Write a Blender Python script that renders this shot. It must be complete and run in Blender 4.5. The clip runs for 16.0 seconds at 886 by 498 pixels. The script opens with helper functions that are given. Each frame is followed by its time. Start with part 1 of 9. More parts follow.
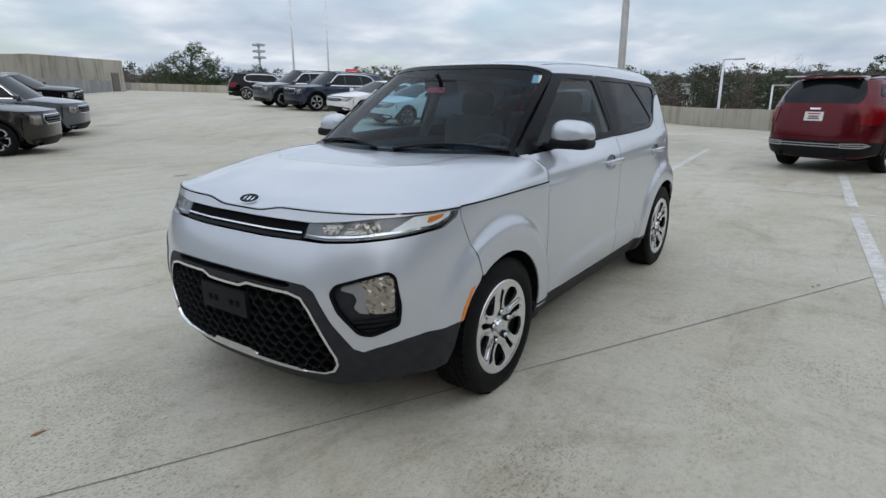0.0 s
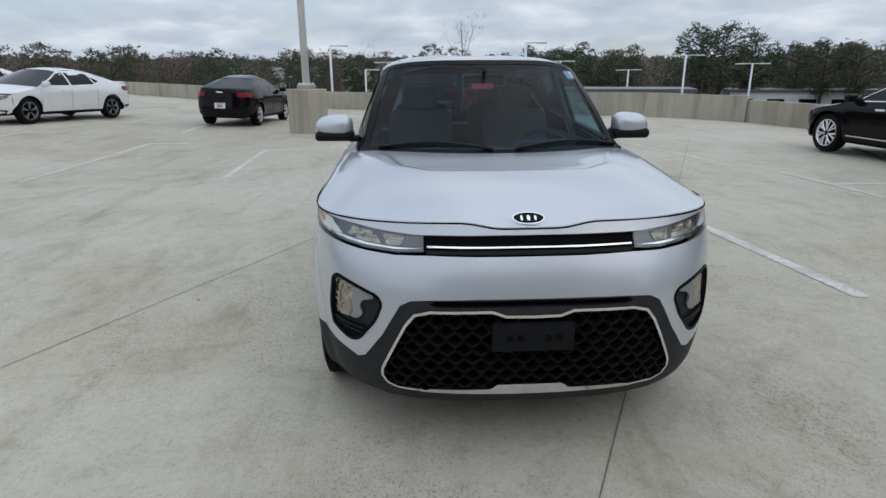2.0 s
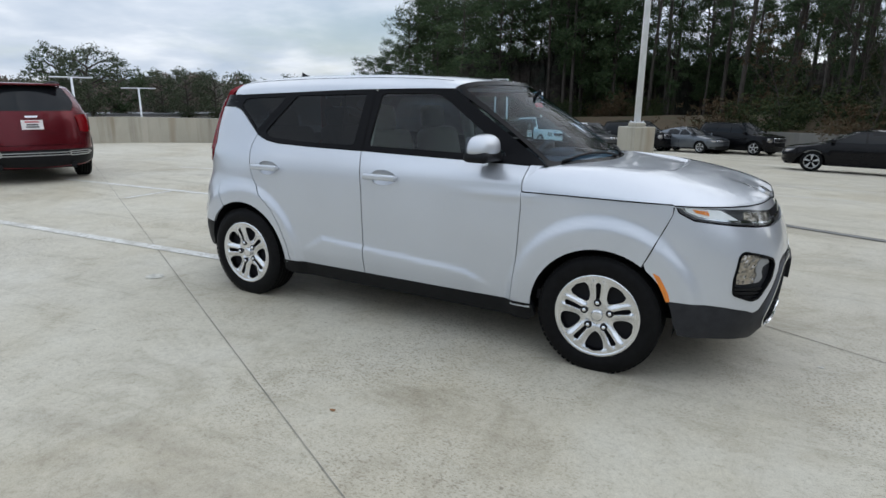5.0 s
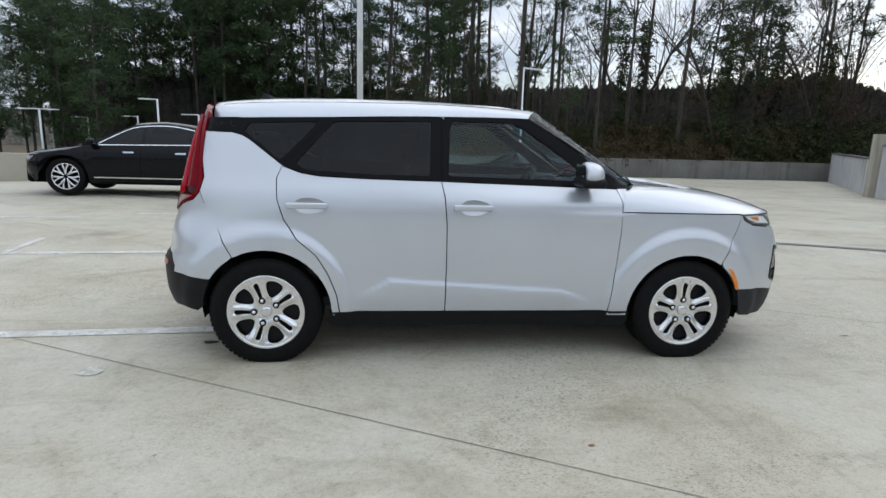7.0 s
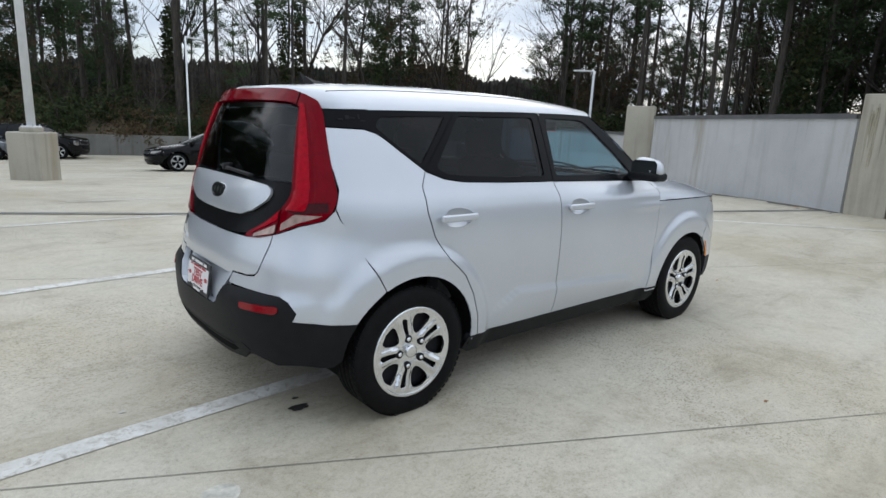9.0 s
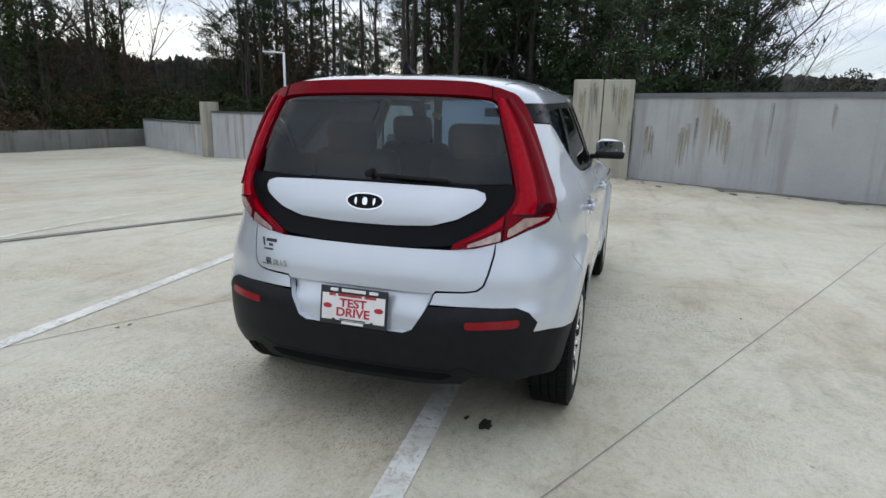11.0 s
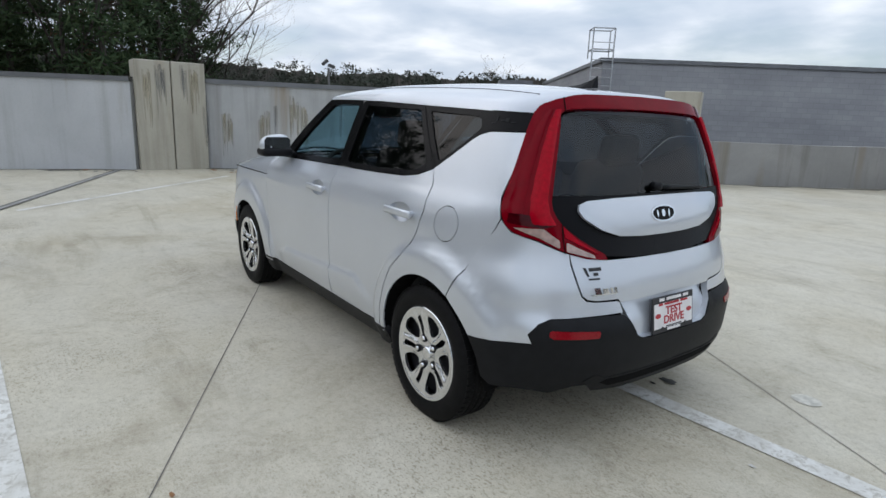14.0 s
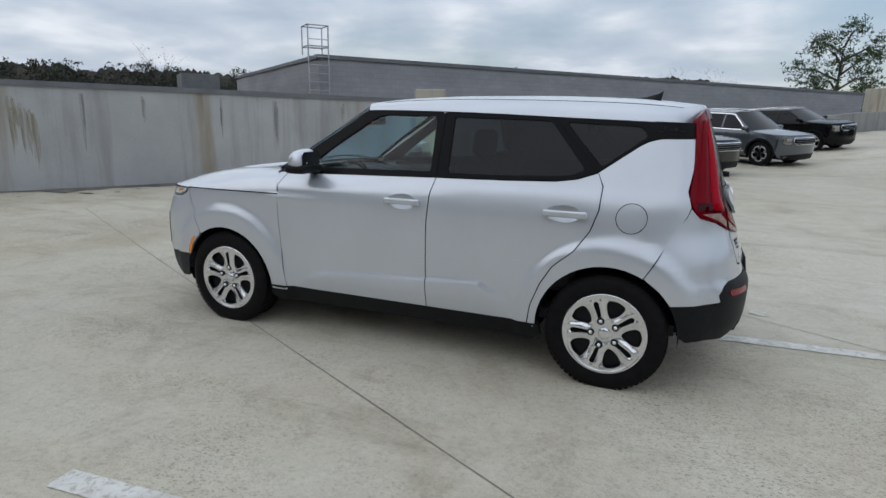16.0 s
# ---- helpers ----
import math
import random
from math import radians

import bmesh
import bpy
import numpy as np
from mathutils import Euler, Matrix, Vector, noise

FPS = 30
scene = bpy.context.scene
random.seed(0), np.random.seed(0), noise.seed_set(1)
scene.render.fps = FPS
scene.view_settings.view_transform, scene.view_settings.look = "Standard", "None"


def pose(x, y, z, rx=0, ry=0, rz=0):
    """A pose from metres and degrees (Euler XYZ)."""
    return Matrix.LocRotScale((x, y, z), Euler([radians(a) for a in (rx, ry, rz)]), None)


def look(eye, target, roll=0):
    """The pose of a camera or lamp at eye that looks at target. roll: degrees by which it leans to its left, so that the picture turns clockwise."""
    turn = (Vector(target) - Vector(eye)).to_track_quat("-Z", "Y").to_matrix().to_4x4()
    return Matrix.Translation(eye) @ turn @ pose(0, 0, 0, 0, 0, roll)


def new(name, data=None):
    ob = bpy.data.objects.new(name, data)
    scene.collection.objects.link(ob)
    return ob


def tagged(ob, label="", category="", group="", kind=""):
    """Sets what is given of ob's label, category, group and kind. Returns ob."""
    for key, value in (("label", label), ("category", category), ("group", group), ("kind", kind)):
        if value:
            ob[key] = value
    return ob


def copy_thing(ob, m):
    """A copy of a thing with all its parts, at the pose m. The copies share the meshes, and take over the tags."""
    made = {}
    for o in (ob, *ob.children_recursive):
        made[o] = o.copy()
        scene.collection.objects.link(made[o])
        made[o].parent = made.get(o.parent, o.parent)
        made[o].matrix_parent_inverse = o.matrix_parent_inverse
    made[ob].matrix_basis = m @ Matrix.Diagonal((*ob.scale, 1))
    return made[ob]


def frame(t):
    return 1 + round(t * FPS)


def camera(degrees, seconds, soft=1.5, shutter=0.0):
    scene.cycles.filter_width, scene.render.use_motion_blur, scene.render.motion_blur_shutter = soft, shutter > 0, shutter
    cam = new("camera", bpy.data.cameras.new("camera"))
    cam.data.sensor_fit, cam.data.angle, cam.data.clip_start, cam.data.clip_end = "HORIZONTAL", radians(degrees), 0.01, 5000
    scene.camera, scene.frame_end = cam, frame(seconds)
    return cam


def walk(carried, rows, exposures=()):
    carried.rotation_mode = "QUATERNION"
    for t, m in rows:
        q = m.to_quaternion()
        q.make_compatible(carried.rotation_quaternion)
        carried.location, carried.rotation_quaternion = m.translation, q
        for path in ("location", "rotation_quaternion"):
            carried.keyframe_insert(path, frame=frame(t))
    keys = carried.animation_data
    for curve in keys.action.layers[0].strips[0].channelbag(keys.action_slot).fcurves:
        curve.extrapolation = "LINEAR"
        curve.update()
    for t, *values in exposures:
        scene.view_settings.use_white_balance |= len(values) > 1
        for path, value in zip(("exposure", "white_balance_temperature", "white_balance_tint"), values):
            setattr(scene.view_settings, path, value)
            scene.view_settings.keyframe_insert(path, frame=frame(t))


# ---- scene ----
SKY_STRENGTH = 1.24
# the phone's own exposure and white balance drift a little on the way round
EXPOSURE = [(0.0, -0.13, 6450, 10), (1.5, -0.20, 6450, 10), (3.5, -0.04, 6450, 10), (7.0, 0.16, 6520, 10), (10.5, 0.20, 6560, 10), (12.5, 0.16, 6480, 10), (13.5, 0.16, 6480, 10), (14.5, -0.02, 6480, 10), (16.0, -0.18, 6480, 10)]
cam = camera(75.0, 16.0)
PATH = [
    (0, (3.531, 2.109, 1.393), (1.956, 0.992, 0.87), -0.1),
    (0.5, (3.826, 1.563, 1.404), (2.115, 0.682, 0.86), -0.9),
    (1, (4.056, 0.939, 1.432), (2.226, 0.359, 0.869), -1.4),
    (1.5, (4.12, 0.267, 1.462), (2.223, 0.027, 0.876), -0.6),
    (2, (4.098, -0.438, 1.473), (2.186, -0.333, 0.895), -0.3),
    (2.5, (3.947, -1.115, 1.456), (2.079, -0.665, 0.902), 0.6),
    (3, (3.75, -1.788, 1.471), (1.981, -1.018, 0.943), 0.7),
    (3.5, (3.421, -2.371, 1.471), (1.804, -1.309, 0.964), 0.4),
    (4, (3.044, -2.969, 1.46), (1.615, -1.651, 0.99), 0.6),
    (4.2, (2.865, -3.153, 1.429), (1.523, -1.746, 0.957), 0.5),
    (6.3, (0.289, -4.304, 1.428), (0.104, -2.36, 0.999), 1.6),
    (6.5, (0.037, -4.286, 1.414), (-0.039, -2.327, 1.017), 1.6),
    (7, (-0.601, -4.24, 1.407), (-0.4, -2.29, 1.01), 1.6),
    (7.5, (-1.21, -4.057, 1.398), (-0.736, -2.155, 0.997), 1.5),
    (8, (-1.797, -3.827, 1.401), (-1.077, -2.01, 0.976), 1.5),
    (8.2, (-2.021, -3.716, 1.437), (-1.208, -1.941, 1.001), 1.6),
    (10.3, (-3.848, -1.695, 1.384), (-2.126, -0.773, 0.955), 2.4),
    (10.5, (-3.883, -1.61, 1.387), (-2.157, -0.711, 0.926), 1.7),
    (11, (-4.093, -1.058, 1.398), (-2.239, -0.459, 0.949), 1.3),
    (11.5, (-4.233, -0.483, 1.407), (-2.302, -0.212, 0.962), 1.2),
    (12, (-4.21, 0.12, 1.425), (-2.263, 0.052, 0.971), 1.6),
    (12.5, (-4.135, 0.723, 1.428), (-2.226, 0.344, 0.969), 2.1),
    (13, (-3.94, 1.256, 1.419), (-2.106, 0.601, 0.963), 2.3),
    (13.5, (-3.728, 1.82, 1.426), (-2.005, 0.909, 0.976), 2.3),
    (14, (-3.406, 2.324, 1.434), (-1.833, 1.174, 0.981), 2.3),
    (14.5, (-3.021, 2.833, 1.442), (-1.622, 1.475, 0.997), 2.3),
    (15, (-2.574, 3.24, 1.448), (-1.379, 1.701, 0.996), 1.9),
    (15.5, (-2.119, 3.665, 1.465), (-1.134, 1.984, 1.013), 1.5),
    (16, (-1.612, 3.947, 1.461), (-0.87, 2.143, 1.018), 1.0),
]

walk(cam, [(t, look(eye, target, roll)) for t, eye, target, roll in PATH], EXPOSURE)

# ---- world, sun, exposure ----
world = bpy.data.worlds.new("overcast_sky")
scene.world = world
world.use_nodes = True
wn, wl = world.node_tree.nodes, world.node_tree.links
wn.clear()
w_out = wn.new("ShaderNodeOutputWorld")
w_bg = wn.new("ShaderNodeBackground")
w_sky = wn.new("ShaderNodeTexSky")
w_sky.sky_type = "NISHITA"
w_sky.sun_disc = False
w_sky.sun_elevation = radians(32)
w_sky.sun_rotation = radians(55)
w_co = wn.new("ShaderNodeTexCoord")
w_sep = wn.new("ShaderNodeSeparateXYZ")
wl.new(w_co.outputs["Generated"], w_sep.inputs[0])
# cloud deck: the view direction meets a flat layer high above
w_z = wn.new("ShaderNodeMath"); w_z.operation = "MAXIMUM"; w_z.inputs[1].default_value = 0.0
wl.new(w_sep.outputs["Z"], w_z.inputs[0])
w_za = wn.new("ShaderNodeMath"); w_za.operation = "ADD"; w_za.inputs[1].default_value = 0.20
wl.new(w_z.outputs[0], w_za.inputs[0])
w_dx = wn.new("ShaderNodeMath"); w_dx.operation = "DIVIDE"
w_dy = wn.new("ShaderNodeMath"); w_dy.operation = "DIVIDE"
wl.new(w_sep.outputs["X"], w_dx.inputs[0]); wl.new(w_za.outputs[0], w_dx.inputs[1])
wl.new(w_sep.outputs["Y"], w_dy.inputs[0]); wl.new(w_za.outputs[0], w_dy.inputs[1])
w_cmb = wn.new("ShaderNodeCombineXYZ")
wl.new(w_dx.outputs[0], w_cmb.inputs[0]); wl.new(w_dy.outputs[0], w_cmb.inputs[1])
w_n1 = wn.new("ShaderNodeTexNoise"); w_n1.inputs["Scale"].default_value = 0.55; w_n1.inputs["Detail"].default_value = 7; w_n1.inputs["Roughness"].default_value = 0.55
w_n2 = wn.new("ShaderNodeTexNoise"); w_n2.inputs["Scale"].default_value = 2.1; w_n2.inputs["Detail"].default_value = 5; w_n2.inputs["Roughness"].default_value = 0.48; w_n2.inputs["Distortion"].default_value = 0.15
wl.new(w_cmb.outputs[0], w_n1.inputs["Vector"]); wl.new(w_cmb.outputs[0], w_n2.inputs["Vector"])
w_cov = wn.new("ShaderNodeValToRGB")
w_cov.color_ramp.elements[0].position = 0.36; w_cov.color_ramp.elements[0].color = (0.35, 0.35, 0.35, 1)
w_cov.color_ramp.elements[1].position = 0.50; w_cov.color_ramp.elements[1].color = (1, 1, 1, 1)
wl.new(w_n1.outputs["Fac"], w_cov.inputs[0])
w_tone = wn.new("ShaderNodeValToRGB")
w_tone.color_ramp.elements[0].position = 0.30; w_tone.color_ramp.elements[0].color = (0.52, 0.615, 0.745, 1)
w_tone.color_ramp.elements[1].position = 0.72; w_tone.color_ramp.elements[1].color = (0.95, 1.0, 1.07, 1)
w_te = w_tone.color_ramp.elements.new(0.5); w_te.color = (0.66, 0.74, 0.85, 1)
wl.new(w_n2.outputs["Fac"], w_tone.inputs[0])
w_skym = wn.new("ShaderNodeMix"); w_skym.data_type = "RGBA"; w_skym.blend_type = "MULTIPLY"; w_skym.inputs[0].default_value = 1.0
w_skym.inputs[7].default_value = (0.12, 0.12, 0.12, 1)
wl.new(w_sky.outputs[0], w_skym.inputs[6])
w_mix = wn.new("ShaderNodeMix"); w_mix.data_type = "RGBA"
wl.new(w_cov.outputs[0], w_mix.inputs[0]); wl.new(w_skym.outputs[2], w_mix.inputs[6]); wl.new(w_tone.outputs[0], w_mix.inputs[7])
# an overcast sky is brighter overhead than at the horizon
w_el = wn.new("ShaderNodeMath"); w_el.operation = "MULTIPLY_ADD"; w_el.inputs[1].default_value = 0.50; w_el.inputs[2].default_value = 0.73
wl.new(w_z.outputs[0], w_el.inputs[0])
w_vm = wn.new("ShaderNodeVectorMath"); w_vm.operation = "SCALE"
wl.new(w_mix.outputs[2], w_vm.inputs[0]); wl.new(w_el.outputs[0], w_vm.inputs["Scale"])
wl.new(w_vm.outputs[0], w_bg.inputs["Color"])
w_bg.inputs["Strength"].default_value = SKY_STRENGTH
wl.new(w_bg.outputs[0], w_out.inputs[0])

sun_data = bpy.data.lights.new("sun", "SUN")
sun_data.energy = 0.9
sun_data.angle = radians(110)
sun_data.color = (1.0, 0.96, 0.90)
sun = new("sun", sun_data)
sun.matrix_world = look((30, 42, 32), (0, 0, 0))


# ---- materials ----
def node_mat(name):
    m = bpy.data.materials.new(name)
    m.use_nodes = True
    return m, m.node_tree.nodes, m.node_tree.links, m.node_tree.nodes["Principled BSDF"]


def ramp(nodes, links, fac, stops):
    r = nodes.new("ShaderNodeValToRGB")
    el = r.color_ramp.elements
    el[0].position, el[0].color = stops[0][0], (*stops[0][1], 1)
    el[1].position, el[1].color = stops[-1][0], (*stops[-1][1], 1)
    for p, c in stops[1:-1]:
        e = el.new(p)
        e.color = (*c, 1)
    links.new(fac, r.inputs[0])
    return r.outputs[0]


def noise_tex(nodes, links, scale, detail=5, rough=0.55, dist=0.0, coord="Object", stretch=None):
    tc = nodes.new("ShaderNodeTexCoord")
    n = nodes.new("ShaderNodeTexNoise")
    n.inputs["Scale"].default_value, n.inputs["Detail"].default_value = scale, detail
    n.inputs["Roughness"].default_value, n.inputs["Distortion"].default_value = rough, dist
    src = tc.outputs[coord]
    if stretch:
        mp = nodes.new("ShaderNodeMapping")
        mp.inputs["Scale"].default_value = stretch
        links.new(src, mp.inputs[0])
        src = mp.outputs[0]
    links.new(src, n.inputs["Vector"])
    return n.outputs["Fac"]


def mixc(nodes, links, fac, a, b, mode="MIX"):
    m = nodes.new("ShaderNodeMix")
    m.data_type, m.blend_type = "RGBA", mode
    for sock, v in ((m.inputs[0], fac), (m.inputs[6], a), (m.inputs[7], b)):
        if isinstance(v, (int, float)):
            sock.default_value = v
        elif isinstance(v, tuple):
            sock.default_value = (*v, 1)
        else:
            links.new(v, sock)
    return m.outputs[2]


def bump(nodes, links, bsdf, height, strength=0.2, distance=0.01):
    b = nodes.new("ShaderNodeBump")
    b.inputs["Strength"].default_value, b.inputs["Distance"].default_value = strength, distance
    links.new(height, b.inputs["Height"])
    links.new(b.outputs[0], bsdf.inputs["Normal"])


def simple(name, col, rough=0.5, metal=0.0, var=0.12, scale=8.0, coat=0.0, bumpy=0.0, bscale=60.0, spec=0.5):
    m, n, l, b = node_mat(name)
    f = noise_tex(n, l, scale)
    dark = tuple(c * (1 - var) for c in col)
    lite = tuple(min(1, c * (1 + var)) for c in col)
    l.new(ramp(n, l, f, [(0.3, dark), (0.7, lite)]), b.inputs["Base Color"])
    b.inputs["Roughness"].default_value, b.inputs["Metallic"].default_value = rough, metal
    b.inputs["Coat Weight"].default_value, b.inputs["Coat Roughness"].default_value = coat, 0.03
    b.inputs["Specular IOR Level"].default_value = spec
    if bumpy:
        bump(n, l, b, noise_tex(n, l, bscale, 4), bumpy, 0.002)
    return m


def paint(name, col, metal=0.0, rough=0.35, flake=0.0, coat=1.0):
    """Car paint: coloured base with fine flake under clear lacquer, a little road film in it."""
    m, n, l, b = node_mat(name)
    film = noise_tex(n, l, 1.6, 6, 0.6)
    base = ramp(n, l, film, [(0.3, tuple(c * 0.95 for c in col)), (0.7, tuple(min(1, c * 1.04) for c in col))])
    if flake:
        fl = noise_tex(n, l, 900, 1)
        base = mixc(n, l, flake, base, ramp(n, l, fl, [(0.35, tuple(c * 0.6 for c in col)), (0.65, tuple(min(1, c * 1.5) for c in col))]))
    l.new(base, b.inputs["Base Color"])
    b.inputs["Metallic"].default_value, b.inputs["Roughness"].default_value = metal, rough
    b.inputs["Coat Weight"].default_value, b.inputs["Coat Roughness"].default_value, b.inputs["Coat IOR"].default_value = coat, 0.04, 1.5
    return m


def glass(name, tint, gloss=1.0, r0=0.06):
    """Pane: tinted straight-through light with a mirror on top that grows towards grazing view, alike from both sides."""
    m = bpy.data.materials.new(name)
    m.use_nodes = True
    n, l = m.node_tree.nodes, m.node_tree.links
    n.clear()
    out, mx, tr, gl, lw = (n.new(k) for k in ("ShaderNodeOutputMaterial", "ShaderNodeMixShader", "ShaderNodeBsdfTransparent", "ShaderNodeBsdfGlossy", "ShaderNodeLayerWeight"))
    tr.inputs["Color"].default_value = (*tint, 1)
    gl.inputs["Color"].default_value = (gloss, gloss, gloss, 1)
    gl.inputs["Roughness"].default_value = 0.015
    lw.inputs["Blend"].default_value = 0.5
    pw, ma = n.new("ShaderNodeMath"), n.new("ShaderNodeMath")
    pw.operation, ma.operation = "POWER", "MULTIPLY_ADD"
    pw.inputs[1].default_value = 5.0
    ma.inputs[1].default_value, ma.inputs[2].default_value = 1.0 - r0, r0
    l.new(lw.outputs["Facing"], pw.inputs[0]); l.new(pw.outputs[0], ma.inputs[0])
    l.new(ma.outputs[0], mx.inputs[0]); l.new(tr.outputs[0], mx.inputs[1]); l.new(gl.outputs[0], mx.inputs[2])
    l.new(mx.outputs[0], out.inputs[0])
    return m


def concrete_deck():
    """Trowelled slab: warm grey, cloudy stains, faint sweep marks, tyre soil, pores and grit."""
    m, n, l, b = node_mat("deck_concrete")
    big = noise_tex(n, l, 0.13, 7, 0.62, 0.5)
    mid = noise_tex(n, l, 0.9, 9, 0.70, 0.8)
    cloud = noise_tex(n, l, 4.5, 9, 0.72, 0.5)
    sweep = noise_tex(n, l, 1.0, 7, 0.68, 0.5, "Object", (0.5, 3.2, 1.0))
    fine = noise_tex(n, l, 34, 8, 0.75)
    grit = noise_tex(n, l, 210, 4, 0.75)
    base = ramp(n, l, big, [(0.28, (0.435, 0.410, 0.345)), (0.5, (0.515, 0.490, 0.418)), (0.72, (0.570, 0.550, 0.482))])
    c = mixc(n, l, 1.0, base, ramp(n, l, mid, [(0.30, (0.70, 0.675, 0.62)), (0.46, (0.97, 0.96, 0.94)), (0.60, (1.02, 1.02, 1.02)), (0.75, (1.07, 1.075, 1.08))]), "MULTIPLY")
    c = mixc(n, l, 1.0, c, ramp(n, l, cloud, [(0.32, (0.86, 0.845, 0.82)), (0.47, (0.98, 0.98, 0.975)), (0.72, (1.06, 1.06, 1.05))]), "MULTIPLY")
    c = mixc(n, l, 1.0, c, ramp(n, l, sweep, [(0.30, (0.80, 0.79, 0.765)), (0.44, (1, 1, 1)), (0.75, (1.04, 1.04, 1.04))]), "MULTIPLY")
    c = mixc(n, l, 1.0, c, ramp(n, l, fine, [(0.30, (0.72, 0.70, 0.66)), (0.45, (0.96, 0.955, 0.95)), (0.7, (1.08, 1.08, 1.08))]), "MULTIPLY")
    c = mixc(n, l, 1.0, c, ramp(n, l, grit, [(0.30, (0.72, 0.71, 0.69)), (0.48, (0.98, 0.98, 0.98)), (0.75, (1.12, 1.12, 1.11))]), "MULTIPLY")
    # clusters of small dark pits where the top has worn away
    worn = noise_tex(n, l, 0.55, 5, 0.6, 0.4)
    pits = noise_tex(n, l, 62, 3, 0.6, 0.3, "Object", (1.0, 1.6, 1.0))
    pit = ramp(n, l, pits, [(0.36, (0.50, 0.47, 0.43)), (0.46, (1, 1, 1))])
    c = mixc(n, l, ramp(n, l, worn, [(0.46, (0.10,) * 3), (0.62, (0.95,) * 3)]), c, mixc(n, l, 1.0, c, pit, "MULTIPLY"))
    warm = noise_tex(n, l, 0.34, 6, 0.66, 0.9)
    c = mixc(n, l, 1.0, c, ramp(n, l, warm, [(0.36, (1.02, 1.02, 1.03)), (0.52, (1.0, 0.99, 0.965)), (0.66, (0.90, 0.865, 0.80))]), "MULTIPLY")
    drag = noise_tex(n, l, 0.5, 5, 0.62, 1.6, "Object", (0.35, 1.0, 1.0))
    c = mixc(n, l, 1.0, c, ramp(n, l, drag, [(0.30, (0.80, 0.79, 0.78)), (0.42, (1, 1, 1))]), "MULTIPLY")
    # scattered dark pock marks
    vo = n.new("ShaderNodeTexVoronoi")
    vo.inputs["Scale"].default_value = 2.3
    tc = n.new("ShaderNodeTexCoord")
    l.new(tc.outputs["Object"], vo.inputs["Vector"])
    pock = ramp(n, l, vo.outputs["Distance"], [(0.012, (0.45, 0.43, 0.40)), (0.030, (1, 1, 1))])
    c = mixc(n, l, 0.8, c, mixc(n, l, 1.0, c, pock, "MULTIPLY"))
    l.new(c, b.inputs["Base Color"])
    l.new(ramp(n, l, mid, [(0.3, (0.52,) * 3), (0.7, (0.74,) * 3)]), b.inputs["Roughness"])
    b.inputs["Specular IOR Level"].default_value = 0.3
    bump(n, l, b, fine, 0.22, 0.004)
    return m


def concrete_wall(name, lite, dark, streak=0.5, ochre=0.0):
    m, n, l, b = node_mat(name)
    big = noise_tex(n, l, 0.5, 6, 0.6, 0.3)
    fine = noise_tex(n, l, 30, 5, 0.7)
    run = noise_tex(n, l, 1.0, 6, 0.6, 0.2, "Object", (2.6, 2.6, 0.16))
    c = ramp(n, l, big, [(0.28, dark), (0.68, lite)])
    s = ramp(n, l, run, [(0.30, (0.55, 0.53, 0.49)), (0.48, (1, 1, 1))])
    c = mixc(n, l, streak, c, mixc(n, l, 1.0, c, s, "MULTIPLY"))
    if ochre:
        run2 = noise_tex(n, l, 0.8, 5, 0.5, 0.1, "Object", (1.9, 1.9, 0.22))
        f = ramp(n, l, run2, [(0.57, (0, 0, 0)), (0.70, (ochre,) * 3)])
        c = mixc(n, l, f, c, (0.23, 0.17, 0.09))
    f2 = ramp(n, l, fine, [(0.3, (0.8, 0.8, 0.79)), (0.5, (1, 1, 1))])
    c = mixc(n, l, 0.4, c, mixc(n, l, 1.0, c, f2, "MULTIPLY"))
    l.new(c, b.inputs["Base Color"])
    b.inputs["Roughness"].default_value = 0.85
    bump(n, l, b, fine, 0.12, 0.003)
    return m


def worn_line():
    m, n, l, b = node_mat("worn_white_paint")
    f = noise_tex(n, l, 22, 8, 0.75, 0.6)
    g = noise_tex(n, l, 1.4, 4)
    w = noise_tex(n, l, 3.0, 7, 0.7, 0.5)
    c = ramp(n, l, f, [(0.40, (0.42, 0.40, 0.355)), (0.49, (0.66, 0.655, 0.62)), (0.8, (0.76, 0.76, 0.74))])
    c = mixc(n, l, ramp(n, l, w, [(0.44, (0.0,) * 3), (0.66, (0.75,) * 3)]), c, (0.42, 0.40, 0.35))
    c = mixc(n, l, 0.35, c, mixc(n, l, 1.0, c, ramp(n, l, g, [(0.3, (0.6, 0.59, 0.56)), (0.6, (1, 1, 1))]), "MULTIPLY"))
    l.new(c, b.inputs["Base Color"])
    b.inputs["Roughness"].default_value = 0.7
    return m


M_DECK = concrete_deck()
M_LINE = worn_line()
M_JOINT = simple("joint_sealant", (0.145, 0.136, 0.12), 0.8, 0, 0.5, 2)
M_SEAL = simple("expansion_seal", (0.075, 0.075, 0.075), 0.7, 0, 0.3, 5)
M_FILLER = simple("joint_filler", (0.27, 0.265, 0.25), 0.8, 0, 0.25, 5)
M_DIRT = simple("damp_dirt", (0.135, 0.125, 0.105), 0.75, 0, 0.5, 5)
M_WALL_W = concrete_wall("painted_wall_concrete", (0.52, 0.53, 0.54), (0.40, 0.41, 0.42), 0.45, 0.75)
M_WALL_E = concrete_wall("weathered_wall_concrete", (0.45, 0.455, 0.455), (0.32, 0.325, 0.33), 0.6, 0.75)
M_WALL_G = concrete_wall("grey_wall_concrete", (0.33, 0.325, 0.315), (0.21, 0.21, 0.205), 0.75, 0.35)
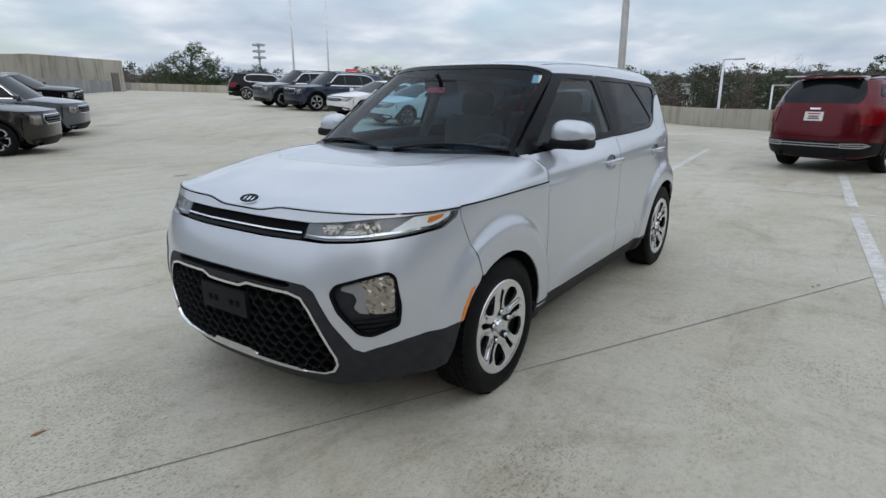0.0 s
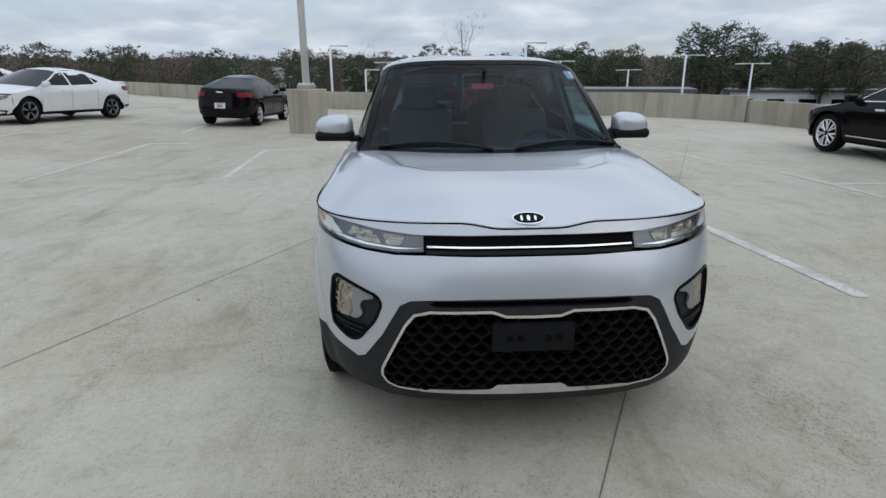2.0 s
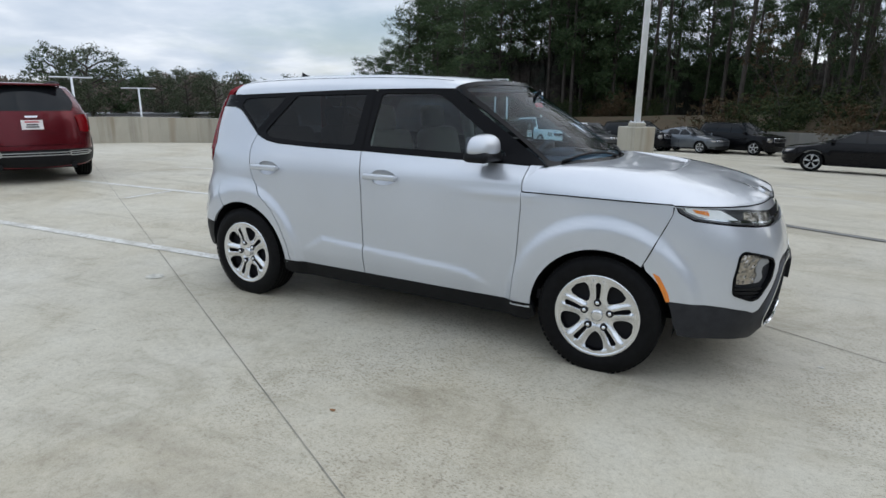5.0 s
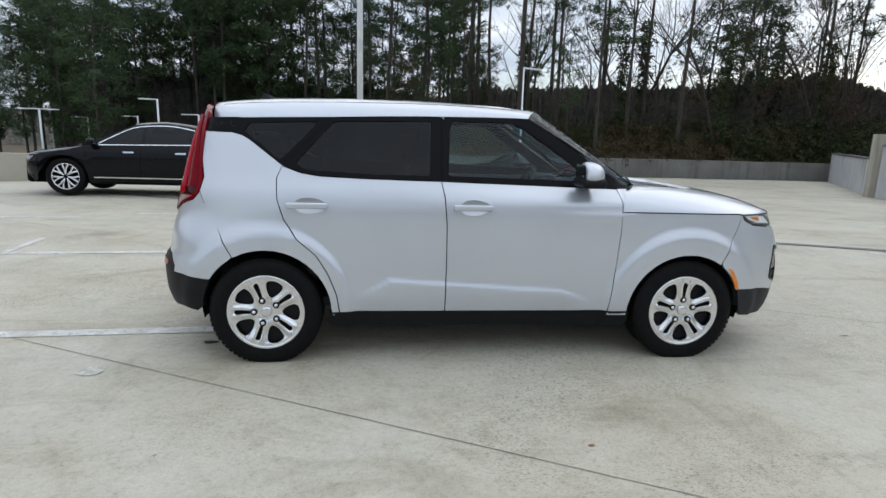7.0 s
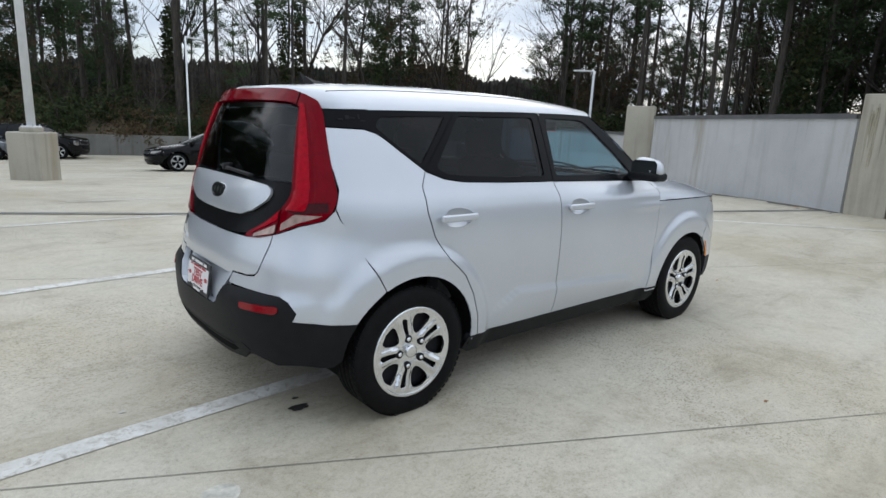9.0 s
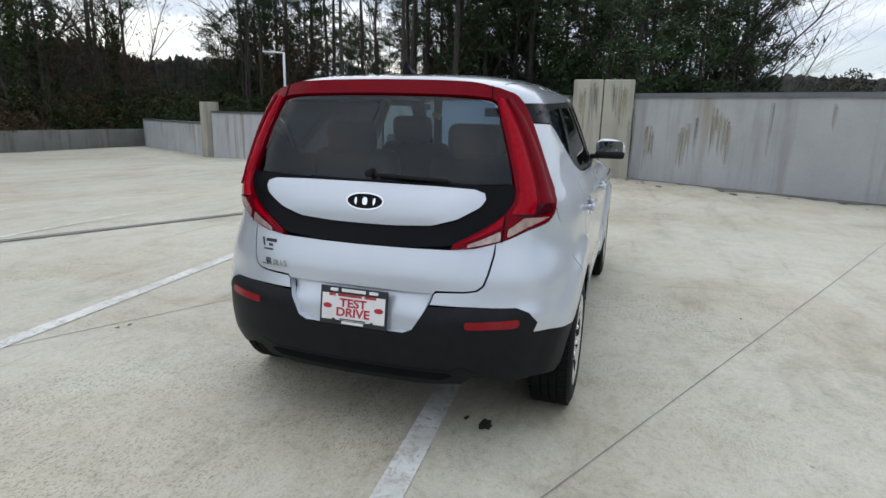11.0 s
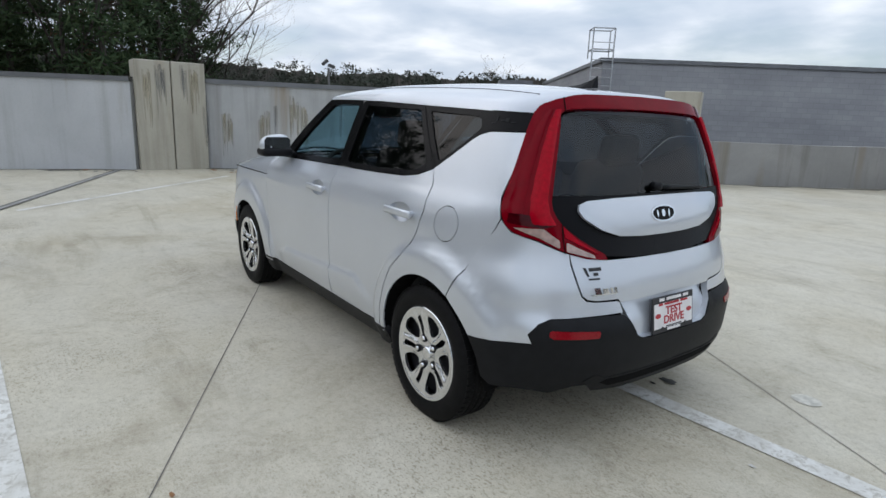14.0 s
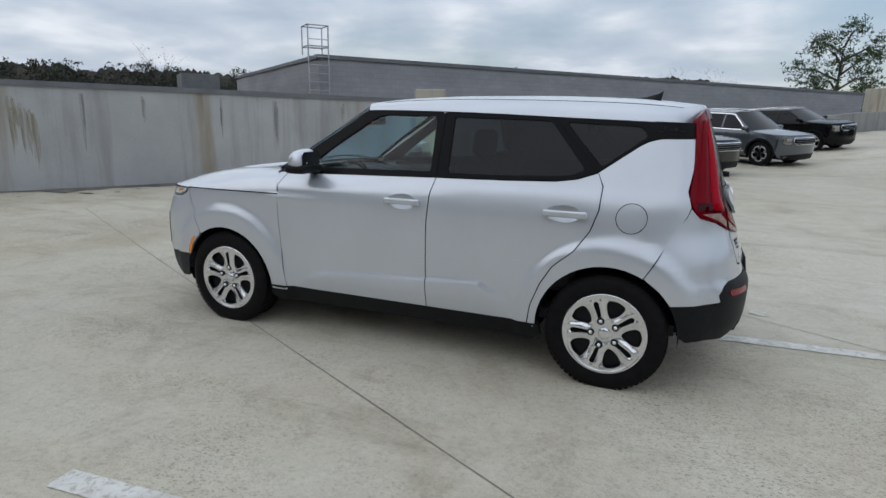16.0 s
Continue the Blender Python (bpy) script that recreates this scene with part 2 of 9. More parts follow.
M_WALL_B = concrete_wall("buff_parapet_concrete", (0.46, 0.43, 0.36), (0.34, 0.32, 0.265), 0.75, 0.6)
M_WALL_D = concrete_wall("mossy_retaining_concrete", (0.22, 0.215, 0.20), (0.13, 0.13, 0.12), 0.8, 0.2)
M_COPING = simple("metal_coping", (0.17, 0.175, 0.185), 0.45, 0.6, 0.15, 3)
M_STEEL = simple("galvanised_steel", (0.50, 0.51, 0.53), 0.42, 0.8, 0.15, 6)
M_POLE = simple("pole_paint", (0.74, 0.76, 0.78), 0.45, 0.1, 0.08, 4)
M_ASPHALT = simple("dark_asphalt", (0.055, 0.055, 0.055), 0.9, 0, 0.3, 0.8)

M_SILVER = paint("silver_paint", (0.555, 0.583, 0.63), 0.45, 0.32, 0.14)
M_BLACKP = simple("black_plastic", (0.0085, 0.009, 0.0105), 0.5, 0, 0.2, 20, 0, 0.25, 220, 0.16)
M_MASK = simple("dark_grey_plastic", (0.026, 0.027, 0.031), 0.55, 0, 0.2, 20, 0, 0.25, 220, 0.2)
M_GLOSSB = simple("gloss_black", (0.006, 0.006, 0.007), 0.22, 0, 0.1, 5, spec=0.08)
M_RUBBER = simple("tyre_rubber", (0.0055, 0.0055, 0.006), 0.6, 0, 0.3, 30, 0, 0.3, 150, 0.12)
M_DARK = simple("shadow_black", (0.005, 0.005, 0.0055), 0.9, spec=0.1)
M_CHROME = simple("chrome", (0.80, 0.81, 0.83), 0.10, 1.0, 0.03, 4)
M_RIM = simple("silver_wheel_cover", (0.76, 0.77, 0.785), 0.20, 0.95, 0.04, 12, 0.0)
M_STEELW = simple("dark_wheel_steel", (0.008, 0.008, 0.010), 0.6, 0.0, spec=0.2)
M_REDL = simple("red_lens", (0.16, 0.0004, 0.006), 0.05, 0, 0.12, 20, spec=0.10)
M_REDB = simple("bright_red_lens", (0.33, 0.0008, 0.010), 0.06, 0, 0.2, 60, 0, 0.12, 240, 0.12)
M_REDD = simple("deep_red_lens", (0.045, 0.0004, 0.003), 0.05, 0, 0.25, 60, spec=0.2)
M_REFL = simple("red_reflector", (0.21, 0.003, 0.008), 0.15, 0, 0.2, 160)
M_AMBER = simple("amber_lens", (0.75, 0.22, 0.02), 0.22, 0, 0.15, 80, 0.8)
M_LENSW = simple("clear_lens_reflector", (0.40, 0.37, 0.33), 0.16, 0.9, 0.3, 45, 0.0, 0.25, 60)
M_LAMPWHITE = simple("white_lamp_surround", (0.84, 0.85, 0.86), 0.25, 0.0, 0.06, 30)
M_LENSP = simple("milky_pink_lens", (0.42, 0.30, 0.27), 0.12, 0.4, 0.3, 30, 0, 0.5, 70)
M_ALLOYF = simple("satin_grey_plastic", (0.30, 0.305, 0.315), 0.35, 0.3)
M_LENSD = simple("dark_lamp_housing", (0.13, 0.13, 0.14), 0.2, 0.5, 0.2, 20, 0.6)
M_PLATEW = simple("plate_white", (0.72, 0.70, 0.70), 0.4)
M_INKRED = simple("red_ink", (0.40, 0.02, 0.03), 0.5)
M_INKBLK = simple("black_ink", (0.015, 0.015, 0.018), 0.5)
M_SEAT = simple("grey_beige_cloth", (0.085, 0.08, 0.072), 0.9, 0, 0.12, 40, 0, 0.3, 200)
M_SEATD = simple("charcoal_cloth", (0.035, 0.035, 0.038), 0.9, 0, 0.12, 40)
M_TRIMG = simple("pale_headliner", (0.24, 0.235, 0.22), 0.9, 0, 0.05, 10)
M_TAG = simple("red_tag_card", (0.70, 0.05, 0.06), 0.6)
M_STICKER = simple("white_sticker", (0.65, 0.68, 0.64), 0.5)
G_CLEAR = glass("windscreen_glass", (0.46, 0.68, 0.84), 0.5, 0.042)
G_FRONT = glass("front_door_glass", (0.68, 0.82, 0.79), 0.6, 0.05)
G_LENS = glass("clear_lamp_cover", (0.95, 0.97, 0.97), 0.7, 0.04)
G_DARK = glass("privacy_glass", (0.085, 0.10, 0.12), 0.5, 0.045)
G_REAR = glass("rear_screen_glass", (0.36, 0.42, 0.48), 0.6)


# ---- building helpers ----
def obj(name, verts, faces, mat, parent=None, label="", smooth=False, mats=None, midx=None):
    me = bpy.data.meshes.new(name)
    me.from_pydata([tuple(v) for v in verts], [], faces)
    me.materials.append(mat)
    for extra in mats or ():
        me.materials.append(extra)
    if midx is not None:
        me.polygons.foreach_set("material_index", midx)
    if smooth:
        me.polygons.foreach_set("use_smooth", [True] * len(me.polygons))
    me.update()
    ob = new(name, me)
    if parent:
        ob.parent = parent
    if label:
        ob["label"] = label
    return ob


def part(name, bm, mat, parent=None, label="", smooth=False):
    me = bpy.data.meshes.new(name)
    bm.to_mesh(me)
    bm.free()
    me.materials.append(mat)
    if smooth:
        me.polygons.foreach_set("use_smooth", [True] * len(me.polygons))
    ob = new(name, me)
    if parent:
        ob.parent = parent
    if label:
        ob["label"] = label
    return ob


def empty(name, m=None):
    e = new(name)
    e.empty_display_size = 0.2
    if m is not None:
        e.matrix_world = m
    return e


def add_box(bm, c, s, rot=None, bevel=0.0, seg=2):
    r = bmesh.ops.create_cube(bm, size=1.0)
    vs = r["verts"]
    m = Matrix.Translation(c) @ (rot.to_4x4() if rot else Matrix.Identity(4)) @ Matrix.Diagonal((*s, 1))
    bmesh.ops.transform(bm, matrix=m, verts=vs)
    if bevel:
        es = list({e for v in vs for e in v.link_edges})
        bmesh.ops.bevel(bm, geom=es, offset=bevel, segments=seg, profile=0.5, affect="EDGES")


def box(name, c, s, mat, parent=None, label="", bevel=0.0, rot=None, smooth=False):
    bm = bmesh.new()
    add_box(bm, c, s, rot, bevel)
    return part(name, bm, mat, parent, label, smooth)


def add_tube(bm, a, b, r0, r1=None, seg=10):
    a, b = Vector(a), Vector(b)
    r1 = r0 if r1 is None else r1
    d = b - a
    m = Matrix.Translation((a + b) / 2) @ d.to_track_quat("Z", "Y").to_matrix().to_4x4()
    bmesh.ops.create_cone(bm, cap_ends=True, segments=seg, radius1=r0, radius2=r1, depth=d.length, matrix=m)


def tube(name, a, b, r0, mat, parent=None, r1=None, seg=12, label=""):
    bm = bmesh.new()
    add_tube(bm, a, b, r0, r1, seg)
    return part(name, bm, mat, parent, label, True)

# ---- the deck ----
def soft(v, w=1.0):
    return (v + math.sqrt(v * v + w * w)) / 2


def sstep(v, a, b):
    q = min(1.0, max(0.0, (v - a) / (b - a)))
    return q * q * (3 - 2 * q)


def ground_z(x, y):
    """Height of the deck: level round the middle, a ramp down past the expansion joint, gentle falls elsewhere."""
    b = sstep(-x, 4, 12)
    rise = (1 - b) * 0.04 * soft(-y - 15) + b * (0.046 * (soft(-y - 4.6) - soft(-y - 24)) + 0.024 * soft(-y - 24))
    d = (x + 7.5) * 0.414 + (y - 8.72) * 0.91
    w = sstep(x, -10, 2)
    ramp_down = (1 - w) * 0.06 * soft(y - 9) + w * 0.056 * (soft(d - 0.3) - 0.85 * soft(d - 23))
    return -ramp_down - 0.02 * soft(-x - 15) + rise + 0.0125 * (soft(x - 2.6, 0.6) - soft(x - 16)) + 0.013


def in_poly(px, py, poly):
    c = False
    j = len(poly) - 1
    for i in range(len(poly)):
        xi, yi = poly[i]
        xj, yj = poly[j]
        if (yi > py) != (yj > py) and px < (xj - xi) * (py - yi) / (yj - yi + 1e-12) + xi:
            c = not c
        j = i
    return c


DECK = [(10.5, -1.3), (10.5, 0.2), (15.2, 8.2), (22.6, 20.9), (29.6, 33.0), (11, 32.6), (-34, 48), (-42, 32), (-15.5, 12.2), (-15.2, 10.9), (-66, -53), (-40, -82), (4.1, -12.2), (5.0, -10.9)]


def draped(name, quads, mat, dz, kind="structure", label=""):
    """Thin strips laid on the deck: each quad is four plan corners, cut lengthwise."""
    vs, fs = [], []
    for a, b, c, d in quads:
        n = max(1, int((Vector(b) - Vector(a)).length / 0.5))
        k = len(vs)
        for i in range(n + 1):
            f = i / n
            for p, q in ((a, b), (d, c)):
                x, y = p[0] + (q[0] - p[0]) * f, p[1] + (q[1] - p[1]) * f
                vs.append((x, y, ground_z(x, y) + dz))
        fs += [(k + 2 * i, k + 2 * i + 1, k + 2 * i + 3, k + 2 * i + 2) for i in range(n)]
    ob = obj(name, vs, fs, mat)
    return tagged(ob, label, "", "", kind)


def strip(p, q, w):
    p, q = Vector(p), Vector(q)
    d = (q - p).normalized()
    nrm = Vector((-d.y, d.x)) * w / 2
    return (tuple(p - nrm), tuple(q - nrm), tuple(q + nrm), tuple(p + nrm))


def build_deck():
    from mathutils.geometry import delaunay_2d_cdt
    pts, edges = [], []
    for i, a in enumerate(DECK):
        b = DECK[(i + 1) % len(DECK)]
        n = max(1, int((Vector(b) - Vector(a)).length / 2.0))
        for k in range(n):
            pts.append(Vector((a[0] + (b[0] - a[0]) * k / n, a[1] + (b[1] - a[1]) * k / n)))
    m = len(pts)
    edges = [(i, (i + 1) % m) for i in range(m)]
    x = -66.0
    while x < 18:
        y = -84.0
        while y < 46:
            if in_poly(x, y, DECK) and in_poly(x + 0.4, y + 0.4, DECK) and in_poly(x - 0.4, y - 0.4, DECK):
                pts.append(Vector((x, y)))
            y += 1.0 if abs(x) < 16 and abs(y) < 20 else 2.0
        x += 1.0 if abs(x) < 16 else 2.0
    vs, _, fs, *_ = delaunay_2d_cdt(pts, edges, [], 0, 1e-4)
    fs = [tuple(f) for f in fs if in_poly(sum(vs[i].x for i in f) / 3, sum(vs[i].y for i in f) / 3, DECK)]
    ob = obj("ground", [(v.x, v.y, ground_z(v.x, v.y)) for v in vs], fs, M_DECK, smooth=True)
    tagged(ob, "pale weathered concrete car park roof deck with stains", "ground", "", "structure")


build_deck()

LINES = [((-12.2, -0.92), (-1.25, -0.23)), ((-8.9, 1.96), (-5.2, 2.18)), ((-4.66, 2.21), (0.60, 2.615)), ((-8.93, 4.31), (-5.16, 4.88)), ((-4.47, 5.25), (2.14, 5.60)),
         ((-1.6, 7.55), (3.55, 8.42)), ((0.5, 10.6), (4.39, 11.05)), ((-9.05, -6.11), (-4.5, -6.10)), ((-14.0, -6.39), (-11.25, -6.25)), ((-8.03, -3.40), (-4.74, -3.23)),
         ((-10.67, -9.52), (-8.11, -9.82)), ((-10.79, -11.96), (-8.0, -13.13)), ((-11.15, -14.62), (-9.61, -15.39)), ((-14.88, -8.60), (-13.2, -8.55)),
         ((-9.02, -6.05), (-9.12, -5.31)), ((-7.86, -3.33), (-7.88, -2.29)), ((-3.43, 5.36), (-3.44, 7.55)), ((-4.66, 2.28), (-4.73, 3.10)), ((5.6, 2.45), (8.4, -0.95)), ((-6.11, 1.26), (-6.15, 2.04))]
for i, (p, q) in enumerate(LINES):
    wide = 0.12 if i < 3 else 0.09
    draped("bay_line", [strip(p, q, wide)], M_LINE, 0.004, "structure", "worn white painted parking bay line on concrete")
M_JOINTF = simple("faded_joint_sealant", (0.225, 0.212, 0.18), 0.8, 0, 0.5, 2)
for p, q, m in (((6.6, -1.90), (-9.5, 6.21), M_JOINT), ((9.0, -6.59), (-11.0, 3.70), M_JOINTF)):
    draped("slab_joint", [strip(p, q, 0.006)], m, 0.003, "structure", "thin dark control joint in the concrete slab")
draped("expansion_joint", [strip((-7.5, 8.72), (9.95, 0.77), 0.13)], M_FILLER, 0.005, "structure", "wide grey expansion joint with dark edges across the deck")
for k in (-0.056, 0.056):
    draped("joint_edge", [strip((-7.5 + 0.414 * k, 8.72 + 0.91 * k), (9.95 + 0.414 * k, 0.77 + 0.91 * k), 0.026)], M_SEAL, 0.009, "structure", "dark rubber edge of the expansion joint")


def dirt_band(a, b, w, seed, label):
    """A ragged strip of damp dirt along the foot of a wall."""
    rg = random.Random(seed)
    a, b = Vector(a), Vector(b)
    n = int((b - a).length / 0.22)
    d = (b - a).normalized()
    nr = Vector((-d.y, d.x))
    vs, fs = [], []
    for i in range(n + 1):
        p = a + (b - a) * (i / n)
        q = p + nr * w * max(0.12, 0.5 + 0.8 * noise.noise((i * 0.13, seed, 0.0)) + rg.uniform(-0.25, 0.25))
        vs += [(p.x, p.y, ground_z(p.x, p.y) + 0.004), (q.x, q.y, ground_z(q.x, q.y) + 0.004)]
    fs = [(2 * i, 2 * i + 1, 2 * i + 3, 2 * i + 2) for i in range(n)]
    tagged(obj("dirt_band", vs, fs, M_DIRT), label, "dirt", "", "structure")


dirt_band((5.15, -10.1), (9.85, -0.95), 0.55, 3, "damp dark dirt along the foot of the wall")
dirt_band((9.85, 0.45), (14.3, 7.05), 0.40, 4, "damp dark dirt along the foot of the wall")
dirt_band((-20.0, -50.0), (4.40, -11.1), 0.45, 5, "damp dark dirt along the foot of the parapet")
dirt_band((11.0, 32.4), (29.8, 32.9), -0.6, 6, "damp dark dirt along the foot of the retaining wall")


def wall(name, a, b, h, mat, thick=0.25, cap=None, label="", cat="wall", z0=None, cap_h=0.09):
    """A straight wall on the deck, in lengths that follow the ground, with an optional coping."""
    a, b = Vector(a), Vector(b)
    n = max(1, int((b - a).length / 3.0))
    d = (b - a).normalized()
    nr = Vector((-d.y, d.x)) * thick / 2
    vs, fs = [], []
    for i in range(n + 1):
        p = a + (b - a) * (i / n)
        g = ground_z(p.x, p.y)
        top = (g + h) if z0 is None else z0
        for s, z in ((-1, g - 0.3), (1, g - 0.3), (1, top), (-1, top)):
            q = p + nr * s
            vs.append((q.x, q.y, z))
    for i in range(n):
        k = 4 * i
        for j in range(4):
            fs.append((k + j, k + (j + 1) % 4, k + 4 + (j + 1) % 4, k + 4 + j))
    fs += [(3, 2, 1, 0), (4 * n, 4 * n + 1, 4 * n + 2, 4 * n + 3)]
    ob = tagged(obj(name, vs, fs, mat), label, cat, "", "structure")
    if cap:
        nc = Vector((-d.y, d.x)) * (thick / 2 + 0.035)
        vs, fs = [], []
        for i in range(n + 1):
            p = a + (b - a) * (i / n)
            top = (ground_z(p.x, p.y) + h) if z0 is None else z0
            for s, z in ((-1, top - cap_h + 0.02), (1, top - cap_h + 0.02), (1, top + 0.025), (-1, top + 0.025)):
                q = p + nc * s
                vs.append((q.x, q.y, z))
        for i in range(n):
            k = 4 * i
            for j in range(4):
                fs.append((k + j, k + (j + 1) % 4, k + 4 + (j + 1) % 4, k + 4 + j))
        fs += [(3, 2, 1, 0), (4 * n, 4 * n + 1, 4 * n + 2, 4 * n + 3)]
        obj("coping", vs, fs, cap, ob, "dark metal coping")
    return ob


def pillar(name, c, s, top, mat, yaw, label):
    g = ground_z(c[0], c[1])
    h = top - g
    bm = bmesh.new()
    rot = Euler((0, 0, yaw)).to_matrix()
    add_box(bm, (c[0], c[1], g + h / 2 - 0.15), (s[0], s[1], h + 0.3), rot, 0.015, 1)
    return tagged(part(name, bm, mat), label, "pillar", "", "structure")


wall("wall_north", (14.45, 7.05), (9.98, 0.40), 1.9, M_WALL_W, 0.22, M_COPING, "tall pale concrete screen wall with dark coping", z0=1.905)
wall("wall_east", (9.98, -0.95), (5.25, -10.15), 1.855, M_WALL_E, 0.22, M_COPING, "tall stained concrete screen wall with dark coping and ochre streaks")
pillar("pillar_double", (10.05, 0.055), (0.6, 0.65), 2.27, M_WALL_B, 0.0, "stained buff concrete pillar with a vertical joint")
pillar("pillar_double", (10.05, -0.615), (0.6, 0.65), 2.27, M_WALL_B, 0.0, "stained buff concrete pillar with a vertical joint")
pillar("pillar_gate", (14.75, 7.85), (0.6, 0.885), 2.24, M_WALL_B, math.atan2(0.452, 0.893), "square concrete gate pillar in the screen wall")
pillar("pillar_end", (4.86, -10.69), (0.6, 0.81), 2.19, M_WALL_B, math.atan2(-0.889, 0.457), "square buff concrete pillar at the wall end")
wall("wall_ramp", (15.0, 8.25), (22.3, 20.6), 2.3, M_WALL_W, 0.2, M_COPING, "lower pale concrete wall beside the ramp", z0=1.36)
pillar("pillar_ramp", (22.6, 21.1), (0.75, 0.75), 1.86, M_WALL_B, -0.5, "slim concrete ramp post with a round cap")
wall("wall_ramp_end", (22.9, 21.6), (29.6, 32.6), 1.9, M_WALL_W, 0.2, M_COPING, "low pale concrete wall end on the ramp", z0=0.72)
wall("wall_low", (4.55, -11.15), (-38, -79), 1.02, M_WALL_G, 0.22, None, "low grey concrete parapet below the neighbouring building")
wall("parapet_west", (-15.3, 10.9), (-66, -53), 0.86, M_WALL_B, 0.25, None, "low buff stained concrete parapet")
wall("parapet_corner", (-15.4, 11.0), (-9.6, 12.6), 0.74, M_WALL_B, 0.25, None, "low buff stained concrete parapet")
wall("parapet_far", (-66, -53), (-38, -80), 1.0, M_WALL_B, 0.25, None, "distant low concrete parapet")
wall("retaining_wall", (30.5, 33.3), (11, 32.8), 1.2, M_WALL_D, 0.35, None, "dark mossy concrete retaining wall below the woods")
wall("retaining_wall", (11, 32.8), (-34, 48.2), 1.15, M_WALL_D, 0.35, None, "dark mossy concrete retaining wall below the woods")



def stain_mat(name, col, most):
    """Thin see-through film of dirt, denser in streaks."""
    m, n, l, b = node_mat(name)
    b.inputs["Base Color"].default_value = (*col, 1)
    b.inputs["Roughness"].default_value = 0.9
    run = noise_tex(n, l, 1.0, 6, 0.65, 0.2, "Object", (16.0, 16.0, 0.9))
    f = ramp(n, l, run, [(0.35, (0.05,) * 3), (0.62, (most,) * 3)])
    mx, tr = n.new("ShaderNodeMixShader"), n.new("ShaderNodeBsdfTransparent")
    l.new(f, mx.inputs[0]); l.new(tr.outputs[0], mx.inputs[1]); l.new(b.outputs[0], mx.inputs[2])
    out = next(k for k in n if k.type == "OUTPUT_MATERIAL")
    l.new(mx.outputs[0], out.inputs[0])
    return m


M_OCHRE = stain_mat("ochre_rust_film", (0.29, 0.245, 0.145), 0.34)
M_SOOT = stain_mat("dark_water_film", (0.16, 0.162, 0.16), 0.34)


def drip_stain(a, d, nr, s0, zt, zb, w, mat, seed, label):
    """Overlapping runs of dirty water that start ragged and taper out downward, on a face from a along d."""
    rg = random.Random(seed)
    vs, fs = [], []
    runs = max(2, int(w / 0.022))
    for i in range(runs):
        c = s0 + w * ((i + 0.5) / runs - 0.5) + rg.uniform(-0.01, 0.01)
        hw = w / runs * rg.uniform(0.9, 1.9)
        z0, z1 = zt - rg.random() ** 2 * 0.22, zb + rg.random() ** 1.5 * (zt - zb) * 0.55
        k = len(vs)
        steps = 7
        for j in range(steps + 1):
            f = j / steps
            g = hw * (1 - f) ** 0.5 * (0.55 + 0.45 * min(1.0, 4 * f + 0.1)) + 0.001
            cc = c + 0.004 * math.sin(5 * f + i)
            for q in (cc - g, cc + g):
                vs.append((a[0] + d[0] * q + nr[0] * (0.003 + 0.0004 * i), a[1] + d[1] * q + nr[1] * (0.003 + 0.0004 * i), z0 + (z1 - z0) * f))
        fs += [(k + 2 * j, k + 2 * j + 1, k + 2 * j + 3, k + 2 * j + 2) for j in range(steps)]
    ob = tagged(obj("drip_stain", vs, fs, mat), label, "stain", "", "structure")
    ob.visible_shadow = False


for i, (s0, zt, zb, w, m) in enumerate(((0.48, 1.30, 0.25, 0.22, M_OCHRE), (0.07, 1.66, 0.20, 0.09, M_SOOT), (1.27, 1.38, 0.32, 0.24, M_OCHRE), (1.50, 1.54, 0.45, 0.05, M_SOOT), (1.90, 1.70, 0.68, 0.20, M_OCHRE), (2.11, 1.50, 0.33, 0.16, M_OCHRE),
                                        (2.91, 1.79, 0.62, 0.045, M_SOOT), (3.92, 1.78, 1.05, 0.06, M_OCHRE), (5.4, 1.78, 0.9, 0.05, M_SOOT), (6.6, 1.78, 0.5, 0.10, M_SOOT), (8.3, 1.78, 0.8, 0.06, M_OCHRE))):
    drip_stain((9.882, -0.90), (-0.457, -0.889), (-0.889, 0.457), s0, zt, zb, w, m, 70 + i, ("ochre" if m is M_OCHRE else "dark") + " drip stain running down the concrete wall")
for i, (y, zt, zb, w, m) in enumerate(((-0.72, 2.15, 1.2, 0.16, M_OCHRE), (-0.52, 2.22, 1.4, 0.10, M_SOOT), (-0.08, 2.2, 1.1, 0.18, M_SOOT), (0.17, 2.1, 0.9, 0.14, M_OCHRE), (-0.90, 1.6, 0.3, 0.06, M_SOOT))):
    drip_stain((9.75, 0.0), (0, 1), (-1, 0), y, zt, zb, w, m, 90 + i, "drip stain running down the concrete pillar")

# ---- car surfaces ----
from mathutils.geometry import delaunay_2d_cdt


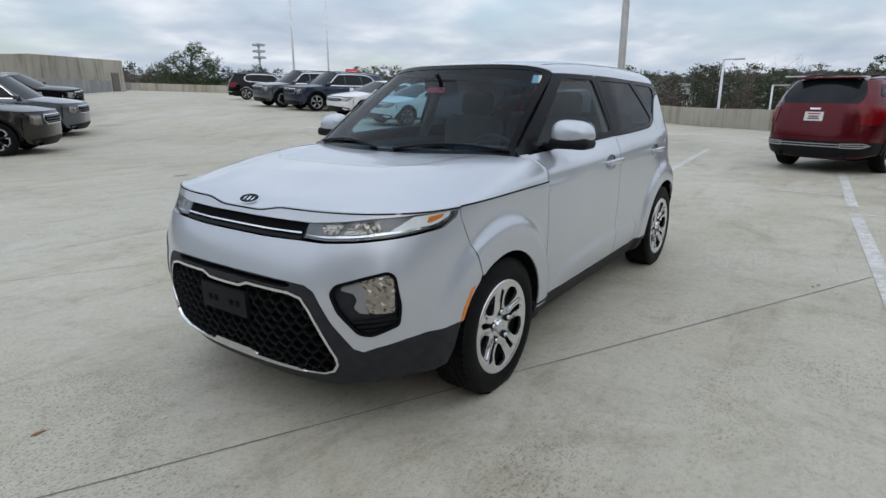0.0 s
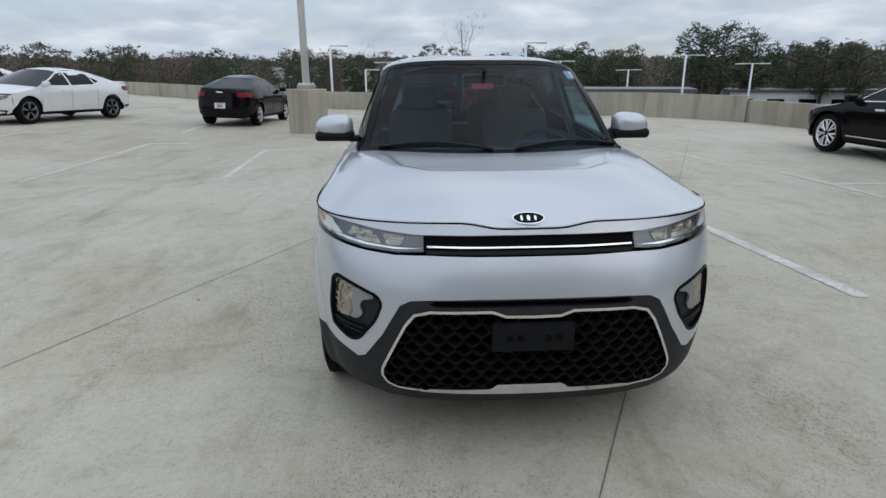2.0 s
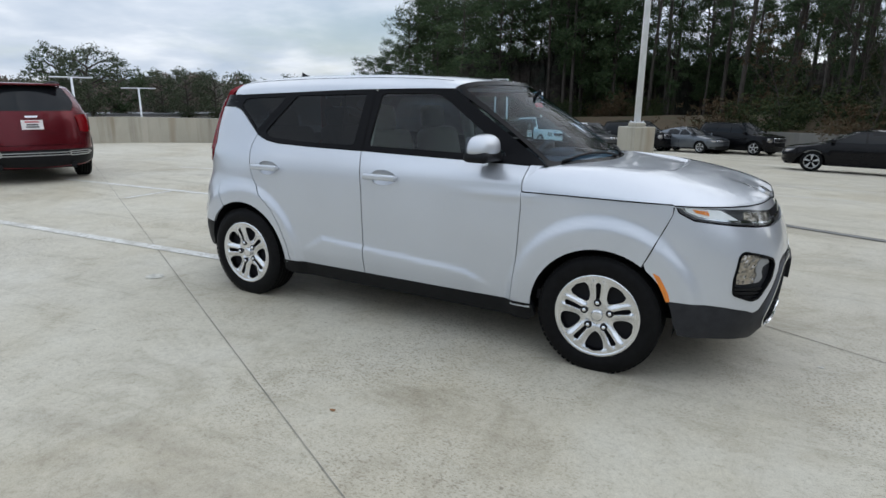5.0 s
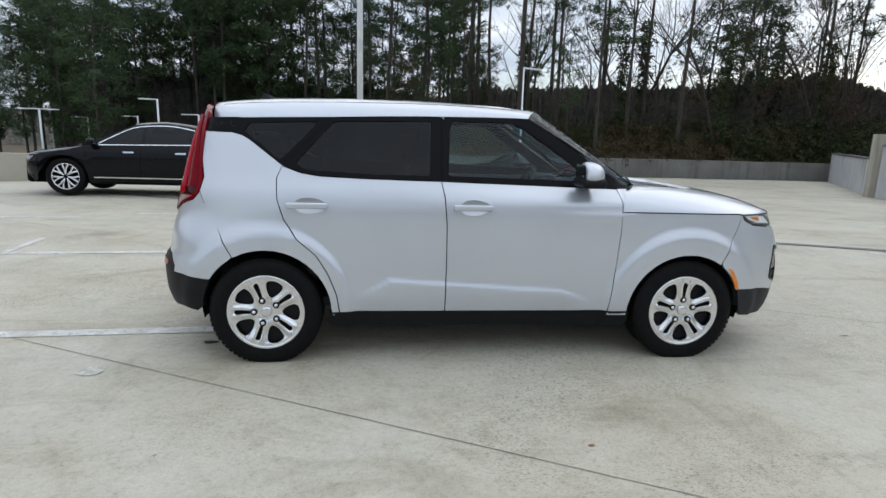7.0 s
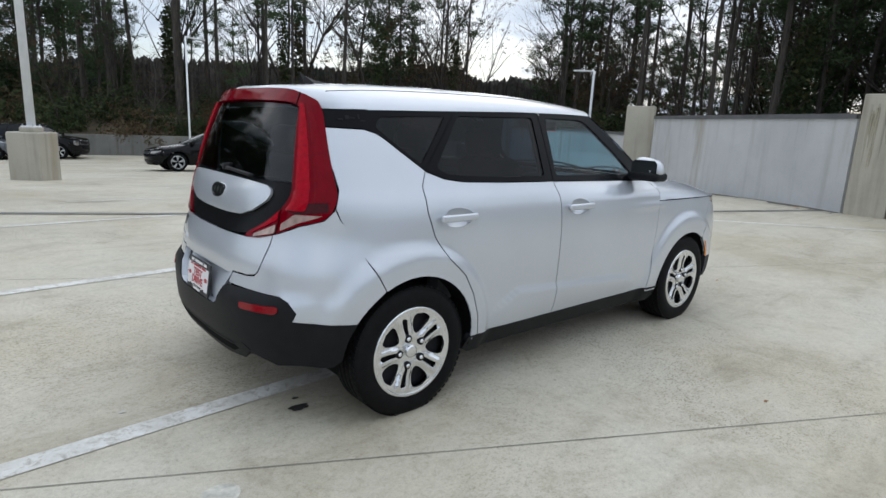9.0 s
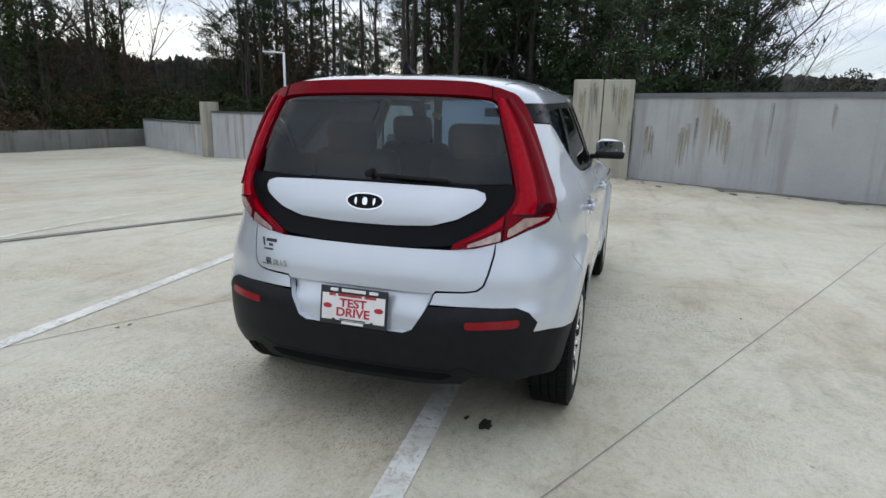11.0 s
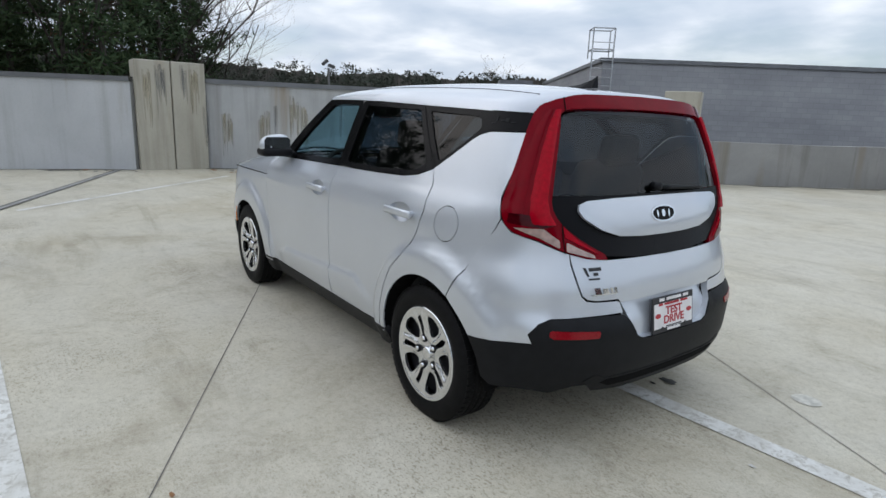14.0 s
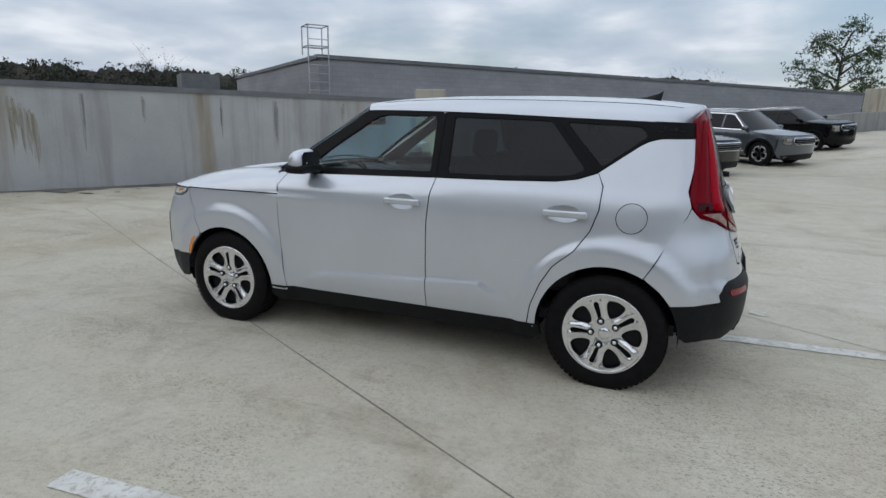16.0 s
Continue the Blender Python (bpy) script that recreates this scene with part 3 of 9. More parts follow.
class Curve1:
    """Smooth curve through (position, value) pairs."""

    def __init__(self, pairs):
        self.p = sorted(pairs)

    def __call__(self, t):
        p = self.p
        if t <= p[0][0]:
            return p[0][1]
        if t >= p[-1][0]:
            return p[-1][1]
        i = 0
        while p[i + 1][0] < t:
            i += 1
        x0, y0 = p[i]
        x1, y1 = p[i + 1]

        def slope(k):
            if k <= 0:
                return (p[1][1] - p[0][1]) / (p[1][0] - p[0][0])
            if k >= len(p) - 1:
                return (p[-1][1] - p[-2][1]) / (p[-1][0] - p[-2][0])
            a = (p[k][1] - p[k - 1][1]) / (p[k][0] - p[k - 1][0])
            b = (p[k + 1][1] - p[k][1]) / (p[k + 1][0] - p[k][0])
            return 0.0 if a * b <= 0 else 2 * a * b / (a + b)

        h = x1 - x0
        s = (t - x0) / h
        m0, m1 = slope(i) * h, slope(i + 1) * h
        return (2 * s**3 - 3 * s**2 + 1) * y0 + (s**3 - 2 * s**2 + s) * m0 + (-2 * s**3 + 3 * s**2) * y1 + (s**3 - s**2) * m1


class Shell:
    """The outer skin of a car: half width by height, rounded plan at both ends, wheel arch flares."""

    def __init__(self, ys, xf, xr, xsf, xsr, axle, arch, nf=6.0, mf=2.8, nr=5.0, mr=3.0, taper=None, flare=0.02, extra=None, square=False):
        self.square = square
        self.ys, self.xf, self.xr = Curve1(ys), Curve1(xf), Curve1(xr)
        self.xsf, self.xsr, self.nf, self.mf, self.nr, self.mr = xsf, xsr, nf, mf, nr, mr
        self.axle, self.arch, self.flare, self.taper, self.extra = axle, arch, flare, taper, extra
        self.tabs = {}
        for e in (1, -1):
            tab, s, last = [], 0.0, None
            for i in range(401):
                ph = math.pi / 2 * i / 400
                x, y = self.plan(e, ph, 0.62)
                if last:
                    s += math.hypot(x - last[0], y - last[1])
                last = (x, y)
                tab.append((s, ph))
            self.tabs[e] = tab

    def rear_n(self, z):
        return (self.nr + 4.5 * sstep(z, 0.85, 1.2), self.mr + 0.5 * sstep(z, 0.85, 1.2)) if self.square else (self.nr, self.mr)

    def plan(self, e, ph, z):
        c, s = max(0.0, math.cos(ph)), max(0.0, math.sin(ph))
        if e > 0:
            return self.xsf + (self.xf(z) - self.xsf) * c ** (2 / self.nf), self.ys(z) * s ** (2 / self.mf)
        nr, mr = self.rear_n(z)
        return self.xsr - (self.xsr - self.xr(z)) * c ** (2 / nr), self.ys(z) * s ** (2 / mr)

    def ph_of_s(self, e, s):
        tab = self.tabs[e]
        lo, hi = 0, len(tab) - 1
        if s >= tab[-1][0]:
            return tab[-1][1]
        while hi - lo > 1:
            m = (lo + hi) // 2
            if tab[m][0] <= s:
                lo = m
            else:
                hi = m
        f = (s - tab[lo][0]) / (tab[hi][0] - tab[lo][0] + 1e-12)
        return tab[lo][1] + f * (tab[hi][1] - tab[lo][1])

    def s_of_ph(self, e, ph):
        tab = self.tabs[e]
        f = ph / (math.pi / 2) * 400
        i = min(399, int(f))
        return tab[i][0] + (f - i) * (tab[i + 1][0] - tab[i][0])

    def u(self, e, z, y=None, x=None):
        """End coordinate (length along the skin from the middle) of a point given by its y or its x."""
        sg = 1.0
        if y is not None:
            sg = -1.0 if y < 0 else 1.0
            k = min(1.0, abs(y) / self.ys(z))
            m = self.mf if e > 0 else self.rear_n(z)[1]
            ph = math.asin(k ** (m / 2))
        else:
            n = self.nf if e > 0 else self.rear_n(z)[0]
            k = (x - self.xsf) / (self.xf(z) - self.xsf) if e > 0 else (self.xsr - x) / (self.xsr - self.xr(z))
            ph = math.acos(min(1.0, max(0.0, k)) ** (n / 2))
        return sg * self.s_of_ph(e, ph)

    def bulge(self, x, z):
        b = 0.0
        for ax in self.axle:
            r = math.hypot(x - ax, z - 0.325)
            b = max(b, self.flare * (1 - sstep(r, self.arch + 0.105, self.arch + 0.165)))
        return b + (self.extra(x, z) if self.extra else 0.0)

    def end(self, e, u, z, off=0.0):
        sg = -1.0 if u < 0 else 1.0
        x, y = self.plan(e, self.ph_of_s(e, abs(u)), z)
        k = sstep(y / self.ys(z), 0.55, 0.97)
        y += self.bulge(x, z) * k
        if off:
            x2, y2 = self.plan(e, self.ph_of_s(e, abs(u) + 0.01), z)
            d = Vector((x2 - x, y2 - y, 0))
            if d.length > 1e-9:
                d.normalize()
                nrm = Vector((d.y, -d.x, 0)) * (1 if e > 0 else -1)
                if abs(u) < 0.005:
                    nrm = Vector((e, 0, 0))
                x, y = x + nrm.x * off, y + nrm.y * off
        return Vector((x, sg * y, z))

    def side(self, x, z, off=0.0):
        y = self.ys(z)
        if x > self.xsf:
            k = min(1.0, (x - self.xsf) / (self.xf(z) - self.xsf))
            y *= max(0.0, 1 - k**self.nf) ** (1 / self.mf)
        elif x < self.xsr:
            k = min(1.0, (self.xsr - x) / (self.xsr - self.xr(z)))
            nr, mr = self.rear_n(z)
            y *= max(0.0, 1 - k**nr) ** (1 / mr)
        if self.taper:
            y *= self.taper(x, z)
        return Vector((x, y + self.bulge(x, z) + off, z))


def inset(poly, g):
    """The polygon drawn in by g, for panel gaps."""
    n = len(poly)
    area = sum(poly[i][0] * poly[(i + 1) % n][1] - poly[(i + 1) % n][0] * poly[i][1] for i in range(n))
    sg = 1.0 if area > 0 else -1.0
    out = []
    for i in range(n):
        a, b, c = Vector(poly[i - 1]), Vector(poly[i]), Vector(poly[(i + 1) % n])
        d1, d2 = (b - a), (c - b)
        if d1.length < 1e-9 or d2.length < 1e-9:
            out.append(tuple(b))
            continue
        d1.normalize(), d2.normalize()
        n1, n2 = Vector((-d1.y, d1.x)) * sg, Vector((-d2.y, d2.x)) * sg
        k = n1 + n2
        if k.length < 1e-6:
            out.append(tuple(b))
            continue
        k = k / max(0.5, k.length_squared / 2)
        out.append((b.x + k.x * g, b.y + k.y * g))
    return out


def rounded(poly, r, seg=4):
    """The polygon with its corners rounded."""
    out, n = [], len(poly)
    for i in range(n):
        a, b, c = Vector(poly[i - 1]), Vector(poly[i]), Vector(poly[(i + 1) % n])
        k = min(r, (a - b).length * 0.45, (c - b).length * 0.45)
        p, q = b + (a - b).normalized() * k, b + (c - b).normalized() * k
        for j in range(seg + 1):
            t = j / seg
            out.append(tuple(p * (1 - t) ** 2 + b * 2 * t * (1 - t) + q * t**2))
    return out


def flowing(pts, n=4):
    """A smooth line through the points, ends kept."""
    out = []
    for i in range(len(pts) - 1):
        p0, p1, p2, p3 = (Vector(pts[max(0, min(len(pts) - 1, i + k))]) for k in (-1, 0, 1, 2))
        for j in range(n):
            t = j / n
            out.append(tuple(0.5 * (2 * p1 + (p2 - p0) * t + (2 * p0 - 5 * p1 + 4 * p2 - p3) * t * t + (3 * p1 - p0 - 3 * p2 + p3) * t**3)))
    return out + [tuple(pts[-1])]


def arc(cx, cz, r, a0, a1, n=14):
    return [(cx + r * math.cos(radians(a0 + (a1 - a0) * i / n)), cz + r * math.sin(radians(a0 + (a1 - a0) * i / n))) for i in range(n + 1)]


def panel(name, poly, fmap, mat, parent=None, step=0.04, thick=0.008, gap=0.0, holes=(), label="", flip=False, mirror=False):
    """A skin panel: the outline in surface coordinates, filled with a grid, laid on the surface, its rim turned in."""
    if gap:
        poly = inset(poly, gap)
    loops = []
    for loop in (poly, *holes):
        dense = []
        for i, a in enumerate(loop):
            b = loop[(i + 1) % len(loop)]
            d = math.hypot(b[0] - a[0], b[1] - a[1])
            if d < 1e-7:
                continue
            n = max(1, round(d / step))
            dense += [(a[0] + (b[0] - a[0]) * k / n, a[1] + (b[1] - a[1]) * k / n) for k in range(n)]
        loops.append(dense)
    pts, edges = [], []
    for dense in loops:
        k = len(pts)
        pts += dense
        edges += [(k + i, k + (i + 1) % len(dense)) for i in range(len(dense))]
    nb = len(pts)
    edge_np = np.array(pts)
    x0, x1 = min(p[0] for p in poly), max(p[0] for p in poly)
    y0, y1 = min(p[1] for p in poly), max(p[1] for p in poly)
    gx = np.arange(x0 + step / 2, x1, step)
    gy = np.arange(y0 + step / 2, y1, step)
    for x in gx:
        for y in gy:
            if in_poly(x, y, poly) and not any(in_poly(x, y, h) for h in holes):
                if ((edge_np - (x, y)) ** 2).sum(1).min() > (0.75 * step) ** 2:
                    pts.append((x, y))
    vs, _, fs, *_ = delaunay_2d_cdt([Vector(p) for p in pts], edges, [], 0, 1e-6)
    keep = []
    for f in fs:
        cx, cy = sum(vs[i].x for i in f) / 3, sum(vs[i].y for i in f) / 3
        p0, p1, p2 = (vs[i] for i in f)
        if abs((p1 - p0).cross(p2 - p0)) < 0.003 * step * step:
            continue
        if in_poly(cx, cy, poly) and not any(in_poly(cx, cy, h) for h in holes):
            keep.append(tuple(f))
    co = [fmap(v.x, v.y) for v in vs]
    if mirror:
        co = [Vector((c.x, -c.y, c.z)) for c in co]
    if flip != mirror:
        keep = [f[::-1] for f in keep]
    nf = len(keep)
    if thick:
        nrm = [Vector() for _ in co]
        cnt = {}
        for f in keep:
            k = (co[f[1]] - co[f[0]]).cross(co[f[2]] - co[f[0]])
            for i in f:
                nrm[i] += k
            for a, b in ((f[0], f[1]), (f[1], f[2]), (f[2], f[0])):
                cnt[(a, b)] = cnt.get((a, b), 0) + 1
        rim = [(a, b) for a, b in cnt if (b, a) not in cnt]
        top, low = {}, {}
        for a, b in rim:
            for i in (a, b):
                if i not in top:
                    k = nrm[i].normalized() if nrm[i].length > 1e-12 else Vector((0, 0, 1))
                    top[i] = len(co)
                    co.append(co[i].copy())
                    low[i] = len(co)
                    co.append(co[i] - k * thick)
        keep += [(top[b], top[a], low[a], low[b]) for a, b in rim]
    return obj(name, co, keep, mat, parent, label, True)


def both(name, poly, fmap, mat, parent, **kw):
    """A panel and its twin on the other side of the car (the first is the left one, y > 0)."""
    sub = kw.pop("flipped", False)
    return panel(name, poly, fmap, mat, parent, flip=not sub, mirror=False, **kw), panel(name, poly, fmap, mat, parent, flip=not sub, mirror=True, **kw)


def lathe(name, prof, mat, parent=None, seg=48, label="", m=None):
    """A body turned round the y axis; the profile is (radius, y)."""
    vs, fs = [], []
    n = len(prof)
    for i in range(seg):
        a = 2 * math.pi * i / seg
        for r, y in prof:
            vs.append(Vector((r * math.cos(a), y, r * math.sin(a))))
    for i in range(seg):
        for k in range(n - 1):
            fs.append((i * n + k, i * n + k + 1, ((i + 1) % seg) * n + k + 1, ((i + 1) % seg) * n + k))
    if m is not None:
        vs = [m @ v for v in vs]
    return obj(name, vs, fs, mat, parent, label, True)


def chain(name, pts, r, mat, parent, label="", seg=7):
    """A bent rod through the points, as one tube."""
    vs, fs = [], []
    for i, p in enumerate(pts):
        d = (pts[min(i + 1, len(pts) - 1)] - pts[max(i - 1, 0)]).normalized()
        a = d.orthogonal().normalized()
        b = d.cross(a)
        vs += [p + (a * math.cos(2 * math.pi * j / seg) + b * math.sin(2 * math.pi * j / seg)) * r for j in range(seg)]
    for i in range(len(pts) - 1):
        fs += [(i * seg + j, i * seg + (j + 1) % seg, (i + 1) * seg + (j + 1) % seg, (i + 1) * seg + j) for j in range(seg)]
    fs += [tuple(range(seg))[::-1], tuple(range((len(pts) - 1) * seg, len(pts) * seg))]
    return obj(name, vs, fs, mat, parent, label, True)


def text_mesh(name, body, size, mat, m, parent, sx=1.0, bold=0.0, label=""):
    cu = bpy.data.curves.new(name, "FONT")
    cu.body, cu.size, cu.align_x, cu.align_y, cu.extrude, cu.offset = body, size, "CENTER", "CENTER", 0.0008, bold
    tmp = bpy.data.objects.new(name, cu)
    scene.collection.objects.link(tmp)
    dg = bpy.context.evaluated_depsgraph_get()
    me = bpy.data.meshes.new_from_object(tmp.evaluated_get(dg))
    bpy.data.objects.remove(tmp)
    me.transform(m @ Matrix.Diagonal((sx, 1, 1, 1)))
    me.materials.clear()
    me.materials.append(mat)
    ob = new(name, me)
    ob.parent = parent
    if label:
        ob["label"] = label
    return ob


def ring_obj(name, cx, cz, rx, rz, fmap, mat, parent, off0, off1, seg=40, width=None):
    """An oval badge or its rim, laid on a surface: full disc, or a ring of the given width."""
    vs, fs = [], []
    if width is None:
        c = len(vs)
        vs.append(fmap(cx, cz, off1))
        for i in range(seg):
            a = 2 * math.pi * i / seg
            vs.append(fmap(cx + rx * math.cos(a), cz + rz * math.sin(a), off1))
        for i in range(seg):
            vs.append(fmap(cx + rx * math.cos(2 * math.pi * i / seg), cz + rz * math.sin(2 * math.pi * i / seg), off0))
        for i in range(seg):
            j = (i + 1) % seg
            fs += [(c, 1 + i, 1 + j), (1 + i, 1 + seg + i, 1 + seg + j, 1 + j)]
    else:
        for i in range(seg):
            a = 2 * math.pi * i / seg
            for k, o in ((1.0, off0), (1.0, off1), (1 - width / rx, off1), (1 - width / rx, off0)):
                kz = 1 - (1 - k) * rx / rz
                vs.append(fmap(cx + rx * k * math.cos(a), cz + rz * kz * math.sin(a), o))
        for i in range(seg):
            j = (i + 1) % seg
            for k in range(3):
                fs.append((4 * i + k, 4 * i + k + 1, 4 * j + k + 1, 4 * j + k))
    return obj(name, vs, fs, mat, parent)


# ---- wheels ----
def tyre_profile(R, rim, w):
    h = w / 2
    return [(rim - 0.012, -h * 0.80), (rim + 0.012, -h * 0.93), (rim + (R - rim) * 0.45, -h * 1.02), (R - 0.03, -h * 0.96), (R - 0.008, -h * 0.84), (R, -h * 0.66), (R, -h * 0.42), (R - 0.007, -h * 0.40), (R - 0.007, -h * 0.34), (R, -h * 0.32),
            (R + 0.001, -h * 0.06), (R - 0.007, -h * 0.04), (R - 0.007, h * 0.04), (R + 0.001, h * 0.06), (R, h * 0.32), (R - 0.007, h * 0.34), (R - 0.007, h * 0.40), (R, h * 0.42), (R, h * 0.66), (R - 0.008, h * 0.84), (R - 0.03, h * 0.96), (rim + (R - rim) * 0.45, h * 1.02), (rim + 0.012, h * 0.93), (rim - 0.012, h * 0.80)]


def spoke(bm, a0, r0, r1, w0, w1, y0, y1, th=0.012, skew=0.0):
    """A tapered raised spoke from r0 to r1 at angle a0 (wheel plane x-z, outer face at +y)."""
    vs = []
    n = 6
    for i in range(n + 1):
        f = i / n
        r, w = r0 + (r1 - r0) * f, w0 + (w1 - w0) * f
        y = y0 + (y1 - y0) * f + 0.010 * math.sin(math.pi * f)
        a = a0 + skew * f
        c, s = math.cos(a), math.sin(a)
        for k, dy in ((-0.5, -th), (-0.42, 0.0), (-0.2, 0.004), (0.2, 0.004), (0.42, 0.0), (0.5, -th)):
            vs.append(bm.verts.new((r * c - w * k * s, y + dy, r * s + w * k * c)))
    m = 6
    for i in range(n):
        for k in range(m - 1):
            bm.faces.new((vs[i * m + k], vs[i * m + k + 1], vs[(i + 1) * m + k + 1], vs[(i + 1) * m + k]))


def hero_wheel(parent, x, side, R=0.327, turn=90.0):
    """Wheel with a five double-spoke silver cover; side is +1 for the left."""
    mtx = Matrix.Translation((x, side * 0.775, 0.327)) @ Matrix.Diagonal((1, side, 1, 1))
    w = new("wheel")
    w.parent = parent
    lab = "silver plastic cover with five double spokes"

    def place(o):
        o.data.transform(mtx)
        if side < 0:
            o.data.flip_normals()
        o.parent = w
        return o

    place(lathe("tyre", tyre_profile(R, 0.218, 0.205), M_RUBBER, None, 96, "black road tyre"))
    # tread blocks
    vs, fs = [], []
    for i in range(64):
        t0 = 2 * math.pi * (i + 0.14) / 64
        t1 = 2 * math.pi * (i + 0.86) / 64
        for y0, y1 in ((-0.086, -0.046), (-0.031, -0.007), (0.007, 0.031), (0.046, 0.086)):
            k = len(vs)
            for r in (R - 0.006, R + 0.0012):
                vs += [(r * math.cos(t), y, r * math.sin(t)) for t, y in ((t0, y0), (t1, y0), (t1, y1), (t0, y1))]
            fs += [(k + 4, k + 5, k + 6, k + 7)] + [(k + q, k + (q + 1) % 4, k + 4 + (q + 1) % 4, k + 4 + q) for q in range(4)]
    tr = place(obj("tread", vs, fs, M_RUBBER))
    tagged(tr, "", "", "", "stuff")
    place(lathe("wheel_steel", [(0.214, -0.08), (0.214, 0.050), (0.190, 0.046), (0.06, 0.045), (0.0, 0.045)], M_STEELW, None, 40))
    place(lathe("cover_rim", [(0.229, 0.066), (0.2285, 0.094), (0.224, 0.099), (0.216, 0.0975), (0.210, 0.094)], M_RIM, None, 64, lab))

    a_0 = radians(turn)

    def dish(x, z):
        """Cover face: paired spokes, each crowned along its middle, falling to the windows between the pairs."""
        r = math.hypot(x, z)
        y = 0.0945 - 0.014 * sstep(0.205 - r, 0.0, 0.09) - 0.008 * sstep(0.075 - r, 0.0, 0.03)
        a = (math.atan2(z, x) - a_0) % (2 * math.pi / 5)
        d = min(a, 2 * math.pi / 5 - a) * r
        mid = 0.010 + 0.085 * r
        crown = max(0.0, 1 - abs(d - mid) / 0.020)
        on = sstep(r, 0.055, 0.10) * (1 - sstep(r, 0.180, 0.206))
        return Vector((x, y + on * (0.012 * min(1.0, 1.3 * crown) - 0.005), z))

    disc = [(0.2125 * math.cos(radians(t)), 0.2125 * math.sin(radians(t))) for t in range(0, 360, 4)]
    holes = []
    for i in range(5):
        a = a_0 + 2 * math.pi * i / 5
        pol = lambda r, d: (r * math.cos(a + d / r), r * math.sin(a + d / r))
        holes.append(rounded([pol(0.092, -0.0095), pol(0.176, -0.0150), pol(0.186, 0.0), pol(0.176, 0.0150), pol(0.092, 0.0095)], 0.005, 2))
        a += math.pi / 5
        pol = lambda r, d: (r * math.cos(a + d / r), r * math.sin(a + d / r))
        holes.append(rounded([pol(0.088, 0.0), pol(0.106, -0.021), pol(0.138, -0.039), pol(0.172, -0.051), pol(0.193, -0.046), pol(0.201, 0.0), pol(0.193, 0.046), pol(0.172, 0.051), pol(0.138, 0.039), pol(0.106, 0.021)], 0.013, 3))
    place(panel("wheel_cover", disc, dish, M_RIM, None, step=0.009, thick=0.016, holes=holes, label=lab, flip=True))
    for i in range(5):
        a = a_0 + 2 * math.pi * i / 5
        place(lathe("wheel_nut", [(0.0115, 0.066), (0.0115, 0.090), (0.008, 0.0945), (0.0, 0.0945)], M_CHROME, None, 10, "", Matrix.Translation((0.072 * math.cos(a), 0, 0.072 * math.sin(a)))))
        place(lathe("nut_recess", [(0.0205, 0.068), (0.0205, 0.0855), (0.013, 0.0865), (0.0, 0.087)], M_STEELW, None, 14, "", Matrix.Translation((0.072 * math.cos(a), 0, 0.072 * math.sin(a)))))
    place(lathe("hub_cap", [(0.032, 0.070), (0.031, 0.0855), (0.024, 0.0885), (0.0, 0.089)], M_RIM, None, 24))
    return w


# ---- the silver car ----
HERO_YS = [(0.18, 0.78), (0.25, 0.818), (0.34, 0.842), (0.46, 0.856), (0.6, 0.864), (0.78, 0.869), (0.92, 0.866), (1.0, 0.858), (1.06, 0.843), (1.10, 0.824), (1.2, 0.782), (1.35, 0.716), (1.5, 0.645), (1.6, 0.595)]
HERO_XF = [(0.2, 2.06), (0.27, 2.115), (0.34, 2.145), (0.45, 2.160), (0.58, 2.165), (0.68, 2.155), (0.75, 2.135), (0.82, 2.105), (0.88, 2.070), (0.96, 2.030), (1.05, 1.95)]
HERO_XR = [(0.22, -1.955), (0.32, -1.995), (0.42, -2.025), (0.56, -2.030), (0.62, -2.015), (0.66, -1.985), (0.75, -1.972), (0.85, -1.940), (0.95, -1.900), (1.05, -1.868), (1.15, -1.838), (1.3, -1.795), (1.45, -1.742), (1.53, -1.710), (1.6, -1.67)]


def hero_taper(x, z):
    k = sstep(z, 1.00, 1.12)
    return 1 - 0.150 * k * (max(0.0, x + 0.5) / 1.43) ** 1.3


def hero_extra(x, z):
    """Door sill crease, the tuck of the tail lamps and the full hips below them."""
    if x < -0.95:
        return -0.046 * sstep(-x, 0.95, 1.80) * sstep(z, 0.66, 1.06) * (1 - sstep(z, 1.08, 1.52)) + 0.014 * sstep(-x, 1.2, 1.8) * sstep(z, 0.42, 0.66) * (1 - sstep(z, 0.70, 1.0))
    if 0.35 < x < 0.98 and z > 0.80:
        # fading crease that runs from the door on to the wing
        zl = 0.925 + 0.012 * (x - 0.5)
        return 0.007 * sstep(x, 0.35, 0.75) * (1 - sstep(x, 0.88, 0.98)) * (1 - sstep(abs(z - zl), 0.004, 0.028))
    if -0.80 < x < 0.70:
        zl = 0.535 - 0.062 * (x + 0.57) if x > -0.57 else 0.535 - 0.55 * (-0.57 - x)
        if x > 0.5:
            zl -= 0.30 * (x - 0.5)
        fade = sstep(x, -0.80, -0.62) * (1 - sstep(x, 0.55, 0.70))
        return 0.014 * fade * (1 - sstep(z, zl - 0.020, zl)) * sstep(z, 0.27, 0.44)
    return 0.0


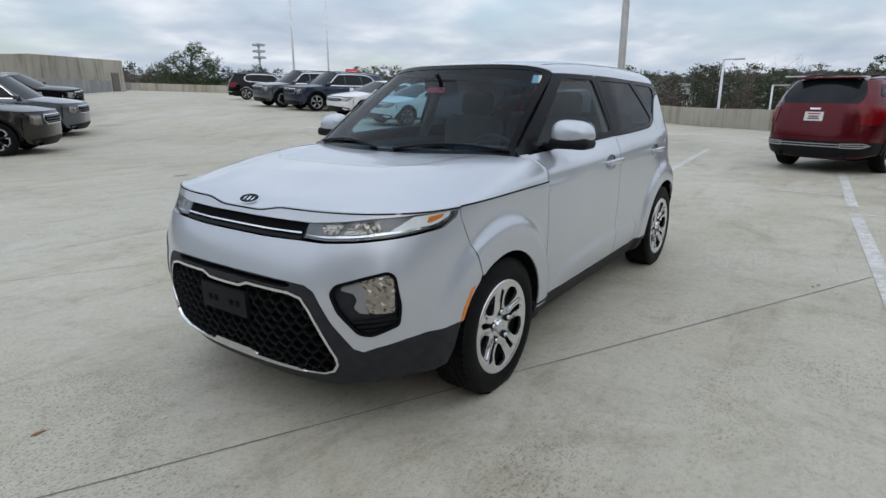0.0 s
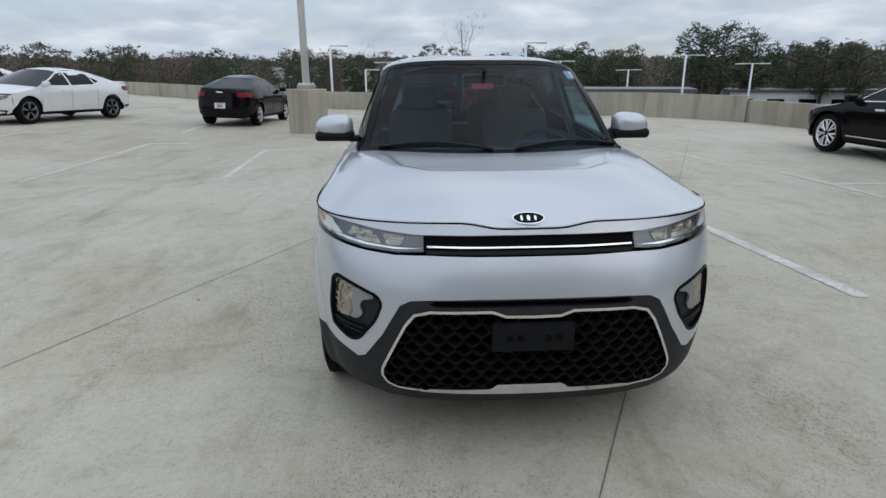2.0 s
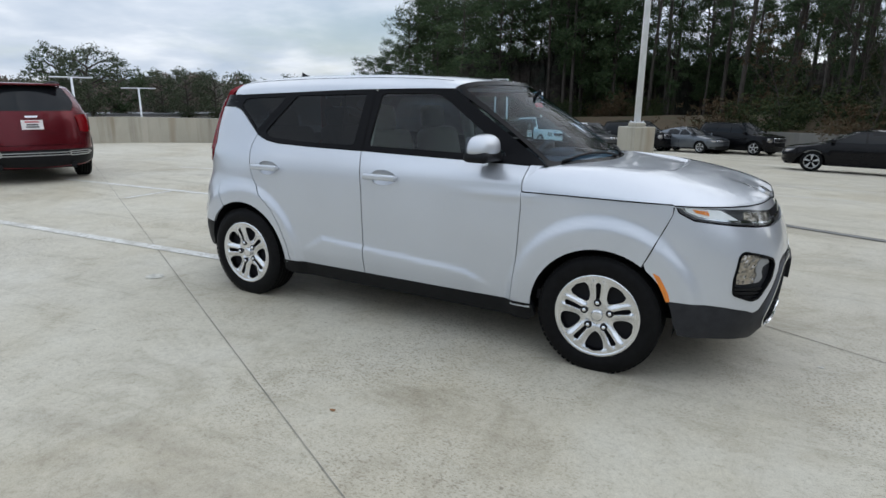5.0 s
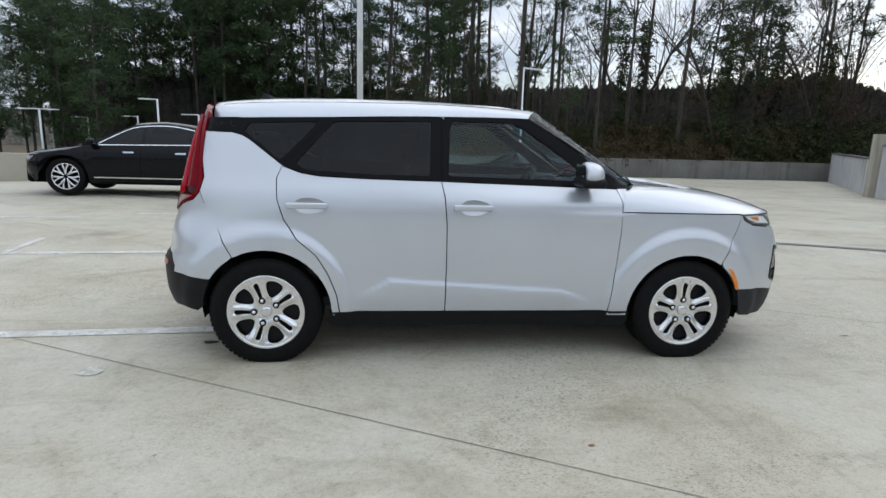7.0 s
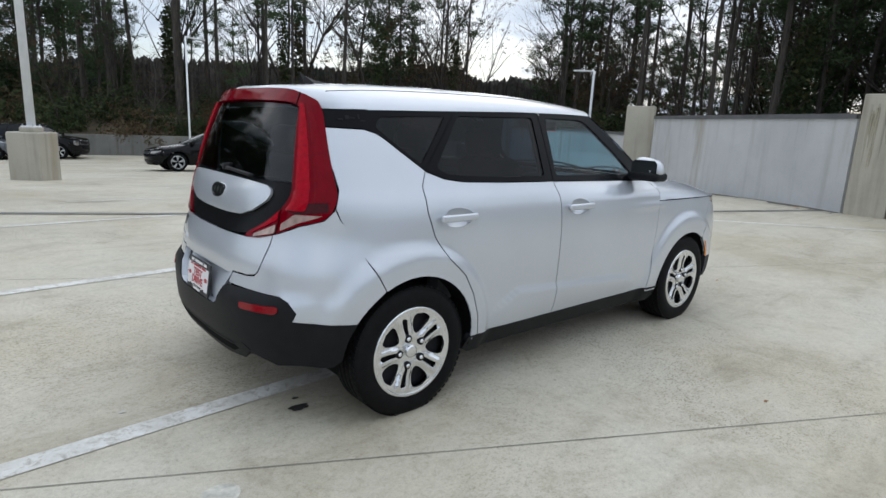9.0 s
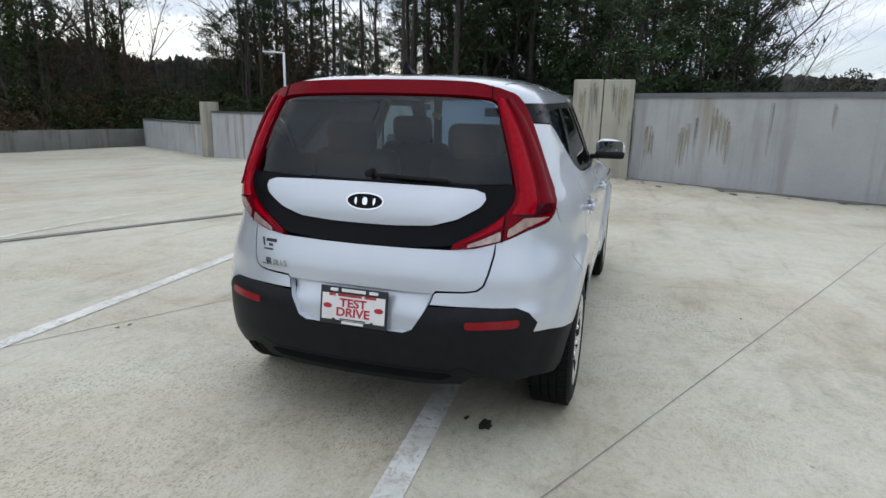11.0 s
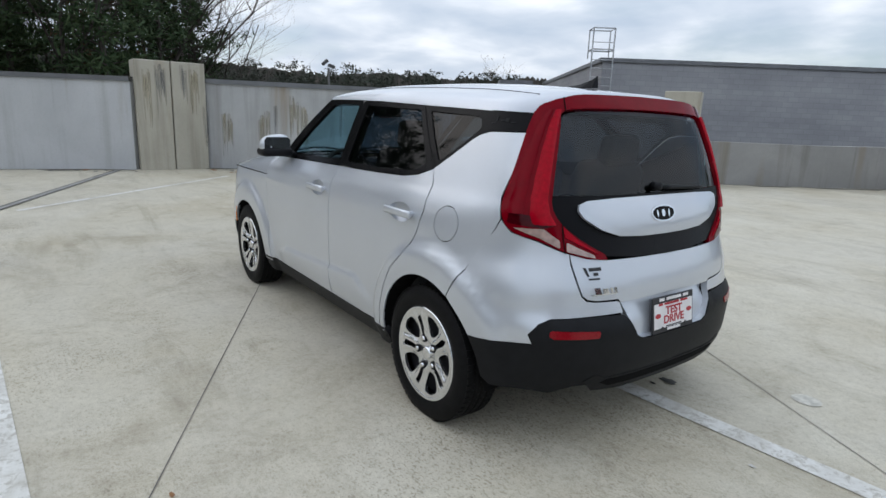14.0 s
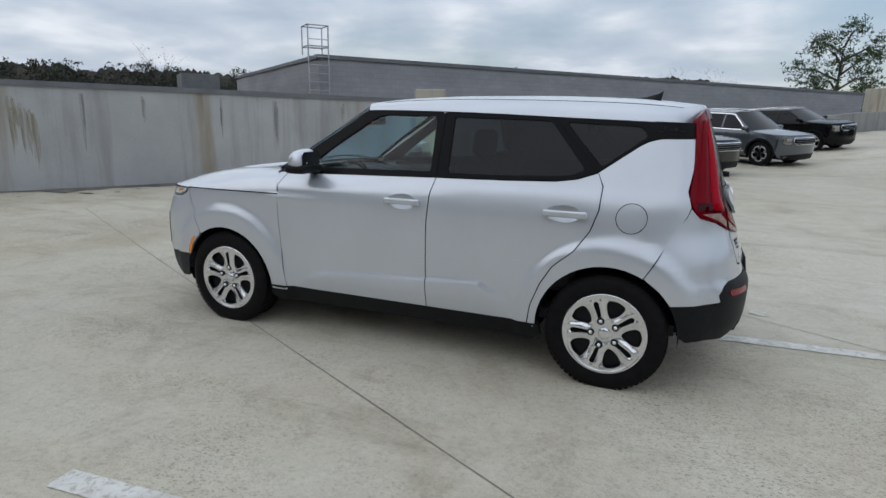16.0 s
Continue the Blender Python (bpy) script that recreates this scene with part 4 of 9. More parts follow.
HERO = Shell(HERO_YS, HERO_XF, HERO_XR, 0.9, -1.0, (1.30, -1.30), 0.375, taper=hero_taper, flare=0.026, extra=hero_extra, square=True)
FA, RA = (1.30, 0.318, 0.376), (-1.295, 0.328, 0.378)
ROOF_B = Curve1([(-1.72, 1.452), (-1.4, 1.462), (-1.04, 1.474), (-0.33, 1.498), (0.18, 1.504), (0.30, 1.502)])
ROOF_C = Curve1([(-1.72, 1.556), (-1.5, 1.580), (-1.2, 1.598), (-0.8, 1.607), (-0.4, 1.606), (0.0, 1.590), (0.2, 1.570), (0.42, 1.538)])


def hero_roof(x, v, off=0.0):
    """Roof skin; v runs from -1 (right drip rail) to 1."""
    xe = max(-1.70, min(0.29, x))
    ye = HERO.side(xe, ROOF_B(xe)).y
    a = abs(v)
    y = ye * (1 - (1 - a) ** 1.25) if a < 1 else ye
    k = y / ye
    z = ROOF_B(xe) + (ROOF_C(x) - ROOF_B(xe)) * max(0.0, 1 - k**4.2) ** 0.62
    front = 0.15 * max(0.0, 1 - k * k)
    xx = x + front * sstep(x, -0.4, 0.30) - 0.07 * sstep(-x, 1.3, 1.70) * (k * k) * -1
    return Vector((xx, math.copysign(y, v), z + off))


HERO_HU = HERO.u(1, 0.953, x=1.622)
HOOD_C = Curve1([(0.98, 1.092), (1.2, 1.092), (1.45, 1.078), (1.7, 1.046), (1.85, 1.014), (1.95, 0.984), (2.02, 0.950)])


def hood_skin(s, v, off=0.0):
    """Bonnet skin: s from 0 (screen) to 1 (nose), v from -1 to 1 across; its edge runs along the wing and round the nose."""
    a = abs(v)
    ze = 0.957
    F = HERO.end(1, HERO_HU * a, 0.953)
    dip = 0.020 * (1 - sstep(F.y, 0.10, 0.26))
    if dip > 0:
        F = HERO.end(1, HERO_HU * a, 0.953 - dip)
    k = 1 - (1 - a) ** 1.35
    bx = 0.847 + 0.165 * (1 - k**2.6)
    by = HERO.side(0.847, ze).y * k
    x, y = bx + (F.x - bx) * s, by + (F.y - by) * s
    if x < 1.62:
        y += (HERO.side(x, ze).y - 0.002 - y) * a**10
    kk = min(1.0, y / (HERO.side(min(x, 1.9), ze).y - 0.0025))
    zc = HOOD_C(1.0 + 1.024 * s)
    p = 3.5 + 8.0 * (1 - s) ** 2
    z = ze - 0.004 * s + (zc - ze + 0.004 * s) * max(0.0, 1 - kk**p) ** 0.62
    w = 0.44 + 0.30 * (0.53 - s) - 0.10 * sstep(s, 0.42, 0.54)
    ridge = 0.013 * (1 - sstep(y, w, w + 0.026)) * (1 - sstep(s, 0.515, 0.54)) * sstep(s, 0.04, 0.42)
    return Vector((x, math.copysign(y, v), z - ridge - dip * sstep(s, 0.68, 1.0) + off))


def screen_skin(v, z, off=0.0):
    """Windscreen surface; v from -1 to 1 across."""
    f = (z - 1.085) / 0.42
    xa = 0.935 - 0.655 * f
    ye = HERO.side(xa, z).y - 0.012
    y = ye * v
    bow = 0.235 - 0.085 * f
    x = xa + bow * (1 - abs(v) ** 2.1) + 0.03 * math.sin(math.pi * min(1, max(0, f)))
    n = Vector((0.55, 0.3 * v, 0.75)).normalized()
    g = min(1.05, max(0.0, f))
    if g > 0:
        ye1 = HERO.side(0.28, 1.505).y - 0.012
        a = 1 - (1 - min(1.0, abs(v))) ** 0.8
        edge = hero_roof(0.29, math.copysign(a, v) if v else 0.0, -0.004)
        base = Vector((0.28 + 0.15 * (1 - abs(v) ** 2.1), ye1 * v, 1.505))
        shift = (edge - base) * g**2.2
        return Vector((x, y, z)) + shift + n * off
    return Vector((x, y, z)) + n * off


def build_hero():
    car = empty("silver_hatchback")
    tagged(car, "silver boxy compact hatchback with red wraparound tail lamps parked on concrete", "car")
    S = HERO.side
    zc = 0.957
    bump_top, bump_bot = (1.625, 0.905), (1.512, 0.640)
    ang = lambda c, p: math.degrees(math.atan2(p[1] - c[1], p[0] - c[0]))
    # front wing
    a1 = ang(FA, bump_bot)
    fender = [(0.843, 0.9545), (1.62, 0.9545), (1.625, 0.93), bump_top] + arc(*FA, a1, 180, 16) + [(0.923, 0.30), (0.80, 0.30), (0.806, 0.36), (0.832, 0.60), (0.847, 0.86)]
    both("front_wing", fender, S, M_SILVER, car, step=0.022, gap=0.0014)
    # doors
    fdoor = [(0.843, 1.086), (-0.268, 1.118), (-0.247, 1.03), (-0.232, 0.86), (-0.229, 0.60), (-0.231, 0.325), (0.800, 0.325), (0.806, 0.36), (0.832, 0.60), (0.847, 0.86), (0.846, 0.957)]
    rd_edge = [(-1.198, 1.190), (-1.228, 1.12), (-1.222, 1.00), (-1.185, 0.885), (-1.11, 0.775), (-1.00, 0.678), (-0.935, 0.57), (-0.885, 0.44), (-0.868, 0.325)]
    rdoor = [(-0.268, 1.118), (-0.70, 1.126), (-0.98, 1.136), (-1.09, 1.152)] + rd_edge + [(-0.231, 0.325), (-0.229, 0.60), (-0.232, 0.86), (-0.247, 1.03)]
    doors = []
    for nm, poly, hx in (("front_door", fdoor, -0.075), ("rear_door", rdoor, -1.045)):
        cup = [(hx + 0.095 * math.cos(radians(t)) * (1 + 0.15 * math.cos(radians(t))), 0.968 + 0.047 * math.sin(radians(t))) for t in range(0, 360, 15)]
        pair = both(nm, poly, S, M_SILVER, car, step=0.018, gap=0.0032, holes=(cup,))
        doors.append(pair)
        for d, sg in zip(pair, (1, -1)):
            # handle: scooped cup and bar
            panel("handle_cup", cup, lambda x, z: S(x, z, -0.001 - 0.034 * max(0, 1 - ((x - hx) / 0.11) ** 2 - ((z - 0.968) / 0.049) ** 2)), M_SILVER, d, step=0.012, thick=0, flip=True, mirror=sg < 0)
            bm = bmesh.new()
            y = S(hx, 0.972).y + 0.028
            add_box(bm, (hx - 0.005, sg * y, 0.971), (0.235, 0.022, 0.036), None, 0.010, 3)
            for kx in (-0.09, 0.10):
                add_box(bm, (hx + kx, sg * (y - 0.018), 0.971), (0.03, 0.03, 0.024), None, 0.005, 1)
            part("handle", bm, M_SILVER, d, "silver door handle", True)
    # rear quarter
    cut_b = (-1.475, 0.660)
    quarter = [(-1.198, 1.190), (-1.39, 1.335), (-1.43, 1.358), (-1.49, 1.374), (-1.672, 1.378), (-1.668, 1.25), (-1.648, 1.115), (-1.672, 1.035), (-1.655, 0.985)] + arc(*RA, ang(RA, cut_b), 0, 16)[0:] + [(-0.905, 0.30), (-0.868, 0.325)] + rd_edge[::-1][1:]
    fuel = [(-1.388 + 0.080 * math.cos(radians(t)), 0.966 + 0.080 * math.sin(radians(t))) for t in range(0, 360, 12)]
    panel("rear_quarter", quarter, S, M_SILVER, car, step=0.03, gap=0.0030, flip=True, holes=(fuel,))
    panel("rear_quarter", quarter, S, M_SILVER, car, step=0.03, gap=0.0030, flip=True, mirror=True)
    panel("fuel_flap", inset(fuel, 0.0042), S, M_SILVER, car, step=0.02, flip=True, label="round silver fuel flap")
    # sills
    sill = [(-0.93, 0.325), (0.935, 0.325), (0.945, 0.25), (0.90, 0.215), (-0.90, 0.225), (-0.945, 0.25)]
    both("sill", sill, lambda x, z: S(x, z, 0.004 - 0.012 * (1 - sstep(z, 0.29, 0.325))), M_BLACKP, car, step=0.04, thick=0.03, label="black plastic sill")
    # dark inner skin behind the gaps
    inner = [(0.80, 1.075), (-1.19, 1.175), (-1.64, 1.36), (-1.63, 0.70)] + arc(RA[0], RA[1], RA[2] + 0.006, 150, 0, 14) + [(-0.90, 0.25), (0.90, 0.25)] + arc(FA[0], FA[1], FA[2] + 0.006, 180, 30, 14) + [(1.60, 0.94), (0.80, 0.94)]
    both("inner_skin", inner, lambda x, z: S(x, z, -0.040), M_DARK, car, step=0.05, thick=0)
    # wheel arch liners
    for c in (FA, RA):
        for sg in (1, -1):
            vs, fs = [], []
            n = 20
            for i in range(n + 1):
                a = radians(-8 + 196 * i / n)
                x, z = c[0] + (c[2] + 0.004) * math.cos(a), c[1] + (c[2] + 0.004) * math.sin(a)
                yo = S(x, z).y - 0.004
                vs += [Vector((x, sg * yo, z)), Vector((x, sg * 0.52, z))]
            for i in range(n):
                fs.append((2 * i, 2 * i + 1, 2 * i + 3, 2 * i + 2))
            k = len(vs)
            vs += [Vector((c[0] + 0.4 * math.cos(radians(-8 + 196 * i / n)), sg * 0.52, c[1] + 0.4 * math.sin(radians(-8 + 196 * i / n)))) for i in range(n + 1)] + [Vector((c[0], sg * 0.52, c[1] - 0.05))]
            fs += [(k + i, k + i + 1, k + n + 1) for i in range(n)]
            obj("arch_liner", vs, fs, M_DARK, car, "black wheel arch liner")
    # bonnet
    vs, fs = [], []
    NS, NV = 110, 120
    for i in range(NS + 1):
        for j in range(NV + 1):
            vs.append(hood_skin(i / NS, -1 + 2 * j / NV))
    for i in range(NS):
        for j in range(NV):
            k = i * (NV + 1) + j
            fs.append((k, k + NV + 1, k + NV + 2, k + 1))
    k0 = len(vs)
    for i in range(NS + 1):
        for j in (0, NV):
            vs.append(vs[i * (NV + 1) + j] + Vector((0, 0, -0.012)))
    for j in range(NV + 1):
        vs.append(vs[NS * (NV + 1) + j] + Vector((-0.006, 0, -0.014)))
    kf = k0 + 2 * (NS + 1)
    for j in range(NV):
        fs.append((NS * (NV + 1) + j, kf + j, kf + j + 1, NS * (NV + 1) + j + 1))
    obj("bonnet", vs, fs, M_SILVER, car, "silver bonnet with a raised centre", True)
    for run in ([hood_skin(1.0, -1 + 2 * j / 60, -0.006) + Vector((0.003, 0, 0)) for j in range(61)], *[[hood_skin(i / 30, sg, -0.001) + Vector((0, sg * 0.0035, 0)) for i in range(31)] for sg in (1, -1)]):
        chain("bonnet_gap", run, 0.0036, M_DARK, car, "dark shut line round the bonnet", 6)
    # cowl
    vs, fs = [], []
    for j in range(25):
        v = -1 + j / 12
        p, q = hood_skin(0, v * 0.985), screen_skin(v, 1.085)
        vs += [p + Vector((0.012, 0, -0.012)), Vector((q.x + 0.03, q.y, 1.070)), q + Vector((-0.01, 0, 0.0))]
    for j in range(24):
        for k in range(2):
            fs.append((3 * j + k, 3 * j + 3 + k, 3 * j + 4 + k, 3 * j + 1 + k))
    obj("cowl", vs, fs, M_BLACKP, car, "black plastic cowl below the windscreen", True)
    for sg in (1, -1):
        vs, fs = [], []
        n = 10
        for i in range(n + 1):
            f = i / n
            p = hood_skin(0, sg * (1 - 0.34 * f))
            q = HERO.side(0.845 + 0.092 * f, 1.087)
            q.y *= sg
            for k in range(5):
                w = p.lerp(q, k / 4)
                w.y += (sg * HERO.side(w.x, w.z).y - w.y) * (1 - f) ** 2 * (1 if 0 < k < 4 else 0)
                vs.append(w)
        for i in range(n):
            for k in range(4):
                j = i * 5 + k
                fs.append((j, j + 1, j + 6, j + 5) if sg > 0 else (j, j + 5, j + 6, j + 1))
        obj("wing_top", vs, fs, M_SILVER, car, "", True)
    # roof
    vs, fs = [], []
    NX, NV = 40, 36
    for j in range(NV + 1):
        vs.append(hero_roof(-1.70, -1 + 2 * j / NV) + Vector((-0.010, 0, -0.022)))
    for i in range(NX + 1):
        for j in range(NV + 1):
            vs.append(hero_roof(-1.70 + 1.99 * i / NX, -1 + 2 * j / NV))
    for i in range(NX + 1):
        for j in range(NV):
            k = i * (NV + 1) + j
            fs.append((k, k + NV + 1, k + NV + 2, k + 1))
    obj("roof", vs, fs, M_SILVER, car, "silver roof skin", True)
    for sg in (1, -1):
        chain("roof_seam", [hero_roof(-1.62 + 1.80 * i / 26, 0.74 * sg, -0.001) for i in range(27)], 0.0028, M_BLACKP, car, "black roof ditch strip")
    # windscreen with dark band, pillars, side glazing
    def scr(off):
        return lambda v, z: screen_skin(v, 1.085 + z * 0.42, off)
    panel("windscreen", [(-0.985, 0.02), (0.985, 0.02), (0.985, 0.985), (-0.985, 0.985)], scr(0.0), G_CLEAR, car, step=0.07, thick=0, label="tinted windscreen").visible_shadow = False
    panel("screen_border", [(-1.0, 0.0), (1.0, 0.0), (1.0, 1.0), (-1.0, 1.0)], scr(0.003), M_GLOSSB, car, step=0.07, thick=0.004, holes=(rounded([(-0.955, 0.045), (0.955, 0.045), (0.94, 0.955), (-0.94, 0.955)], 0.05),), label="black windscreen border")
    # black glasshouse skin with openings
    def xa(z):
        return 0.935 - 0.655 * (z - 1.085) / 0.42
    top = [(x, ROOF_B(x) + 0.002) for x in (0.285, 0.1, -0.2, -0.6, -1.0, -1.4, -1.672)]
    dlo = [(0.935, 1.086), (xa(1.2), 1.2), (xa(1.35), 1.35)] + top + [(-1.672, 1.381), (-1.49, 1.377), (-1.43, 1.361), (-1.39, 1.338), (-1.20, 1.193), (-1.09, 1.155), (-0.98, 1.139), (-0.70, 1.129), (-0.268, 1.121), (0.3, 1.103), (0.843, 1.089)]
    fwin = rounded([(0.70, 1.128), (0.52, 1.262), (0.235, 1.452), (0.17, 1.474), (-0.205, 1.472), (-0.215, 1.30), (-0.225, 1.150)], 0.03)
    rwin = rounded([(-0.335, 1.150), (-0.330, 1.30), (-0.322, 1.470), (-0.905, 1.455), (-1.02, 1.325), (-1.125, 1.205), (-1.06, 1.172), (-0.97, 1.163), (-0.70, 1.152)], 0.02)
    qwin = rounded([(-0.995, 1.450), (-1.375, 1.434), (-1.402, 1.422), (-1.424, 1.385), (-1.402, 1.366), (-1.30, 1.288), (-1.222, 1.228), (-1.200, 1.230)], 0.015)
    both("glasshouse_frame", dlo, lambda x, z: S(x, z, -0.002), M_GLOSSB, car, step=0.04, thick=0.02, holes=(fwin, rwin, qwin), label="gloss black window surround")
    for w in both("front_window", fwin, lambda x, z: S(x, z, -0.008), G_FRONT, car, step=0.06, thick=0, label="lightly tinted front door glass"):
        w.visible_shadow = False
    both("rear_window", rwin, lambda x, z: S(x, z, -0.008), G_DARK, car, step=0.06, thick=0, label="dark privacy glass")
    both("quarter_window", qwin, lambda x, z: S(x, z, -0.008), G_DARK, car, step=0.06, thick=0, label="dark privacy glass")
    for k, (x, z, w, h) in enumerate(((-1.470, 1.409, 0.030, 0.004), (-1.500, 1.418, 0.006, 0.020), (-1.522, 1.420, 0.022, 0.004), (-1.548, 1.416, 0.018, 0.016), (-1.578, 1.413, 0.022, 0.004))):
        both("pillar_script", [(x, z), (x - w, z - 0.001), (x - w, z + h), (x, z + h)], lambda x, z: S(x, z, 0.0005), M_BLACKP, car, step=0.05, thick=0.001)
    # thin shut lines between the doors on the black pillar
    both("pillar_gap", [(-0.262, 1.125), (-0.266, 1.125), (-0.262, 1.49), (-0.258, 1.49)], lambda x, z: S(x, z, 0.0), M_DARK, car, step=0.1, thick=0)
    both("pillar_gap", [(-1.196, 1.195), (-1.192, 1.195), (-0.925, 1.472), (-0.930, 1.472)], lambda x, z: S(x, z, 0.0), M_DARK, car, step=0.1, thick=0)

    # nose: upper strip, lamps, slot, bumper, lower mask
    U = lambda z, y=None, x=None: HERO.u(1, z, y, x)
    E = lambda off=0.0: (lambda u, z: HERO.end(1, u, z, off))

    def sym(pts):
        """Outline from its right half (from the middle outward), mirrored."""
        return [(-u, z) for u, z in pts[::-1]] + list(pts)

    def up(y, z):
        return (U(z, y=y), z)

    def ux(x, z):
        return (U(z, x=x), z)

    slot_t, slot_b = 0.902, 0.842
    strip_poly = [up(0, 0.928), up(0.10, 0.928), up(0.14, 0.931), up(0.18, 0.938), up(0.22, 0.945)] + [p for p in [up(0.26, 0.948), up(0.4, 0.950), up(0.6, 0.952), ux(1.75, 0.953), ux(1.63, 0.953), ux(1.635, 0.950), ux(1.75, 0.944), up(0.66, 0.929), up(0.55, 0.914), up(0.43, 0.903), up(0.2, slot_t), up(0.0, slot_t)]]
    mir = lambda poly: poly + [(-u, z) for u, z in poly[::-1] if abs(u) > 1e-6]
    panel("nose_strip", mir(strip_poly), E(), M_SILVER, car, step=0.03, thick=0.02, gap=0.002)
    slot = [up(0, slot_t), up(0.2, slot_t), up(0.40, 0.899), up(0.40, 0.846), up(0.2, slot_b), up(0, slot_b)]
    panel("upper_slot", mir(slot), E(-0.022), M_DARK, car, step=0.05, thick=0, label="slim black upper grille slot")
    bar = [up(0, 0.866), up(0.2, 0.866), up(0.385, 0.868), up(0.385, 0.862), up(0.2, 0.860), up(0, 0.860)]
    panel("slot_trim", mir(bar), E(-0.002), M_CHROME, car, step=0.04, thick=0.012, label="satin chrome slot trim")
    lowbar = [up(0, 0.851), up(0.2, 0.851), up(0.39, 0.852), up(0.39, 0.840), up(0.2, 0.838), up(0, 0.838)]
    panel("slot_sill", mir(lowbar), E(-0.006), M_BLACKP, car, step=0.05, thick=0.012)
    lamp = [up(0.40, 0.900), up(0.55, 0.911), up(0.66, 0.926), ux(1.75, 0.941), ux(1.638, 0.947), ux(1.655, 0.918), ux(1.72, 0.886), up(0.72, 0.862), up(0.62, 0.850), up(0.50, 0.842), up(0.40, 0.846)]
    for sg in (1, -1):
        mm = dict(mirror=sg < 0)
        hl = panel("headlight", lamp, E(-0.012), M_LENSD, car, step=0.03, thick=0.02, label="angular headlight with amber marker", **mm)
        seg1 = [up(0.465, 0.897), up(0.556, 0.904), up(0.535, 0.864), up(0.488, 0.864)]
        seg2 = [up(0.580, 0.905), up(0.672, 0.919), up(0.690, 0.886), up(0.64, 0.874), up(0.560, 0.867)]
        for q in (seg1, seg2):
            jit = random.Random(5)
            facets = panel("reflector", rounded(q, 0.008), lambda u, z: HERO.end(1, u, z, -0.009 + jit.uniform(0.0, 0.005)), M_LENSW, hl, step=0.010, thick=0.006, label="bright faceted reflector", **mm)
            facets.data.polygons.foreach_set("use_smooth", [False] * len(facets.data.polygons))
        for zz in (0.884,):
            panel("louvre", [up(0.47, zz), up(0.56, zz + 0.004), up(0.66, zz + 0.012), up(0.66, zz + 0.0095), up(0.56, zz + 0.0015), up(0.47, zz - 0.0025)], E(-0.0045), M_LENSD, hl, step=0.03, thick=0.003, **mm)
        blade = [up(0.405, 0.858), up(0.50, 0.853), up(0.62, 0.861), up(0.71, 0.873), ux(1.735, 0.892), ux(1.675, 0.920), ux(1.655, 0.940), ux(1.662, 0.940), ux(1.690, 0.920), ux(1.750, 0.898), up(0.70, 0.881), up(0.62, 0.869), up(0.50, 0.860)]
        panel("lamp_blade", blade, E(-0.004), M_CHROME, hl, step=0.02, thick=0.006, label="bright lamp signature strip", **mm)
        am = [ux(1.775, 0.928), ux(1.705, 0.934), ux(1.725, 0.919), ux(1.785, 0.905)]
        sur = [ux(1.830, 0.932), ux(1.668, 0.942), ux(1.690, 0.915), ux(1.800, 0.886), up(0.715, 0.884)]
        panel("marker_surround", rounded(sur, 0.006), E(-0.0075), M_LAMPWHITE, hl, step=0.012, thick=0.004, **mm)
        panel("marker", rounded(am, 0.006), E(-0.004), M_AMBER, hl, step=0.012, thick=0.006, label="amber turn signal", **mm)
        panel("lens", lamp, E(-0.001), G_LENS, hl, step=0.03, thick=0, label="clear lamp lens", **mm).visible_shadow = False
    # silver bumper skin with openings
    mask_top = [up(0, 0.686), up(0.2, 0.686), up(0.36, 0.682), up(0.45, 0.676), up(0.49, 0.655), up(0.56, 0.53), up(0.63, 0.428), up(0.66, 0.415)]
    skirt_edge = [up(0.70, 0.432), ux(1.90, 0.455), ux(1.78, 0.468), ux(1.70, 0.470)]
    fog = [up(0.735, 0.742), up(0.66, 0.720), up(0.572, 0.690), up(0.552, 0.655), up(0.582, 0.58), up(0.650, 0.490), up(0.69, 0.480), up(0.765, 0.520), up(0.772, 0.60), up(0.757, 0.72)]
    fog = rounded(fog, 0.02)
    bumper = [up(0, 0.834), up(0.2, 0.834), up(0.39, 0.838), up(0.50, 0.836), up(0.62, 0.844), up(0.72, 0.856), ux(1.72, 0.880), ux(1.650, 0.914), ux(1.634, 0.942)] + [ux(1.6285, 0.940), ux(1.6245, 0.904), ux(1.5715, 0.78), ux(1.5154, 0.648)] + [ux(x, z) for x, z in arc(*FA, ang(FA, (1.512, 0.640)), 24, 8)[1:]] + skirt_edge[::-1] + mask_top[::-1]
    hole_l = fog
    hole_r = [(-u, z) for u, z in fog]
    panel("front_bumper", mir(bumper), E(), M_SILVER, car, step=0.03, thick=0.02, gap=0.0015, holes=(hole_l, hole_r), label="silver front bumper skin")
    skirt = mask_top + skirt_edge + [ux(x, z) for x, z in arc(*FA, 24, 6, 3)] + [ux(1.70, 0.29), ux(1.85, 0.275), up(0.72, 0.272), up(0.62, 0.258), up(0.53, 0.236), up(0.3, 0.228), up(0.0, 0.226)]
    grille = [up(0, 0.628), up(0.10, 0.630), up(0.15, 0.648), up(0.38, 0.645), up(0.44, 0.630), up(0.475, 0.585), up(0.540, 0.450), up(0.566, 0.39), up(0.568, 0.355), up(0.545, 0.318), up(0.50, 0.298), up(0.3, 0.288), up(0, 0.283)]
    intake = [up(0, 0.681), up(0.36, 0.678), up(0.385, 0.667), up(0.36, 0.6545), up(0, 0.656)]
    panel("bumper_mask", mir(skirt), E(-0.003), M_MASK, car, step=0.035, thick=0.05, holes=(mir(grille), mir(intake)), label="black plastic lower bumper")
    panel("grille_back", mir(grille), E(-0.055), M_DARK, car, step=0.06, thick=0)
